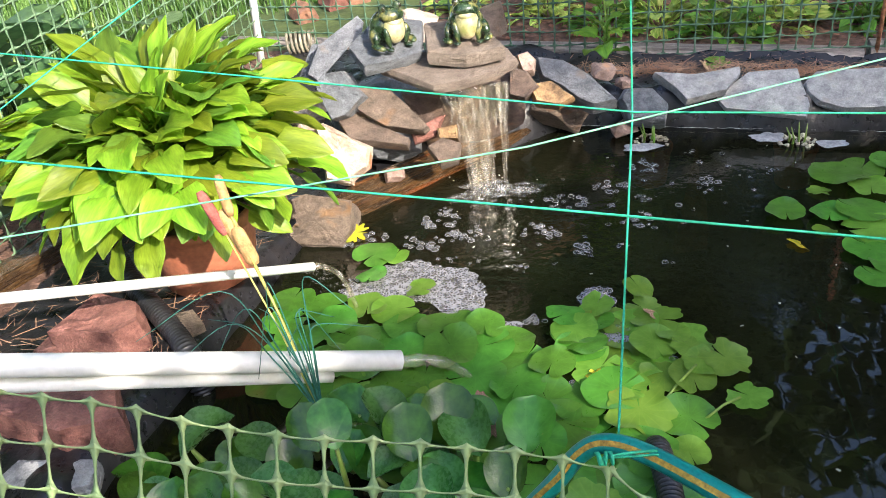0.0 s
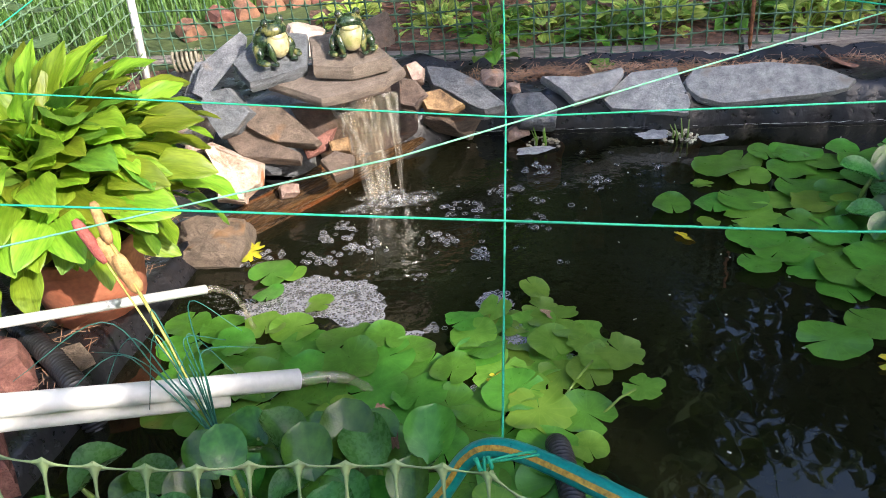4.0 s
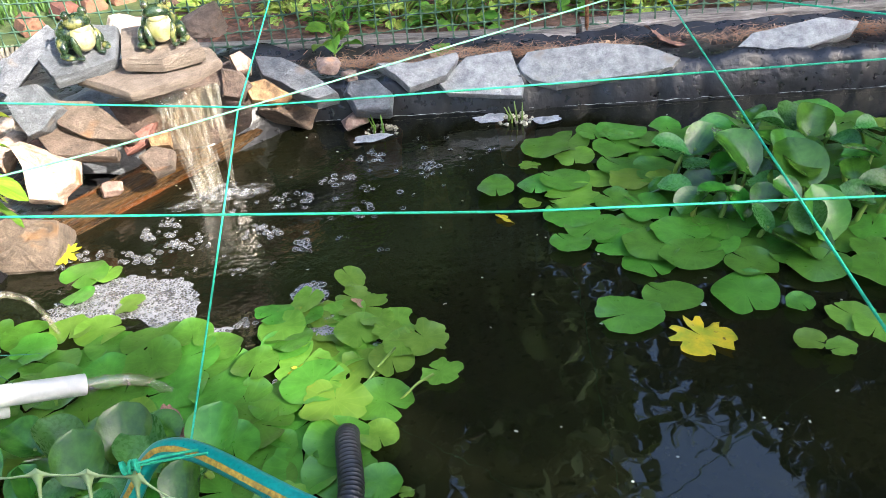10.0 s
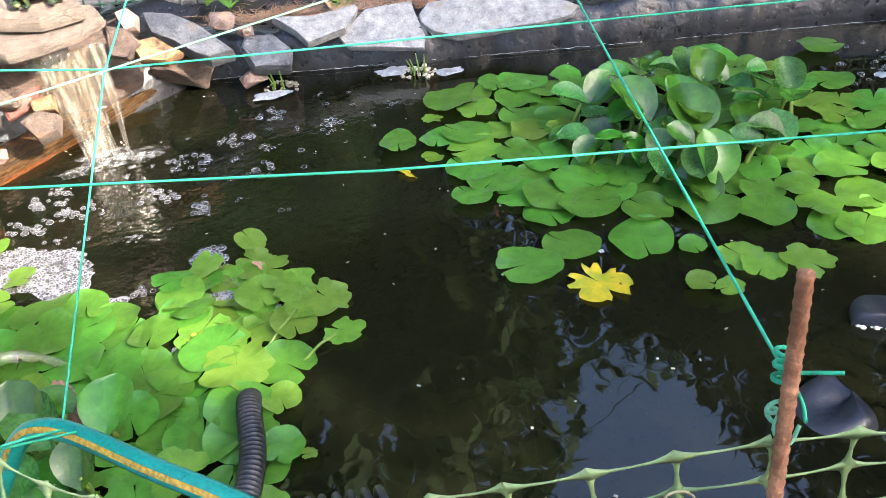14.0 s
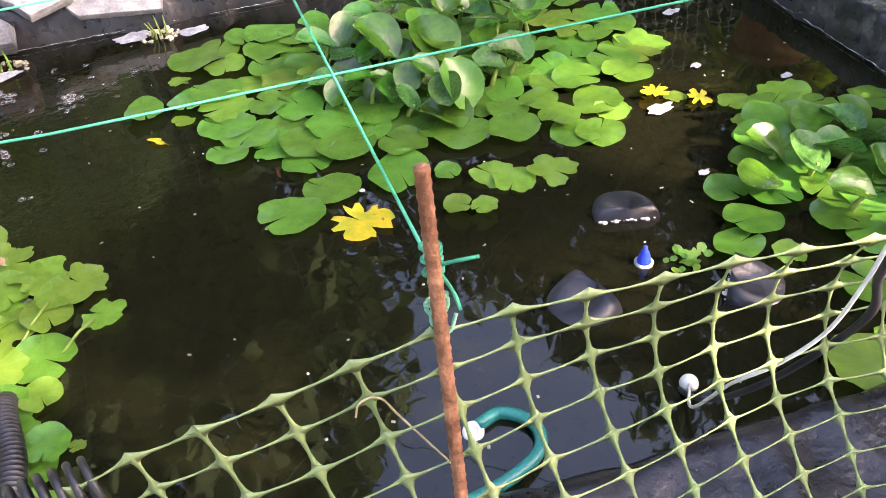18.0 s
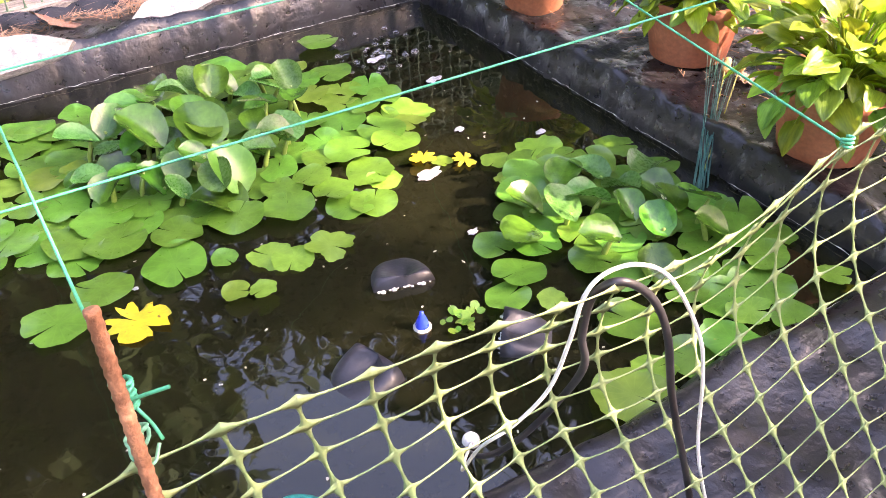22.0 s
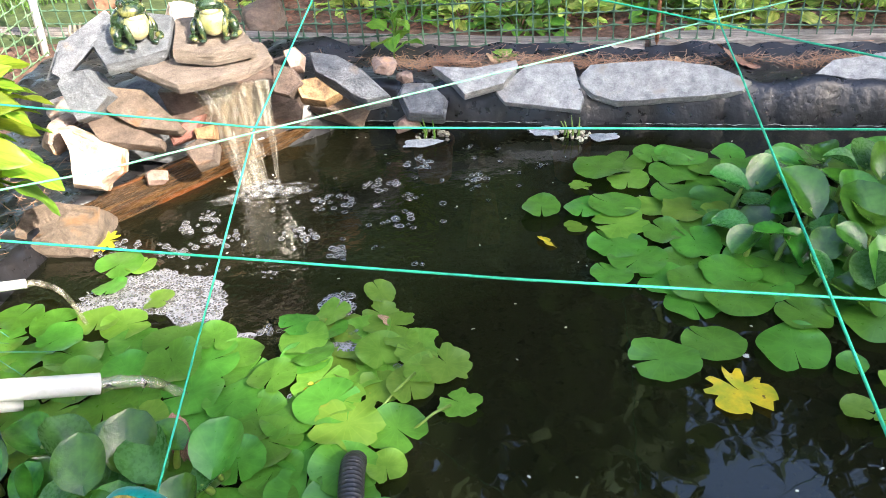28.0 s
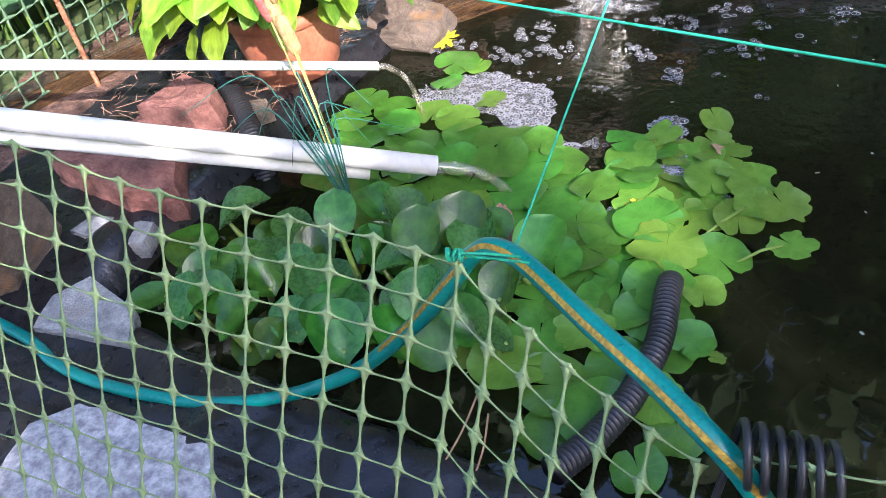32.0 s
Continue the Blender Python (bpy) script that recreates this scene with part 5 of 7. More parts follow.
lilyC, rC = build_lily((2.3, 0.8), [(2.20, 1.02), (2.32, 1.15), (2.46, 1.19), (2.52, 1.08), (2.56, 0.92), (2.58, 0.70), (2.56, 0.50), (2.40, 0.40), (2.22, 0.44), (2.12, 0.58), (2.14, 0.74), (2.06, 0.88)], 0.084, (0.056, 0.080), 23,
    "green water lily in the corner of the pond by the bank", lambda x, y: 0.35 if y < 0.55 else 0.1)
for x, y, r, k, tl in ((2.037, 0.972, 0.053, "green", 6), (2.278, 1.083, 0.07, "green", 4), (2.305, 1.156, 0.036, "light", 8), (2.483, 1.19, 0.074, "light", 6), (2.66, 1.03, 0.066, "green", 6), (2.629, 0.87, 0.062, "green", 6), (1.998, 0.857, 0.064, "green", 5), (1.917, 0.823, 0.056, "green", 5), (1.968, 0.731, 0.039, "light", 8), (2.036, 0.571, 0.071, "green", 5), (1.848, 0.436, 0.083, "light", 6), (1.952, 0.451, 0.05, "light", 8), (2.034, 0.414, 0.062, "green", 5), (2.119, 0.364, 0.075, "green", 5), (2.233, 0.385, 0.051, "light", 6), (2.278, 0.302, 0.055, "green", 6), (2.477, 0.30, 0.044, "light", 8)):
    add_pad(lilyC, x, y, r, rC, k, None, tl)
# rising stems at the edge of the near lily
for i, pts in enumerate((((0.50, 1.46, 0.0), (0.55, 1.51, 0.02), (0.60, 1.56, 0.025)), ((0.585, 1.41, 0.0), (0.63, 1.435, 0.015), (0.67, 1.452, 0.018)))):
    part("stem", mesh_of("stem", *tube_data([Vector(p) - lilyA.location for p in pts], 0.0032, 6), STALK), lilyA)

# ---- water hyacinths ----
HY = [round_leaf_mesh("leaf", 60 + i, HYAC if i % 3 else HYAC_BLUE, 0.14 + 0.11 * (i % 4)) for i in range(7)]


def build_hyacinth(spots, seed, label, r, heights, lean):
    rnd = random.Random(seed)
    cx, cy = sum(p[0] for p in spots) / len(spots), sum(p[1] for p in spots) / len(spots)
    plant = thing("water_hyacinth", label, "water hyacinth", (cx, cy, 0), group="water hyacinths")
    for x, y in spots:
        h = rnd.uniform(*heights)
        # most blades turn their faces to the sun, the rest grow outwards
        sunward = rnd.random() < 0.7
        w = 105 + rnd.uniform(-70, 70) if sunward else math.degrees(math.atan2(y - cy, x - cx)) + rnd.uniform(-60, 60)
        s = rnd.uniform(*r)
        foot = Vector((x - cx + 0.03 * math.cos(radians(w)), y - cy + 0.03 * math.sin(radians(w)), -0.02))
        top = Vector((x - cx, y - cy, h))
        part("stalk", mesh_of("stalk", *tube_data([foot, foot.lerp(top, 0.5) + Vector((0, 0, 0.01)), top], [0.006, 0.008, 0.004], 6), STALK), plant)
        part("leaf", rnd.choice(HY), plant, Matrix.Translation(top) @ pose(0, 0, 0, 0, 0, w - 90) @ pose(0, 0, 0, rnd.uniform(6, 46) if sunward else lean[0] + (rnd.uniform(*lean) - lean[0]) * (0.55 + 0.45 * math.sin(radians(w))), rnd.uniform(-18, 18), rnd.uniform(-20, 20)) @ Matrix.Diagonal((s, s * 1.02, s, 1)))
    return plant


hyA = build_hyacinth(scatter([(-0.62, 1.33), (-0.30, 1.37), (-0.05, 1.42), (0.12, 1.38), (0.20, 1.30), (0.18, 1.08), (-0.05, 1.0), (-0.4, 1.02), (-0.62, 1.10)], 0.062, 31, 108), 31, "dense glossy dark green water hyacinths under the pipes and fence", (0.036, 0.056), (0.015, 0.10), (-14, 60))
hyB = build_hyacinth(scatter([(1.50, 2.10), (1.75, 2.24), (2.15, 2.15), (2.22, 1.9), (2.0, 1.72), (1.7, 1.66), (1.52, 1.82)], 0.070, 33, 64), 33, "tall glossy water hyacinths rising from the middle of the lilies", (0.037, 0.056), (0.03, 0.12), (-30, 52))
build_hyacinth(scatter([(2.10, 0.95), (2.35, 1.05), (2.55, 0.9), (2.5, 0.62), (2.25, 0.6)], 0.085, 34, 24), 34, "bluish-green water hyacinths near the bank", (0.040, 0.055), (0.02, 0.08), (-25, 45))


def add_leaf(plant, centre, r, rise, turn, mesh):
    """One large blade of a hyacinth, its middle at centre, rising by the given angle."""
    m = pose(0, 0, 0, 0, 0, turn) @ pose(0, 0, 0, rise)
    c = Vector(centre) - plant.location
    base = c - (m.to_3x3() @ Vector((0, 1, 0))) * r
    part("stalk", mesh_of("stalk", *tube_data([Vector((base.x, base.y + 0.03, -0.02)), base.lerp(Vector((base.x, base.y + 0.03, -0.02)), 0.5), base], [0.006, 0.006, 0.004], 6), STALK), plant)
    part("leaf", mesh, plant, Matrix.Translation(base) @ m @ Matrix.Diagonal((r, r, r, 1)))


pale = round_leaf_mesh("leaf", 83, PAD, 0.3)
for centre, r, rise, turn, mesh in (((1.755, 1.69, 0.10), 0.066, 62, 10, pale), ((1.666, 2.0, 0.142), 0.070, 34, 25, HY[2]), ((1.81, 1.90, 0.14), 0.074, 35, -5, HY[4]), ((1.68, 1.665, 0.03), 0.07, 10, 30, HY[2]), ((1.74, 1.86, 0.08), 0.05, 60, 20, HY[5]), ((1.60, 1.84, 0.07), 0.05, 50, 40, HY[1])):
    add_leaf(hyB, centre, r, rise, turn, mesh)
for centre, r, rise, turn, mesh in (((0.039, 1.345, 0.139), 0.056, 38, 5, HY[1]), ((0.208, 1.339, 0.105), 0.054, 30, -15, pale), ((-0.178, 1.232, 0.235), 0.042, 45, 20, HY[4]), ((-0.042, 1.294, 0.147), 0.050, 40, 10, HY[5])):
    add_leaf(hyA, centre, r, rise, turn, mesh)

# ---- broad-leaved plant behind the side fence ----
BROAD = mat("dusty_broad_leaf", (0.085, 0.17, 0.06), (0.17, 0.28, 0.11), 6, 0.6, 0.3, 30, vary=0.25, trans=0.3, grain=0.3, veins=9)
broad = thing("broad_leaved_plant", "low plant with large dull green leaves behind the net", "plant", (-1.36, 3.2, ground_height(-1.36, 3.2)))
rw = random.Random(58)
for x, y, z, r in ((0.12, -0.20, 0.46, 0.13), (-0.06, -0.30, 0.36, 0.14), (0.25, -0.05, 0.42, 0.12), (0.05, 0.05, 0.52, 0.13), (-0.22, -0.10, 0.45, 0.14), (0.30, 0.15, 0.50, 0.12), (-0.10, 0.22, 0.56, 0.12), (0.10, -0.34, 0.24, 0.12)):
    part("stalk", mesh_of("stalk", *tube_data([(0.1 * x, 0.1 * y, 0), (0.5 * x, 0.5 * y, z * 0.6), (x, y, z)], [0.009, 0.008, 0.005], 6), STALK), broad)
    part("leaf", round_leaf_mesh("leaf", 90 + int(100 * r), BROAD, 0.15), broad, pose(x, y, z, rw.uniform(5, 35), rw.uniform(-20, 20), rw.uniform(120, 240)) @ Matrix.Diagonal((r, r, r, 1)))

# ---- plastic net fences ----
def resample(points, step):
    p = [Vector(q) for q in points]
    out, carry = [p[0].copy()], 0.0
    for a, b in zip(p, p[1:]):
        l = (b - a).length
        d = step - carry
        while d <= l:
            out.append(a.lerp(b, d / l))
            d += step
        carry = (carry + l) % step
    return out


def strand(a, b, face, thin, wide, knots=(0.0, 0.14, 0.5, 0.86, 1.0), sag=0.0):
    """One strand of the net between two knots: flat, broad at its ends."""
    d = (b - a).normalized()
    s = d.cross(face).normalized()
    f = s.cross(d)
    vs, fs = [], []
    for t in knots:
        k = abs(2 * t - 1) ** 3
        w, h = thin + (wide - thin) * k, 0.0011
        c = a.lerp(b, t) + Vector((0, 0, -sag * (1 - (2 * t - 1) ** 2)))
        vs += [c + s * w + f * h * 0.3, c + f * h, c - s * w + f * h * 0.3, c - f * h]
    n = len(knots)
    for i in range(n - 1):
        for k in range(4):
            k2 = (k + 1) % 4
            fs.append((i * 4 + k, i * 4 + k2, (i + 1) * 4 + k2, (i + 1) * 4 + k))
    return vs, fs


def net_data(top, foot_shift, floor, cell, thin, wide, seed, row=None, jitter=0.003, coarse=False, cols=None, drape=None):
    """A hanging net below a top line. foot_shift: where the foot lies against the top, by arc fraction; drape: its slope by knot instead."""
    row = row or cell
    cols = cols or resample(top, cell)
    grid = []
    for i, t in enumerate(cols):
        foot = t + foot_shift(i / max(1, len(cols) - 1))
        foot.z = floor
        slant = (foot - t).length
        n = max(1, int(slant / row))
        col = []
        hang = t.copy()
        for j in range(n + 1):
            f = min(1.0, j * row / slant)
            p = t.lerp(foot, f)
            if drape:
                p = hang.copy()
                hang = hang + drape(t.x, j + 1).normalized() * row
                if p.z < floor:
                    break
            e = Vector((noise.noise(Vector((i * 0.7, j * 0.7, seed))), noise.noise(Vector((i * 0.7, j * 0.7, seed + 5))), noise.noise(Vector((i * 0.7, j * 0.7, seed + 9)))))
            col.append(p + e * jitter + Vector((0, 0.012 * noise.noise(Vector((i * 0.23, j * 0.19, seed + 2))), 0)))
        grid.append(col)
    face = (cols[-1] - cols[0]).cross(Vector((0, 0, 1))).normalized()
    ks = (0.0, 0.5, 1.0) if coarse else (0.0, 0.1, 0.24, 0.5, 0.76, 0.9, 1.0)
    pieces = []
    for i, col in enumerate(grid):
        for j, p in enumerate(col):
            if j + 1 < len(col):
                pieces.append(strand(p, col[j + 1], face, thin, wide, ks))
            if i + 1 < len(grid) and j < len(grid[i + 1]):
                pieces.append(strand(p, grid[i + 1][j], face, thin * 0.75, wide, ks, 0.002))
    return join_data(pieces)


def post_mesh(name, path, r, material, ribbed=False):
    if not ribbed:
        return mesh_of(name, *tube_data(path, r, 10), material)
    pts, rad = [], []
    a, b = Vector(path[0]), Vector(path[-1])
    n = int((b - a).length / 0.0035)
    for i in range(n + 1):
        pts.append(a.lerp(b, i / n))
        rad.append(r * (1.0 + (0.09 if i % 3 == 0 else -0.04)))
    return mesh_of(name, *tube_data(pts, rad, 12), material)


near = thing("net_fence", "sage-green plastic net fence sagging in front of the pond", "fence", (0, 0, 0), group="net fences")
TOP_LEFT = [(-1.3, 0.755, 0.93), (-0.6, 0.745, 0.80), (-0.274, 0.739, 0.722), (-0.158, 0.727, 0.70), (-0.057, 0.725, 0.679), (0.041, 0.723, 0.657), (0.14, 0.718, 0.643), (0.256, 0.704, 0.630), (0.295, 0.684, 0.598), (0.348, 0.655, 0.578), (0.401, 0.628, 0.547), (0.474, 0.589, 0.532), (0.528, 0.561, 0.522)]
TOP_RIGHT = [(0.556, 0.547, 0.574), (0.634, 0.506, 0.628), (0.686, 0.478, 0.653), (0.736, 0.452, 0.674), (0.794, 0.433, 0.690), (0.849, 0.413, 0.712), (0.915, 0.383, 0.742), (0.975, 0.376, 0.731), (1.041, 0.354, 0.727), (1.115, 0.332, 0.718), (1.186, 0.310, 0.714), (1.246, 0.291, 0.707), (1.300, 0.273, 0.702), (1.399, 0.242, 0.698), (1.460, 0.223, 0.699), (1.518, 0.205, 0.707), (1.569, 0.189, 0.720), (1.628, 0.170, 0.746), (1.70, 0.148, 0.785), (2.2, -0.02, 0.84)]
part("net", mesh_of("net", *net_data(None, lambda f: Vector((0.02 - 0.10 * f, -0.37 + 0.04 * f, 0)), 0.035, 0.052, 0.0016, 0.009, 3, 0.052, cols=resample(TOP_LEFT, 0.0515)), NET), near)


def right_drape(x, j):
    """The slack net leans over the pond at its top and comes back below."""
    u, k = min(1.0, max(0.0, (x - 0.904) / 0.4)), min(j, 7)
    return Vector((0.197 + 0.113 * u - 0.028 * k, 0.2345 + 0.306 * u - 0.156 * k, -1.0))


part("net", mesh_of("net", *net_data(None, lambda f: Vector((0, -0.3, 0)), 0.035, 0.07, 0.0017, 0.0092, 4, 0.0558, cols=[Vector(TOP_RIGHT[0])] + resample([(0.6005, 0.5236, 0.6048)] + TOP_RIGHT[1:], 0.0728), drape=right_drape), NET), near)
part("rebar_post", post_mesh("rebar_post", [(0.843, 0.215, 0.0), (0.924, 0.404, 0.884)], 0.0062, RUST, True), near, None, "rusty ribbed steel rebar post")
part("rebar_post", post_mesh("rebar_post", [(-1.25, 0.76, -0.1), (-1.25, 0.74, 1.0)], 0.0066, RUST, True), near, None, "rusty ribbed steel rebar post")

far = thing("net_fence", "dark green plastic net fence standing behind the far bank", "fence", (0, 0, 0), group="net fences")
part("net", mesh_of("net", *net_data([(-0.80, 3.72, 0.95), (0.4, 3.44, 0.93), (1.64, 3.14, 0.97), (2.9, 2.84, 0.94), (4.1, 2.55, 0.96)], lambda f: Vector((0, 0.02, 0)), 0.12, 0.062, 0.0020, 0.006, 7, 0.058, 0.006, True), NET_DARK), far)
part("post", post_mesh("post", [(-0.845, 3.73, 0.0), (-0.76, 3.70, 1.05)], 0.017, WHITE_PAINT), far, None, "white-painted metal pole with rust showing")
part("rebar_post", post_mesh("rebar_post", [(1.65, 3.155, 0.0), (1.645, 3.14, 1.0)], 0.008, RUST), far, None, "thin rusty steel post")
side = thing("net_fence", "green plastic net fence behind the potted hosta", "fence", (0, 0, 0), group="net fences")
part("net", mesh_of("net", *net_data([(-0.80, 3.72, 0.98), (-1.06, 2.85, 0.90), (-1.32, 1.97, 0.88), (-1.50, 1.3, 0.86), (-1.55, 0.7, 0.86)], lambda f: Vector((-0.02, 0, 0)), 0.06, 0.062, 0.0022, 0.008, 9, 0.06, 0.005, True), NET_SHADED), side)
part("rebar_post", post_mesh("rebar_post", [(-1.27, 1.93, -0.05), (-1.36, 2.0, 0.95)], 0.008, RUST, True), side, None, "rusty steel rebar post")
right = thing("net_fence", "green plastic net fence behind the potted hostas", "fence", (0, 0, 0), group="net fences")
part("net", mesh_of("net", *net_data([(4.1, 2.55, 0.96), (3.75, 1.3, 0.95), (3.45, 0.1, 0.95), (2.2, -0.02, 0.84)], lambda f: Vector((0, 0, 0)), 0.14, 0.07, 0.0022, 0.006, 11, 0.07, 0.005, True), NET), right)

# ---- strings across the pond ----
def build_string(points, r, material, label, slack=0.004):
    pts = []
    for a, b in zip(points, points[1:]):
        a, b = Vector(a), Vector(b)
        for i in range(12):
            t = i / 12
            pts.append(a.lerp(b, t) + Vector((0, 0, -slack * 4 * t * (1 - t))))
    pts.append(Vector(points[-1]))
    thing("string", label, "string", (0, 0, 0), mesh_of("string", *tube_data(pts, r, 6), material), "strings across the pond")


TIE = "taut bright green nylon string stretched over the pond"
build_string([(-1.5, 1.743, 0.956), (0.397, 1.32, 0.764), (3.56, 0.36, 0.86)], 0.0016, STRING, TIE, 0.0)
build_string([(-1.5, 1.331, 0.927), (0.717, 0.863, 0.761), (3.36, -0.02, 0.848)], 0.0016, STRING, TIE, 0.0)
build_string([(0.256, 0.702, 0.640), (0.335, 0.755, 0.585), (0.289, 0.80, 0.540), (0.394, 1.319, 0.757), (0.745, 3.40, 0.99)], 0.0016, STRING, TIE, 0.0)
build_string([(-1.5, 0.975, 0.708), (0.213, 1.13, 0.807), (3.5, 2.502, 0.744)], 0.0015, PALE_STRING, "taut pale green string stretched over the pond", 0.0)
build_string([(0.922, 0.402, 0.792), (1.184, 1.50, 0.798), (1.59, 3.155, 1.0)], 0.0017, STRING, TIE, 0.0)
build_string([(0.25, 2.577, 0.806), (1.513, 1.061, 0.803), (2.45, -0.06, 0.80)], 0.0017, STRING, TIE, 0.0)
build_string([(1.70, 0.148, 0.777), (2.052, 0.71, 0.725), (3.25, 2.68, 0.55)], 0.0017, STRING, TIE, 0.0)
build_string([(-1.55, 0.62, 0.37), (-1.05, 1.419, 0.626), (-0.6, 2.187, 0.857), (-0.02, 3.55, 0.93)], 0.0016, STRING, TIE, 0.0)


def build_knot(at, axis_dir, r, turns, material, label, tails=()):
    d = Vector(axis_dir).normalized()
    a = d.orthogonal().normalized()
    b = d.cross(a)
    pts = []
    n = int(turns * 12)
    for i in range(n + 1):
        w = 2 * math.pi * i / 12
        f = i / n
        wob = 0.35 * math.sin(f * 17)
        pts.append(Vector(at) + d * ((f - 0.5) * r * turns * 0.75 + r * wob) + a * (r * math.cos(w)) + b * (r * math.sin(w)))
    pieces = [tube_data(pts, 0.0019, 6)]
    for t in tails:
        pieces.append(tube_data(smooth_path(t, 6), 0.0017, 6))
    thing("knot", label, "knot", (0, 0, 0), mesh_of("knot", *join_data(pieces), material), "strings across the pond")


build_knot((0.924, 0.402, 0.793), (0.08, 0.19, 0.88), 0.0082, 5, STRING, "bright green string wound and knotted round the rebar", (((0.924, 0.396, 0.792), (0.938, 0.382, 0.800), (0.949, 0.371, 0.806)), ((0.926, 0.395, 0.785), (0.931, 0.384, 0.768), (0.933, 0.378, 0.752))))
build_knot((0.919, 0.392, 0.757), (0.08, 0.19, 0.88), 0.0095, 2, PALE_STRING, "pale string loop tying the net to the rebar", (((0.915, 0.385, 0.775), (0.906, 0.380, 0.752), (0.918, 0.374, 0.738), (0.930, 0.380, 0.748)),))
build_knot((0.258, 0.703, 0.638), (1, 0, 0), 0.006, 4, STRING, "bright green knot on the top of the net", (((0.258, 0.703, 0.640), (0.290, 0.715, 0.632), (0.320, 0.735, 0.612)),))
build_knot((1.702, 0.147, 0.778), (0, 0, 1), 0.006, 3, STRING, "bright green knot on the corner of the net")

# ---- pipes and hoses ----
def build_pipe(a, b, r, label, wall=0.003, collars=()):
    a, b = Vector(a), Vector(b)
    d = (b - a)
    l = d.length
    pipe = thing("pvc_pipe", label, "pipe", a, group="white pipes")
    prof = [(r, 0.0), (r, l), (r - wall, l), (r - wall, l - 0.12), (0.001, l - 0.12)]
    vs, fs = lathe(prof, 24)
    q = d.to_track_quat("Z", "Y").to_matrix().to_4x4()
    part("tube", mesh_of("tube", vs, fs, PVC), pipe, q)
    for s, w in collars:
        part("collar", mesh_of("collar", *lathe([(r, s - w / 2), (r + 0.0045, s - w / 2), (r + 0.0045, s + w / 2), (r, s + w / 2)], 24), PVC), pipe, q)
    return pipe


build_pipe((-1.75, 0.905, 0.745), (-0.073, 1.536, 0.114), 0.0235, "thick white plastic pipe pouring water into the pond", collars=((0.1, 0.07),))
build_pipe((-1.75, 0.885, 0.700), (-0.224, 1.500, 0.112), 0.015, "thinner white plastic pipe lying under the thick one", collars=((0.75, 0.06),))
build_pipe((-1.75, 0.68, 0.86), (-0.306, 1.848, 0.186), 0.0118, "slim white plastic pipe dripping beside the hosta pot", collars=((0.62, 0.05),))


def build_jet(points, r0, r1, label):
    pts = smooth_path(points, 8)
    n = len(pts)
    rad = [(r0 + (r1 - r0) * i / (n - 1)) * (1 + 0.3 * noise.noise(Vector((i * 0.6, r0 * 99, 0)))) for i in range(n)]
    thing("water_jet", label, "water jet", (0, 0, 0), mesh_of("water_jet", *tube_data(pts, rad, 10), FALL), "water jets")


build_jet([(-0.078, 1.535, 0.108), (-0.03, 1.553, 0.098), (0.03, 1.572, 0.066), (0.085, 1.588, 0.0)], 0.018, 0.010, "thin stream of water running from the thick pipe")
build_jet([(-0.31, 1.845, 0.182), (-0.285, 1.862, 0.175), (-0.245, 1.885, 0.12), (-0.222, 1.90, 0.0)], 0.009, 0.006, "thin stream of water running from the slim pipe")


def corrugated(points, r, pitch=0.0105):
    pts = resample(smooth_path(points, 14), pitch / 3)
    rad = [r if i % 3 == 0 else (r * 0.985 if i % 3 == 1 else r * 0.80) for i in range(len(pts))]
    return tube_data(pts, rad, 14)


thing("corrugated_hose", "black corrugated hose coming down beside the hosta pot", "hose", (0, 0, 0), mesh_of("corrugated_hose", *corrugated([(-1.0, 2.16, 0.16), (-0.90, 2.03, 0.155), (-0.846, 1.95, 0.14), (-0.79, 1.884, 0.115), (-0.715, 1.80, 0.10), (-0.66, 1.735, 0.085), (-0.607, 1.66, 0.065), (-0.575, 1.61, -0.02)], 0.030), BLACK_PLASTIC), "corrugated hoses")
thing("corrugated_hose", "black corrugated hose rising out of the water among lily pads", "hose", (0, 0, 0), mesh_of("corrugated_hose", *corrugated([(0.47, 1.40, -0.10), (0.462, 1.33, 0.005), (0.458, 1.265, 0.045), (0.452, 1.14, 0.05), (0.428, 1.05, 0.045), (0.405, 0.985, 0.045), (0.36, 0.90, 0.05), (0.31, 0.82, 0.07)], 0.026), BLACK_PLASTIC), "corrugated hoses")

HOSE_PATH = smooth_path([(-1.6, 1.15, 0.09), (-0.874, 0.969, 0.075), (-0.691, 0.895, 0.07), (-0.537, 0.861, 0.07), (-0.349, 0.854, 0.07), (-0.20, 0.875, 0.085), (-0.02, 0.862, 0.20), (0.13, 0.82, 0.38), (0.205, 0.80, 0.49), (0.243, 0.80, 0.547), (0.275, 0.79, 0.572), (0.32, 0.758, 0.580), (0.405, 0.67, 0.586), (0.47, 0.612, 0.582), (0.54, 0.55, 0.565), (0.60, 0.56, 0.45), (0.68, 0.70, 0.22), (0.761, 0.772, 0.10), (0.927, 0.674, 0.05), (1.045, 0.628, 0.03), (1.162, 0.624, 0.022), (1.235, 0.648, 0.016), (1.258, 0.70, 0.012), (1.226, 0.752, 0.010), (1.176, 0.755, 0.008)], 9)
hose = thing("garden_hose", "teal garden hose with a yellow stripe looping over the net", "hose", (0, 0, 0))
part("tube", mesh_of("tube", *tube_data(HOSE_PATH, 0.0122, 14), HOSE), hose)


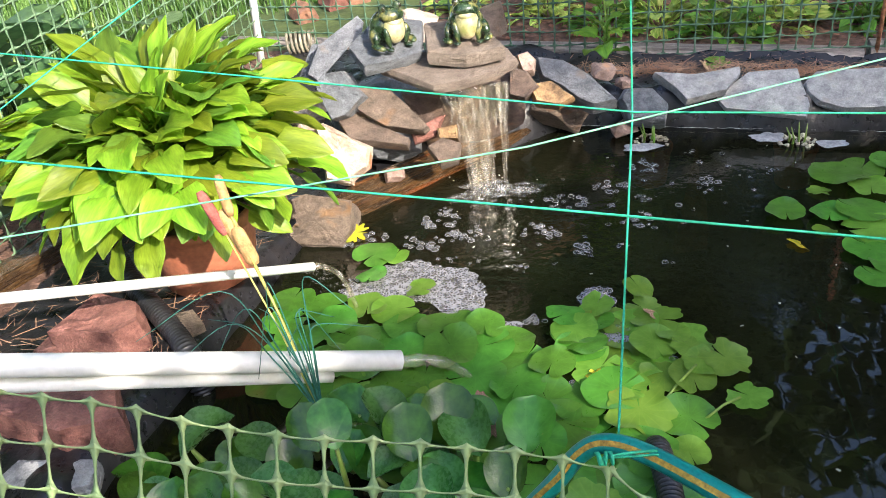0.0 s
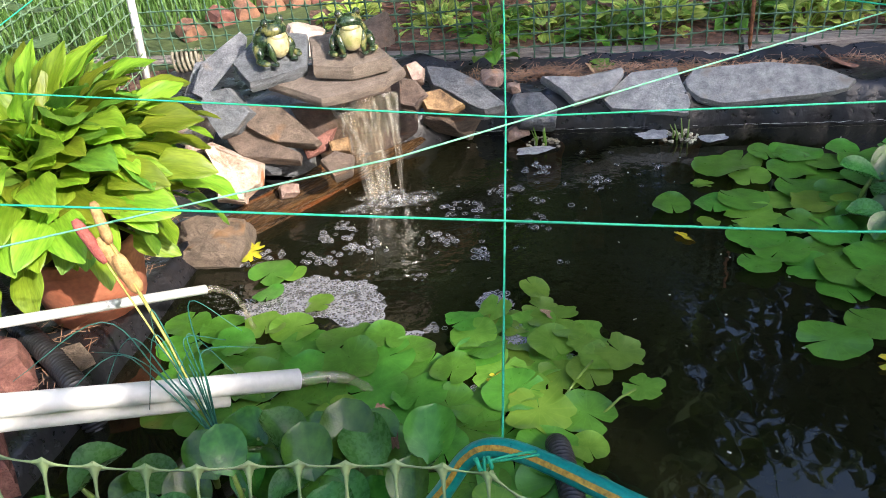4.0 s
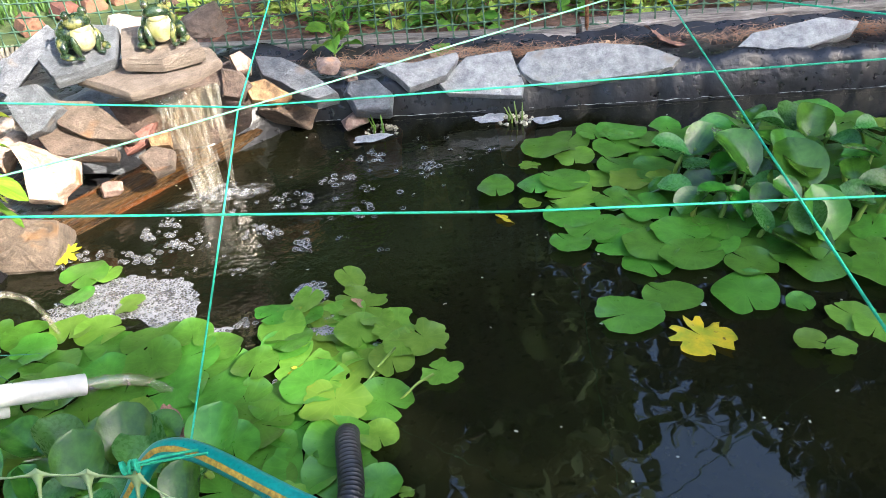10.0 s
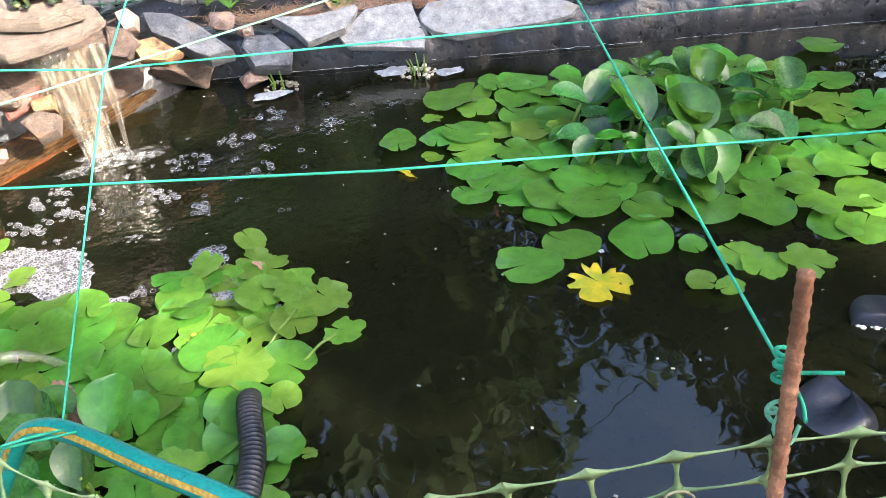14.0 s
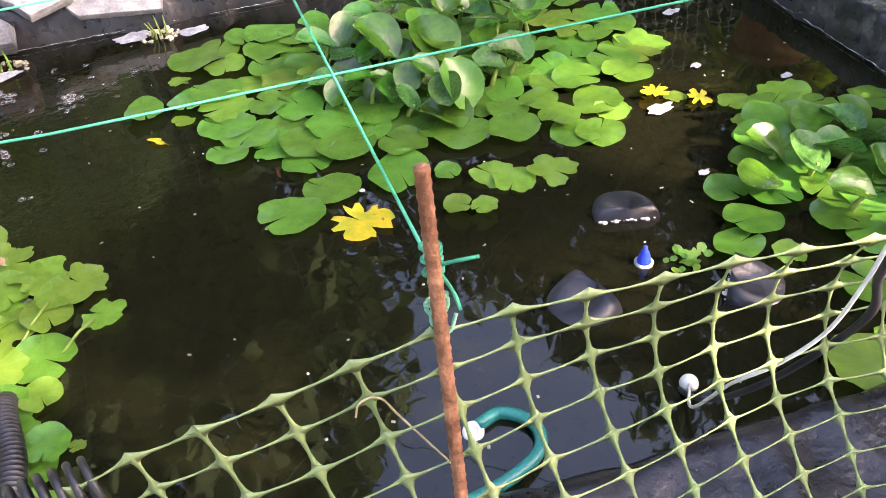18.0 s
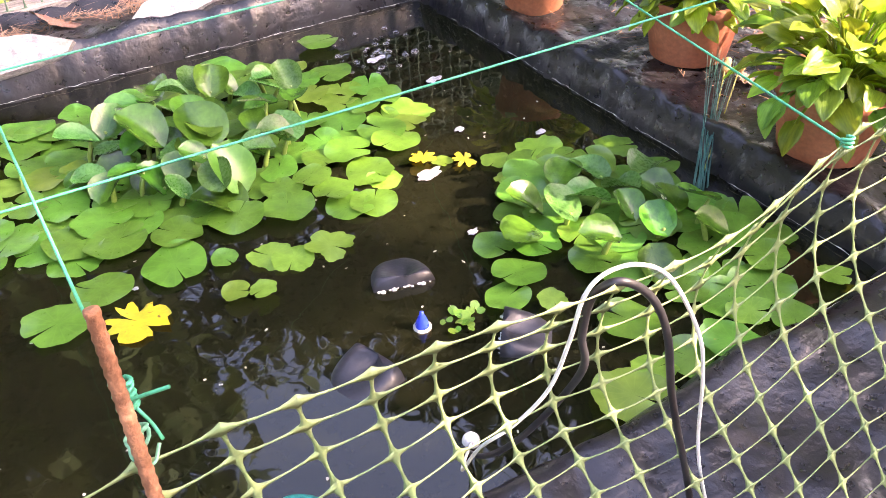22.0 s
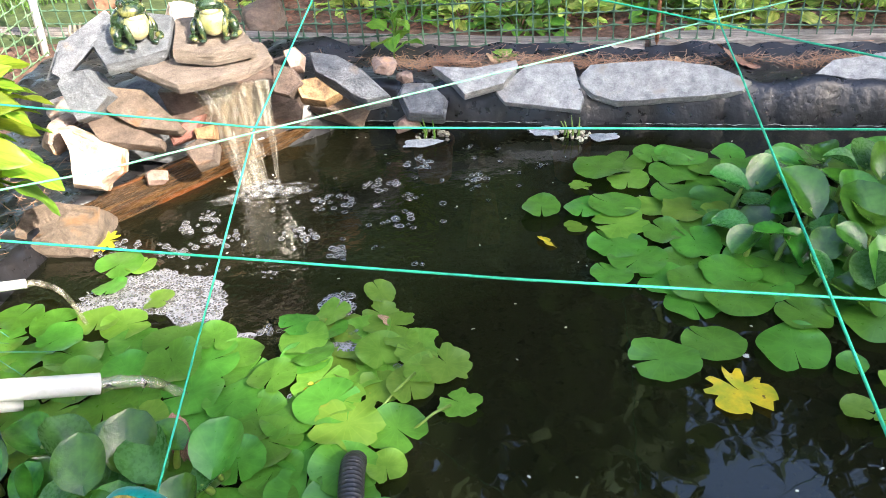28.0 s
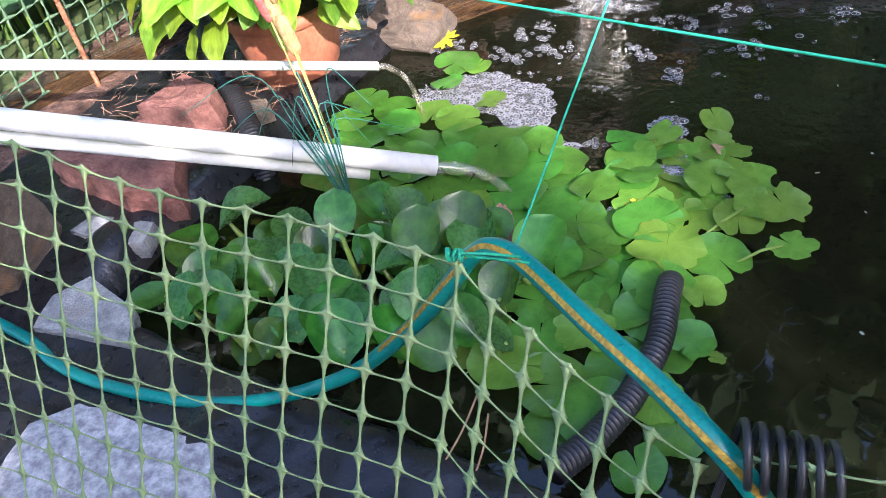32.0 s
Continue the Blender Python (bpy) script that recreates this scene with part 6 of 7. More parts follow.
def stripe(path, r, lift, half):
    vs, fs = [], []
    n = len(path)
    for i, p in enumerate(path):
        d = (path[min(i + 1, n - 1)] - path[max(i - 1, 0)]).normalized()
        s = d.cross(Vector((0, 0, 1)))
        s = s.normalized() if s.length > 0.05 else Vector((1, 0, 0))
        up = s.cross(d)
        for w in (-half, -half / 3, half / 3, half):
            a = lift + w
            vs.append(p + (up * math.cos(a) + s * math.sin(a)) * (r + 0.0006))
    for i in range(n - 1):
        for k in range(3):
            a = i * 4 + k
            fs.append((a, a + 1, a + 5, a + 4))
    return vs, fs


part("stripe", mesh_of("stripe", *stripe([p for p in HOSE_PATH if p.z > 0.28], 0.0122, 0.85, 0.27), HOSE_YELLOW), hose, None, "braided yellow stripe")

part("end_cap", mesh_of("end_cap", *lathe([(0.0, -0.010), (0.017, -0.010), (0.020, -0.004), (0.020, 0.006), (0.016, 0.010), (0.010, 0.010), (0.009, 0.006), (0.0, 0.006)], 24), WHITE_PAINT), hose, pose(1.164, 0.752, 0.0, 20, -15, 0), "white plastic end cap")

coil = []
for i in range(84):
    w = i * 0.42
    coil.append((0.548 + i * 0.0009, 0.552 - i * 0.0003 + 0.026 * math.cos(w), 0.572 + i * 0.0002 + 0.030 * math.sin(w)))
thing("black_cable", "black cable coiled round the hose and the net", "cable", (0, 0, 0), mesh_of("black_cable", *tube_data([(0.50, 0.46, 0.30), (0.52, 0.52, 0.44)] + coil + [(0.64, 0.47, 0.44), (0.66, 0.42, 0.1)], 0.0040, 8), BLACK_PLASTIC))
thing("black_cable", "black cable arching over the net into the pond", "cable", (0, 0, 0), mesh_of("black_cable", *tube_data(smooth_path([(1.61, 0.14, 0.04), (1.576, 0.152, 0.10), (1.546, 0.17, 0.244), (1.527, 0.181, 0.327), (1.486, 0.199, 0.479), (1.464, 0.211, 0.598), (1.438, 0.225, 0.665), (1.398, 0.243, 0.704), (1.384, 0.268, 0.678), (1.386, 0.278, 0.611), (1.397, 0.285, 0.527), (1.44, 0.42, 0.25), (1.52, 0.58, 0.02), (1.58, 0.75, -0.05)], 9), 0.0052, 8), BLACK_PLASTIC))
CORD = mat("white_cord", (0.62, 0.62, 0.58), (0.8, 0.8, 0.76), 20, 0.6, 0.2, 200)
thing("white_cord", "white cord arching over the net to a float", "cord", (0, 0, 0), mesh_of("white_cord", *tube_data(smooth_path([(1.63, 0.13, 0.04), (1.549, 0.169, 0.318), (1.524, 0.182, 0.502), (1.508, 0.192, 0.581), (1.459, 0.213, 0.682), (1.424, 0.234, 0.716), (1.39, 0.256, 0.715), (1.367, 0.268, 0.689), (1.358, 0.276, 0.622), (1.345, 0.291, 0.543), (1.318, 0.32, 0.48), (1.30, 0.36, 0.42), (1.37, 0.46, 0.22), (1.55, 0.605, 0.006)], 9), 0.0026, 8), CORD))
bm = bmesh.new()
bmesh.ops.create_uvsphere(bm, u_segments=20, v_segments=14, radius=0.018)
thing("float_ball", "small white float ball on the water", "float", (1.553, 0.609, 0.002), bm_mesh("float_ball", bm, CORD))

# ---- floating fountain ----
FLOAT = mat("matt_black_float", (0.007, 0.008, 0.013), (0.02, 0.021, 0.03), 14, 0.42, 0.25, 90, spots=((0.16, 0.15, 0.13), 30, 0.7, 0.8))
BLUE = mat("blue_plastic", (0.01, 0.04, 0.5), (0.02, 0.07, 0.7), 10, 0.3, 0, 60)
GRIT = mat("white_scale", (0.4, 0.4, 0.38), (0.7, 0.7, 0.66), 40, 0.9, 0.5, 150)


def float_shell():
    """A rounded, sloping shell: a straight low side and a domed back."""
    vs, fs = [], []
    nu, nv = 14, 7
    for j in range(nv + 1):
        e = j / nv * math.pi / 2
        for i in range(nu + 1):
            w = math.pi * i / nu
            c, s = math.cos(w), math.sin(w)
            vs.append((0.078 * c * math.cos(e) ** 0.4, 0.128 * abs(s) ** 0.8 * math.cos(e) ** 0.45, -0.012 + 0.046 * math.sin(e) * (1.0 - 0.62 * s)))
    n = nu + 1
    for j in range(nv):
        for i in range(nu):
            a = j * n + i
            fs.append((a, a + 1, a + n + 1, a + n))
    o = len(vs)
    front = [j * n for j in range(nv + 1)] + [j * n + nu for j in range(nv, -1, -1)]
    fs.append(tuple(front))
    return vs, fs


fountain = thing("floating_fountain", "black floating fountain with three pods and a blue nozzle", "fountain", (1.72, 0.908, 0))
shell = mesh_of("float", *float_shell(), FLOAT)
lip = mesh_of("scale_line", *join_data([hemisphere((x * 0.009, 0.0 + 0.004 * math.sin(x * 2.3), -0.003), 0.0065 + 0.0025 * math.sin(x * 1.7), 0.8, 6) for x in range(-7, 8)]), GRIT)
for (x, y) in ((1.793, 1.04), (1.575, 0.897), (1.826, 0.762)):
    d = Vector((x - 1.72, y - 0.908, 0))
    w = math.degrees(math.atan2(d.y, d.x)) - 90
    m = pose(x - 1.72, y - 0.908, 0, 0, 0, w)
    pod = part("float", shell, fountain, m)
    part("scale_line", lip, pod, None, "crust of white scale")
    part("arm", mesh_of("arm", *tube_data([(0, 0, -0.03), (d.x * 0.95, d.y * 0.95, -0.02)], 0.011, 8), BLACK_PLASTIC), fountain)
nozzle = part("nozzle", mesh_of("nozzle", *lathe([(0.016, 0.0), (0.016, 0.010), (0.013, 0.012), (0.013, 0.020), (0.010, 0.022), (0.010, 0.030), (0.006, 0.034), (0.005, 0.046), (0.001, 0.048)], 20), BLUE), fountain, None, "bright blue ringed plastic nozzle")
part("collar", mesh_of("collar", *lathe([(0.021, -0.02), (0.021, 0.004), (0.014, 0.006)], 20), GRIT), nozzle)
wl = thing("pond_weed", "small green weed leaves caught by the fountain", "weed", (1.795, 0.845, 0))
rw = random.Random(8)
for i in range(22):
    a, d = rw.uniform(0, 6.3), rw.uniform(0, 0.06)
    part("leaf", PADS["light" if i % 2 else "green"][i % 4], wl, pose(d * math.cos(a), 0.8 * d * math.sin(a), 0.004 + 0.01 * rw.random(), rw.uniform(-25, 25), rw.uniform(-25, 25), rw.uniform(0, 360)) @ Matrix.Scale(rw.uniform(0.007, 0.014), 4))

# ---- small pots standing in the water ----
GRAVEL = mat("river_gravel", (0.20, 0.18, 0.12), (0.46, 0.42, 0.32), 30, 0.6, 0.4, 90, vary=0.4)
for i, (x, y, r) in enumerate(((0.745, 2.815, 0.075), (1.225, 2.722, 0.072))):
    p = build_pot((x, y, -0.161), r, r * 0.8, 0.155, "terracotta pot of gravel sunk in the pond with green shoots", 0.02, 0.02, group="sunken pots")
    rg = random.Random(12 + i)
    stone = rock_mesh("pebble", (0.022, 0.018, 0.014), 90 + i, GRAVEL, 0, 0.1, 7, 0.1, 0)
    for k in range(34):
        a, d = rg.uniform(0, 6.3), r * 0.85 * rg.random() ** 0.5
        part("pebble", stone, p, pose(d * math.cos(a), d * math.sin(a), 0.156 + 0.008 * rg.random(), rg.uniform(0, 360), rg.uniform(0, 90), rg.uniform(0, 360)))
    for k in range(4):
        a = rg.uniform(0, 6.3)
        x0, y0 = 0.03 * math.cos(a), 0.02 * math.sin(a)
        part("shoot", mesh_of("shoot", *tube_data([(x0, y0, 0.14), (x0 + 0.005, y0, 0.18), (x0 + 0.012 * math.cos(a), y0, 0.215 + 0.01 * k)], [0.004, 0.0038, 0.0015], 6), PAD_LIGHT if i == 0 else STALK), p)
RAFT = mat("pale_foam_raft", (0.20, 0.21, 0.23), (0.45, 0.45, 0.46), 40, 0.5, 0.6, 160, harsh=0.7, grain=0.7)
foam2 = []
for x, y, rx, ry, s in ((1.14, 2.77, 0.06, 0.035, 3), (1.325, 2.675, 0.06, 0.028, 8), (0.70, 2.765, 0.075, 0.03, 5), (2.185, 1.339, 0.042, 0.022, 2), (2.43, 1.45, 0.02, 0.012, 6), (2.62, 1.75, 0.03, 0.02, 4), (2.60, 2.02, 0.035, 0.02, 9), (1.35, 1.515, 0.008, 0.006, 3), (2.06, 1.06, 0.016, 0.01, 2), (2.58, 1.25, 0.02, 0.012, 1)):
    foam2.append(blob_sheet(x, y, rx, ry, s, 0.006, 30, 0.6))
tagged(new("foam", mesh_of("foam", *join_data(foam2), RAFT)), "pale foam rafts floating by the pots and pads", "foam", kind="stuff")

# ---- decorative cattails ----
TEAL = mat("teal_plastic_grass", (0.012, 0.085, 0.07), (0.035, 0.17, 0.13), 20, 0.5, 0, 100)
CAT_TAN = mat("tan_cattail", (0.30, 0.17, 0.06), (0.48, 0.30, 0.12), 40, 0.9, 0.6, 220)
CAT_RED = mat("red_brown_cattail", (0.25, 0.06, 0.05), (0.40, 0.12, 0.09), 40, 0.9, 0.6, 220)
YSTEM = mat("yellow_green_stem", (0.32, 0.30, 0.06), (0.48, 0.44, 0.12), 30, 0.6, 0, 60)


def build_cattail(base, heads, leaves, seed, label):
    base = Vector(base)
    plant = thing("artificial_cattail", label, "cattail", base, group="decorative cattails")
    for a, b, r, m, nm in heads:
        a, b = Vector(a) - base, Vector(b) - base
        part("stem", mesh_of("stem", *tube_data([(0.004 * r, 0, 0), a * 0.5 + Vector((0.006, 0, 0)), a, b], 0.0022, 5), YSTEM), plant)
        d = (b - a)
        n = 9
        part("head", mesh_of("head", *tube_data([a + d * (i / n) for i in range(n + 1)], [r * (0.55 if i in (0, n) else (0.92 if i in (1, n - 1) else 1)) for i in range(n + 1)], 12), m), plant, None, nm)
    for pts in leaves:
        p = [Vector(q) - base for q in pts]
        sp = smooth_path(p, 6)
        n = len(sp)
        part("leaf", mesh_of("leaf", *tube_data(sp, [0.0021 * (1 - 0.7 * i / n) for i in range(n)], 5), TEAL), plant)
    return plant


rl = random.Random(17)
B0 = Vector((-0.238, 1.405, 0.08))
blades = []
for i in range(14):
    lean = rl.uniform(-1.0, 0.25) if i % 5 else rl.uniform(0.1, 0.5)
    ln = rl.uniform(0.16, 0.30)
    up = rl.uniform(0.20, 0.36)
    tip = B0 + Vector((lean * ln * 1.3, 0.10 * rl.uniform(-0.6, 1), up * rl.uniform(0.2, 1.0)))
    mid = B0 + Vector((lean * ln * 0.5 - 0.02, 0.03 * rl.uniform(-1, 1), up))
    blades.append((B0, B0.lerp(mid, 0.5) + Vector((0, 0, 0.03)), mid, tip))
build_cattail(B0, [((-0.352, 1.555, 0.385), (-0.386, 1.582, 0.465), 0.0155, CAT_TAN, "tan fuzzy head"), ((-0.366, 1.57, 0.40), (-0.412, 1.60, 0.50), 0.015, CAT_TAN, "tan fuzzy head"), ((-0.388, 1.585, 0.49), (-0.405, 1.612, 0.575), 0.011, CAT_TAN, "tan fuzzy head"), ((-0.407, 1.58, 0.45), (-0.448, 1.602, 0.545), 0.012, CAT_RED, "reddish-brown fuzzy head")], blades, 1, "artificial cattails with teal leaves leaning over the pipes")
B1 = Vector((2.60, 0.728, 0.015))
b2 = []
for i in range(14):
    t = Vector((3.04 + rl.uniform(-0.07, 0.07), 0.92 + rl.uniform(-0.05, 0.05), 0.175 + rl.uniform(-0.02, 0.04)))
    b2.append((B1 + Vector((rl.uniform(-0.02, 0.03), rl.uniform(-0.02, 0.02), 0)), B1.lerp(t, 0.5) + Vector((rl.uniform(-0.02, 0.02), rl.uniform(-0.015, 0.015), 0.025)), t))
build_cattail(B1, [((2.98, 0.885, 0.17), (3.09, 0.93, 0.16), 0.012, CAT_TAN, "tan fuzzy head"), ((3.02, 0.86, 0.17), (3.14, 0.89, 0.155), 0.013, CAT_TAN, "tan fuzzy head")], b2, 2, "fallen artificial cattails lying from the bank into the water")

# ---- stones and timber on the left bank ----
GL = "stones on the near bank"
build_stone("red_stone", (-0.816, 1.74, 0.111), (7, -6, -1), [(0.04, -0.07), (0.10, -0.04), (0.07, 0.04), (-0.06, 0.10), (-0.15, -0.03)], 0.1, 60, RED_STONE, "reddish sandstone block beside the corrugated hose", "stone", GL, 0.03)
build_stone("red_stone", (-0.874, 1.75, 0.045), (0, 0, 0), [(0.10, -0.05), (0.13, -0.02), (0.09, 0.04), (-0.15, 0.05), (-0.17, -0.02)], 0.05, 61, RED_STONE, "flat reddish stone under the sandstone block", "stone", GL, 0.03)
build_stone("red_stone", (-0.86, 1.46, 0.0902), (3, 0, 0), [(0.08, -0.12), (0.20, -0.08), (0.11, 0.11), (-0.16, 0.12), (-0.22, 0.0)], 0.12, 62, RED_STONE, "large reddish sandstone slab under the pipes", "stone", GL, 0.03)
build_stone("tan_brick", (-0.636, 1.78, 0.0611), (11, 5, 1), [(0.01, -0.05), (0.04, -0.01), (0.00, 0.04), (-0.05, 0.02)], 0.08, 63, BROWN_STONE, "tan broken brick at the water's edge", "stone", GL, 0.04)
build_stone("grey_stone", (-0.797, 1.28, 0.0551), (3, 0, 0), [(0.02, -0.05), (0.10, -0.03), (0.09, 0.04), (-0.09, 0.05), (-0.12, -0.01)], 0.05, 64, PALE_STONE, "pale grey stone under the net fence", "stone", GL, 0.03)
build_stone("grey_stone", (-0.685, 1.03, 0.06), (3, 0, 0), [(-0.12, -0.06), (0.125, -0.07), (0.085, 0.02), (-0.07, 0.095), (-0.13, 0.03)], 0.05, 65, PALE_STONE, "flat pale grey stone beside the liner", "stone", GL, 0.03)
build_rock("brown_boulder", (-1.04, 1.14, 0.13), (0.30, 0.34, 0.30), (0, 0, 10), 106, BROWN_STONE, "brown boulder behind the net fence", "stone", 0.0, GL, 0.06, 12)
build_stone("granite_paver", (-0.42, 0.655, 0.062), (0, 0, 0), [(-0.19, -0.15), (0.19, -0.15), (0.20, 0.02), (0.158, 0.107), (-0.151, 0.153), (-0.222, 0.092)], 0.055, 109, GRANITE, "speckled grey granite paver on the liner", "stone", GL, 0.02)
tb = thing("edging_timber", "weathered orange-brown timber lying along the side fence", "timber", (-1.22, 2.18, 0.06), board_mesh("edging_timber", 1.1, 0.10, 0.10, BEAM, 8), "edging timbers")
tb.rotation_euler = (0, 0, radians(58))

# ---- far bank: timbers, planted bed, grass ----
def build_timber(a, b, w, h, seed, label):
    a, b = Vector(a), Vector(b)
    ob = thing("edging_timber", label, "timber", (a + b) / 2, board_mesh("edging_timber", (b - a).length, w, h, TIMBER, seed, 0.0, 0.02), "edging timbers")
    ob.rotation_euler = (0, 0, math.atan2(b.y - a.y, b.x - a.x))


build_timber((-1.33, 4.16, 0.115), (1.61, 3.17, 0.115), 0.10, 0.065, 3, "weathered grey landscape timber behind the net")
build_timber((1.64, 3.20, 0.135), (4.58, 2.47, 0.135), 0.10, 0.062, 5, "weathered grey landscape timber behind the net")

for i in range(11):
    f = i / 10
    x, y = -0.76 + 1.25 * f, 4.38 + 0.74 * f ** 0.6
    ob = thing("edging_stone", "rounded terracotta edging stone beside the lawn", "edging stone", (x, y, ground_height(x, y) + 0.03), None, "terracotta edging stones")
    vs, fs = lathe([(0.0, 0.0), (0.058, 0.0), (0.062, 0.006), (0.062, 0.13), (0.058, 0.14), (0.0, 0.14)], 8)
    part("block", mesh_of("block", vs, fs, EDGE_STONE, smooth=False), ob, pose(0, 0, 0, 97, 0, 28 + 5 * math.sin(i * 2.1)))

GH = "hostas in the far bed"
rb = random.Random(77)
for i, (x, y, s) in enumerate(((1.20, 3.60, 0.5), (2.02, 3.42, 0.5), (2.84, 3.22, 0.52), (3.3, 3.12, 0.5), (0.74, 3.82, 0.44), (0.98, 3.82, 0.56), (0.50, 4.10, 0.46), (1.42, 3.70, 0.62), (1.82, 3.62, 0.55), (2.22, 3.53, 0.6), (2.62, 3.46, 0.6), (3.05, 3.36, 0.62), (3.5, 3.25, 0.62), (0.10, 4.30, 0.42), (1.1, 4.45, 0.7), (1.7, 4.3, 0.75), (2.3, 4.2, 0.75), (2.9, 4.1, 0.75), (3.6, 4.0, 0.8), (0.55, 4.75, 0.6))):
    build_hosta((x, y, ground_height(x, y) - 0.05), 84, s * 1.18, HOSTA_EDGED if i % 4 else HOSTA_DEEP, "bed%d_%d" % (i % 4 == 0, int(s * 10)), 200 + i, "clump of pale-edged hosta in the mulch bed", 0.9, GH)

GP = "potted hostas on the bank"
for i, (x, y, tr, n) in enumerate(((3.13, 1.09, 0.155, 80), (2.86, 0.52, 0.155, 110), (3.15, 1.74, 0.135, 60))):
    z = liner_height(*UV(x, y))
    build_pot((x, y, z - 0.005), tr, tr * 0.78, 0.20, "terracotta pot with a hosta on the black liner", group="terracotta pots")
    build_hosta((x, y, z + 0.175), n + 70, (0.66, 0.74, 0.5)[i], HOSTA, "pot%d" % (i % 2), 300 + i, "potted green hosta standing on the liner", 1.0, GP)

# young climbing plant by the far fence
vine = thing("young_vine", "leafy green vine climbing the far net", "vine", (0.64, 3.30, 0.10))
part("stem", mesh_of("stem", *tube_data([(0, 0, 0), (0.02, 0.01, 0.2), (-0.01, 0.03, 0.42), (0.02, 0.05, 0.62)], 0.004, 6), STALK), vine)
small_leaf = hosta_leaf_mesh("leaf", 5, 40, -30, 0.14, 0.09, 0.075, HOSTA_DEEP, 0.35)
for i in range(46):
    f = rb.random() ** 0.8
    part("leaf", small_leaf, vine, pose(0.02 * math.sin(9 * f), 0.04 * f, 0.04 + 0.56 * f, rb.uniform(-30, 30), rb.uniform(-40, 20), rb.uniform(0, 360)) @ Matrix.Scale(rb.uniform(0.6, 1.1), 4))
weed = thing("weed", "small bright green weed in the far bank", "weed", (1.06, 3.17, 0.12))
for i in range(9):
    part("leaf", small_leaf, weed, pose(0, 0, 0, 0, rb.uniform(-30, 0), i * 40) @ Matrix.Scale(0.45, 4))

# broad-leaved plant behind the side fence
sq = thing("squash_plant", "broad pale green leaves behind the side net", "squash plant", (-1.55, 2.6, 0.05))
big = pad_mesh("leaf", 77, SQUASH, 0.06, 0.4)
for i in range(58):
    x, y = rb.uniform(-0.75, 0.25), rb.uniform(-0.9, 1.0)
    h = rb.uniform(0.12, 0.62)
    if x > 0.1 - (y + 0.6) * -0.28:
        x -= 0.35
    part("stalk", mesh_of("stalk", *tube_data([(x * 0.9, y, -0.02), (x, y, h)], 0.006, 5), STALK), sq)
    part("leaf", big, sq, pose(x, y, h, rb.uniform(-35, 35), rb.uniform(-35, 35), rb.uniform(0, 360)) @ Matrix.Scale(rb.uniform(0.11, 0.19), 4))


def blades_data(region, count, seed, height, width=0.006):
    rnd = random.Random(seed)
    vs, fs = [], []
    for _ in range(count):
        x, y = region(rnd)
        z = ground_height(x, y) - 0.01
        w = rnd.uniform(0, 6.3)
        h = rnd.uniform(*height)
        lean = rnd.uniform(0.1, 0.7) * h
        c, s = math.cos(w), math.sin(w)
        o = len(vs)
        vs += [(x - s * width, y + c * width, z), (x + s * width, y - c * width, z), (x + c * lean * 0.4 + s * width * 0.7, y + s * lean * 0.4 - c * width * 0.7, z + h * 0.6), (x + c * lean * 0.4 - s * width * 0.7, y + s * lean * 0.4 + c * width * 0.7, z + h * 0.6), (x + c * lean, y + s * lean, z + h)]
        fs += [(o, o + 1, o + 2, o + 3), (o + 3, o + 2, o + 4)]
    return vs, fs


def lawn(rnd):
    while True:
        x, y = rnd.uniform(-4.2, 1.2), rnd.uniform(3.7, 7.5)
        if y > 4.55 + 0.42 * (x + 0.7) and x < 1.2 and not (x > -1.0 and y < 4.3):
            return x, y


def side_lawn(rnd):
    return rnd.uniform(-3.6, -1.75), rnd.uniform(0.6, 4.0)


tagged(new("grass", mesh_of("grass", *join_data([blades_data(lawn, 15000, 5, (0.06, 0.2)), blades_data(side_lawn, 3500, 6, (0.05, 0.16))]), BLADE)), "long green lawn grass beyond the net fence", "grass", kind="stuff")

MULCH = mat("red_bark_chip", (0.12, 0.05, 0.03), (0.30, 0.14, 0.09), 12, 0.95, 0.3, 60)
NEEDLE = mat("dry_pine_needle", (0.28, 0.15, 0.09), (0.46, 0.29, 0.19), 8, 0.9, 0, 40)


def chips(region, count, seed, ln, wd, up):
    rnd = random.Random(seed)
    vs, fs = [], []
    for _ in range(count):
        p, base = region(rnd)
        a = rnd.uniform(0, 6.3)
        l, w = rnd.uniform(*ln), rnd.uniform(*wd)
        d, s = Vector((math.cos(a), math.sin(a), rnd.uniform(-0.25, 0.25))), Vector((-math.sin(a), math.cos(a), rnd.uniform(-0.3, 0.3)))
        c = Vector((p[0], p[1], base + rnd.uniform(*up)))
        h = Vector((0, 0, w * 0.5))
        o = len(vs)
        vs += [c - d * l - s * w, c + d * l - s * w * 0.8, c + d * l * 0.9 + s * w, c - d * l * 0.9 + s * w * 0.8, c + h]
        fs += [(o, o + 1, o + 4), (o + 1, o + 2, o + 4), (o + 2, o + 3, o + 4), (o + 3, o, o + 4)]
    return vs, fs


def bed_region(rnd):
    u, v = rnd.uniform(-0.9, 4.3), rnd.uniform(3.72, 5.3)
    p = PF(u, v)
    return (p.x, p.y), ground_height(p.x, p.y)


def strip_region(rnd):
    u = rnd.choice((rnd.gauss(0.55, 0.25), rnd.gauss(1.6, 0.22), rnd.uniform(-0.2, 2.6), rnd.gauss(0.0, 0.2)))
    v = 3.27 + abs(rnd.gauss(0, 0.05))
    p = PF(u, v)
    return (p.x, p.y), liner_height(u, v)


def near_region(rnd):
    u, v = rnd.uniform(-1.6, -1.05), rnd.uniform(1.3, 2.6)
    p = PF(u, v)
    return (p.x, p.y), liner_height(u, v)


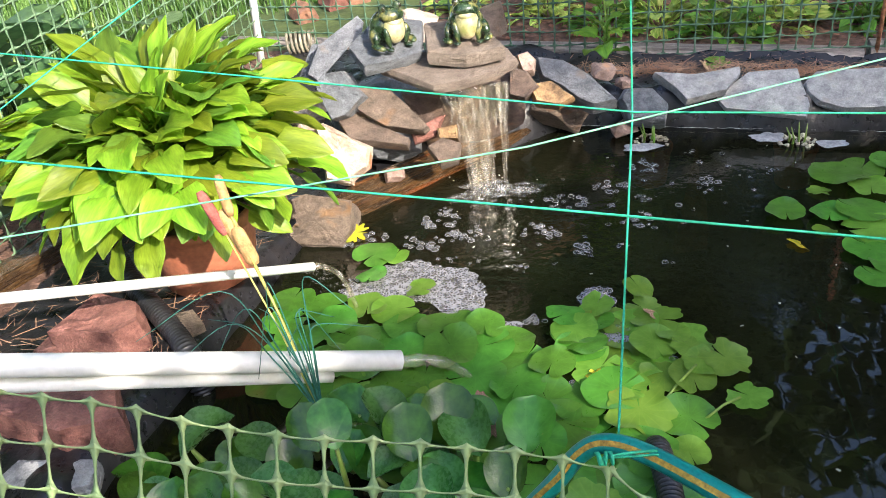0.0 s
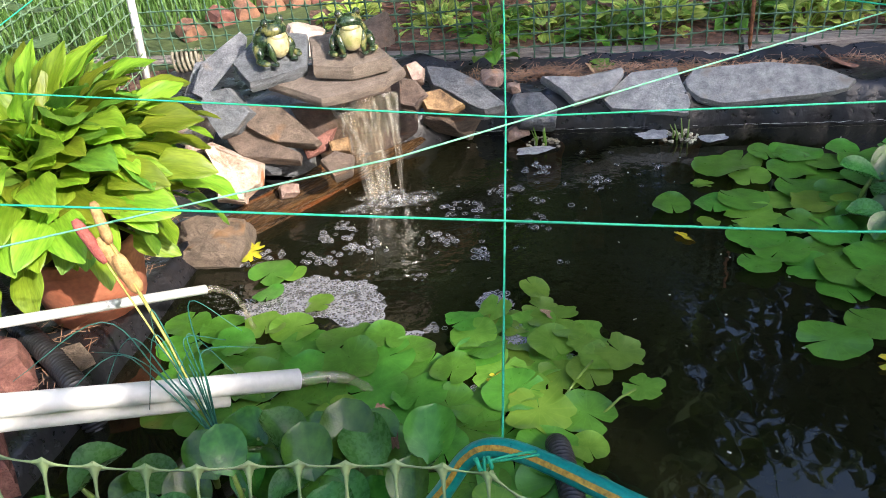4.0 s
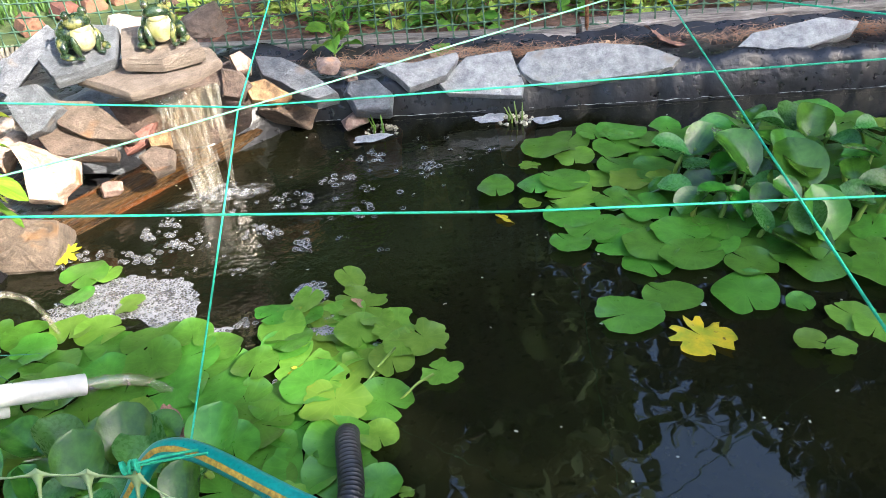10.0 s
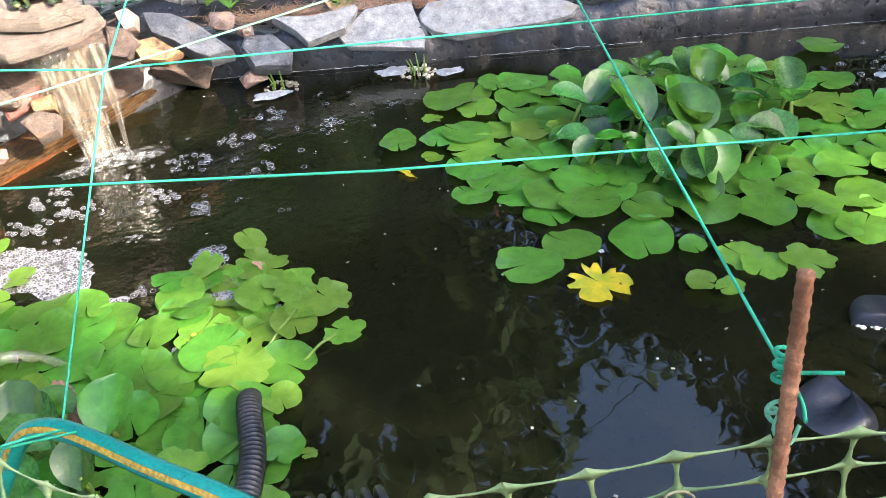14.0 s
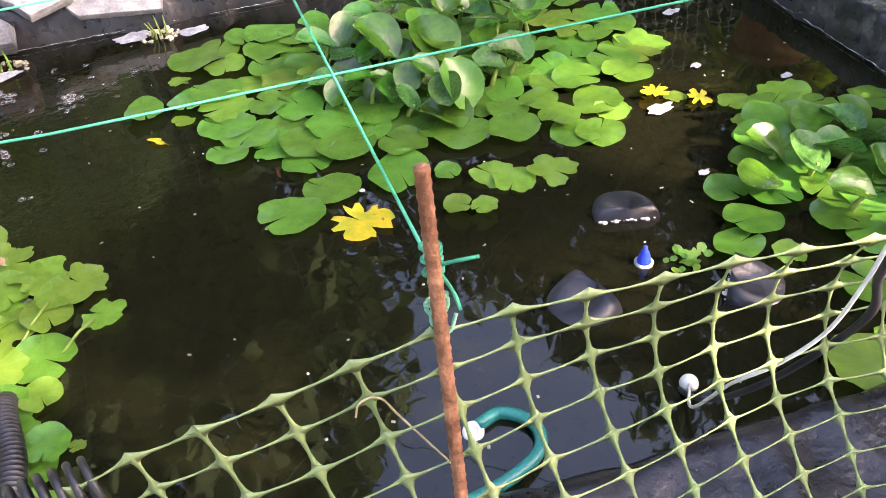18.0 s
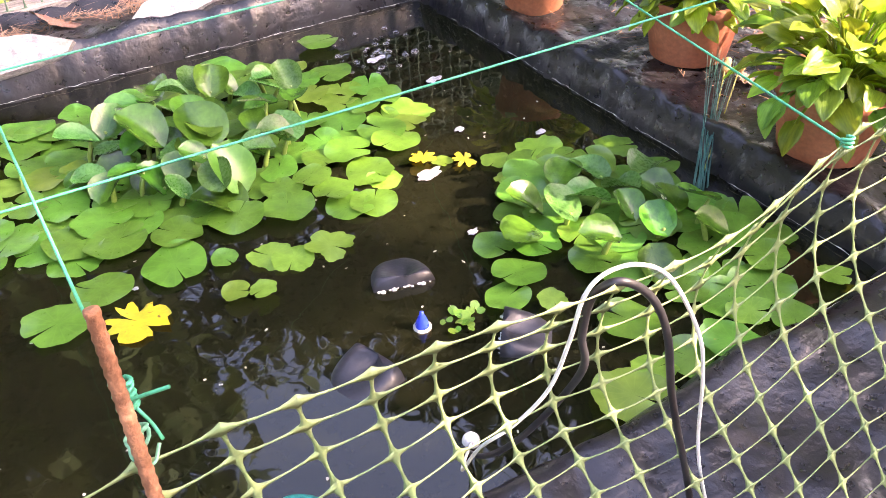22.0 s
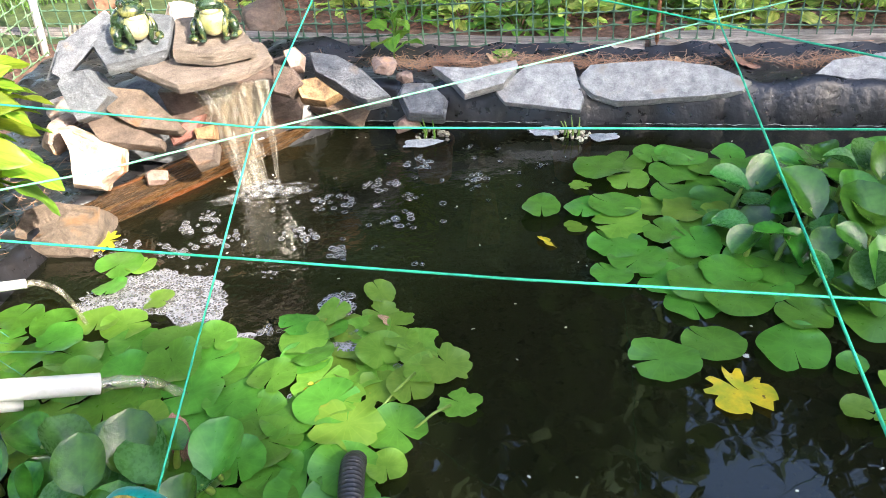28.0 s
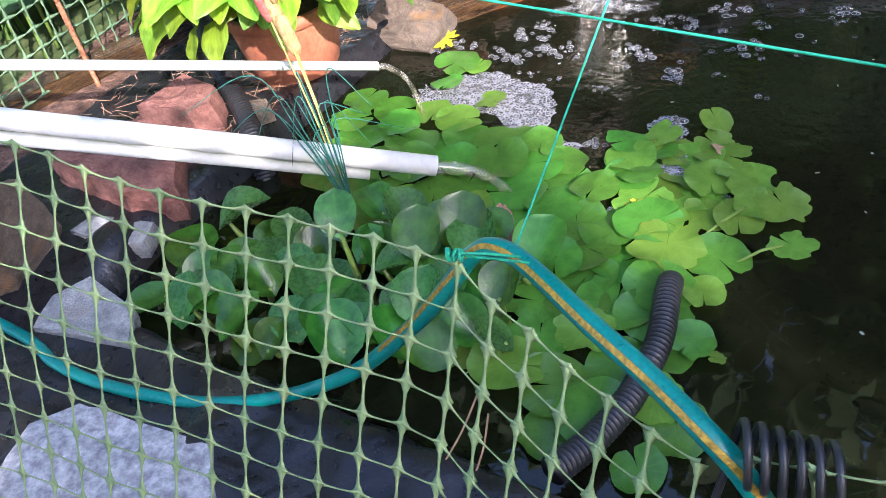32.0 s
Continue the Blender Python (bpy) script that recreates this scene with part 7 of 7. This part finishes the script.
def right_region(rnd):
    u, v = rnd.uniform(2.6, 3.3), rnd.uniform(1.0, 2.8)
    p = PF(u, v)
    return (p.x, p.y), liner_height(u, v)


tagged(new("bark_mulch", mesh_of("bark_mulch", *chips(bed_region, 5000, 3, (0.01, 0.03), (0.004, 0.011), (0.0, 0.02)), MULCH, smooth=False)), "reddish bark mulch in the planted bed", "mulch", kind="stuff")
tagged(new("pine_needles", mesh_of("pine_needles", *join_data([chips(strip_region, 2200, 4, (0.015, 0.045), (0.0008, 0.0016), (0.002, 0.03)), chips(near_region, 500, 9, (0.015, 0.045), (0.0008, 0.0016), (0.002, 0.02)), chips(right_region, 260, 10, (0.008, 0.03), (0.0008, 0.0025), (0.002, 0.008))]), NEEDLE, smooth=False)), "dry pine needles and litter on the black liner", "pine needles", kind="stuff")
DRY = mat("dry_brown_leaf", (0.18, 0.10, 0.06), (0.36, 0.23, 0.15), 14, 0.9, 0.4, 60, vary=0.3)
dry = pad_mesh("leaf", 99, DRY, 0.45, 0.5)
for i, (u, v, s) in enumerate(((1.08, 3.30, 0.075), (0.86, 3.3, 0.035), (1.55, 3.22, 0.04), (1.62, 3.28, 0.035), (0.2, 3.3, 0.04), (2.75, 1.6, 0.03), (2.85, 1.25, 0.025))):
    p = PF(u, v, liner_height(u, v) + 0.02)
    ob = thing("fallen_leaf", "curled dry brown leaf lying on the liner", "leaf", p, dry, "fallen leaves")
    ob.rotation_euler = (radians(25 * math.sin(i * 2)), radians(30 * math.cos(i * 3)), i * 1.7)
    ob.scale = (s, s, s * 1.6)
for i, (a, b) in enumerate((((0.12, 0.80, 0.04), (0.20, 0.86, 0.21)), ((0.18, 0.79, 0.04), (0.21, 0.85, 0.16)))):
    thing("twig", "reddish dry pine twig caught in the net", "twig", (0, 0, 0), mesh_of("twig", *tube_data(smooth_path([a, Vector(a).lerp(Vector(b), 0.5) + Vector((0.01, -0.01, 0.015)), b], 5), 0.0018, 5), NEEDLE), "pine twigs")

TENDRIL = mat("dry_tendril", (0.30, 0.24, 0.13), (0.50, 0.42, 0.26), 30, 0.8, 0.1, 80)
thing("tendril", "thin dry plant tendril curling through the net", "tendril", (0, 0, 0), mesh_of("tendril", *tube_data(smooth_path([(0.839, 0.415, 0.643), (0.845, 0.413, 0.661), (0.862, 0.408, 0.660), (0.877, 0.403, 0.627), (0.928, 0.387, 0.513)], 6), 0.0011, 5), TENDRIL))
# leaves and flecks that lie on the water plants
for at, s, mt, label in (((0.115, 1.385, 0.075), 0.042, DRY, "dry tan leaf curled between the hyacinths"), ((0.545, 1.765, 0.02), 0.026, DRY, "small reddish dead leaf at the tip of the lily"), ((1.008, 2.065, 0.004), 0.03, PAD_YELLOW, "yellowed leaf sinking beside the lily")):
    ob = thing("fallen_leaf", label, "leaf", at, pad_mesh("leaf", 91, mt, 0.2, 0.4), "leaves on the water")
    ob.rotation_euler = (radians(50 if at[2] > 0.05 else 8), radians(20), radians(40))
    ob.scale = (s * 0.6, s * 1.3, s)


def water_region(rnd):
    u, v = rnd.uniform(-0.7, 2.35), rnd.uniform(0.95, 2.95)
    p = PF(u, v)
    return (p.x, p.y), 0.001


FLECK = mat("pale_fleck", (0.3, 0.29, 0.24), (0.6, 0.58, 0.5), 50, 0.8, 0.1, 90)
tagged(new("flecks", mesh_of("flecks", *chips(water_region, 170, 31, (0.002, 0.005), (0.0015, 0.0035), (0.0, 0.001)), FLECK, smooth=False)), "pale flecks of debris floating on the water", "debris", kind="stuff")
near_weed = thing("weed", "light green weed growing under the net", "weed", (0.93, 0.60, 0.03))
for i in range(12):
    part("leaf", small_leaf, near_weed, pose(0.03 * math.sin(i * 2.3), 0.03 * math.cos(i * 1.7), 0.0, 0, -10 + 12 * math.sin(i * 1.3), i * 47) @ Matrix.Scale(0.55 + 0.03 * (i % 4), 4))

# thin line of scale where the water meets the liner
def waterline():
    pieces = []
    for edge in (((-0.25, 3.03), (2.40, 3.03), (0, 1)), ((2.43, 3.0), (2.43, 0.95), (1, 0)), ((2.3, 0.86), (0.9, 0.86), (0, -1))):
        (u0, v0), (u1, v1), (nu, nv) = edge
        n = int(math.hypot(u1 - u0, v1 - v0) / 0.008)
        run = []
        for i in range(n + 1):
            u, v = u0 + (u1 - u0) * i / n, v0 + (v1 - v0) * i / n
            lo, hi = -0.12, 0.1
            for _ in range(14):
                m = (lo + hi) / 2
                if liner_height(u + nu * m, v + nv * m) > 0.008:
                    hi = m
                else:
                    lo = m
            on = noise.noise(Vector((u * 4, v * 4, 77))) > (-0.4 if nv == 1 else -0.05)
            if on:
                run.append(PF(u + nu * (lo - 0.003), v + nv * (lo - 0.003), 0.009 + 0.005 * noise.noise(Vector((u * 30, v * 30, 5)))))
            if (not on or i == n) and len(run) > 3:
                pieces.append(tube_data(run, [0.0010 * (0.2 + 2.0 * abs(noise.noise(Vector((k * 0.3, u, 3))))) for k in range(len(run))], 5))
            if not on:
                run = []
    tagged(new("scale_line", mesh_of("scale_line", *join_data(pieces), GRIT)), "thin white scale line along the waterline of the liner", "scale line", kind="stuff")


waterline()

# striped coil lying at the foot of the white pole
COIL = mat("striped_coil", (0.08, 0.07, 0.05), (0.3, 0.27, 0.2), 30, 0.6, 0.2, 80)
cp = []
for i in range(80):
    w = i * 0.5
    cp.append((-0.70 + 0.0016 * i, 3.72 + 0.045 * math.cos(w), 0.20 + 0.045 * math.sin(w)))
thing("hose_coil", "small tan coil of hose by the white pole", "hose", (0, 0, 0), mesh_of("hose_coil", *tube_data(cp, 0.007, 6), COIL))
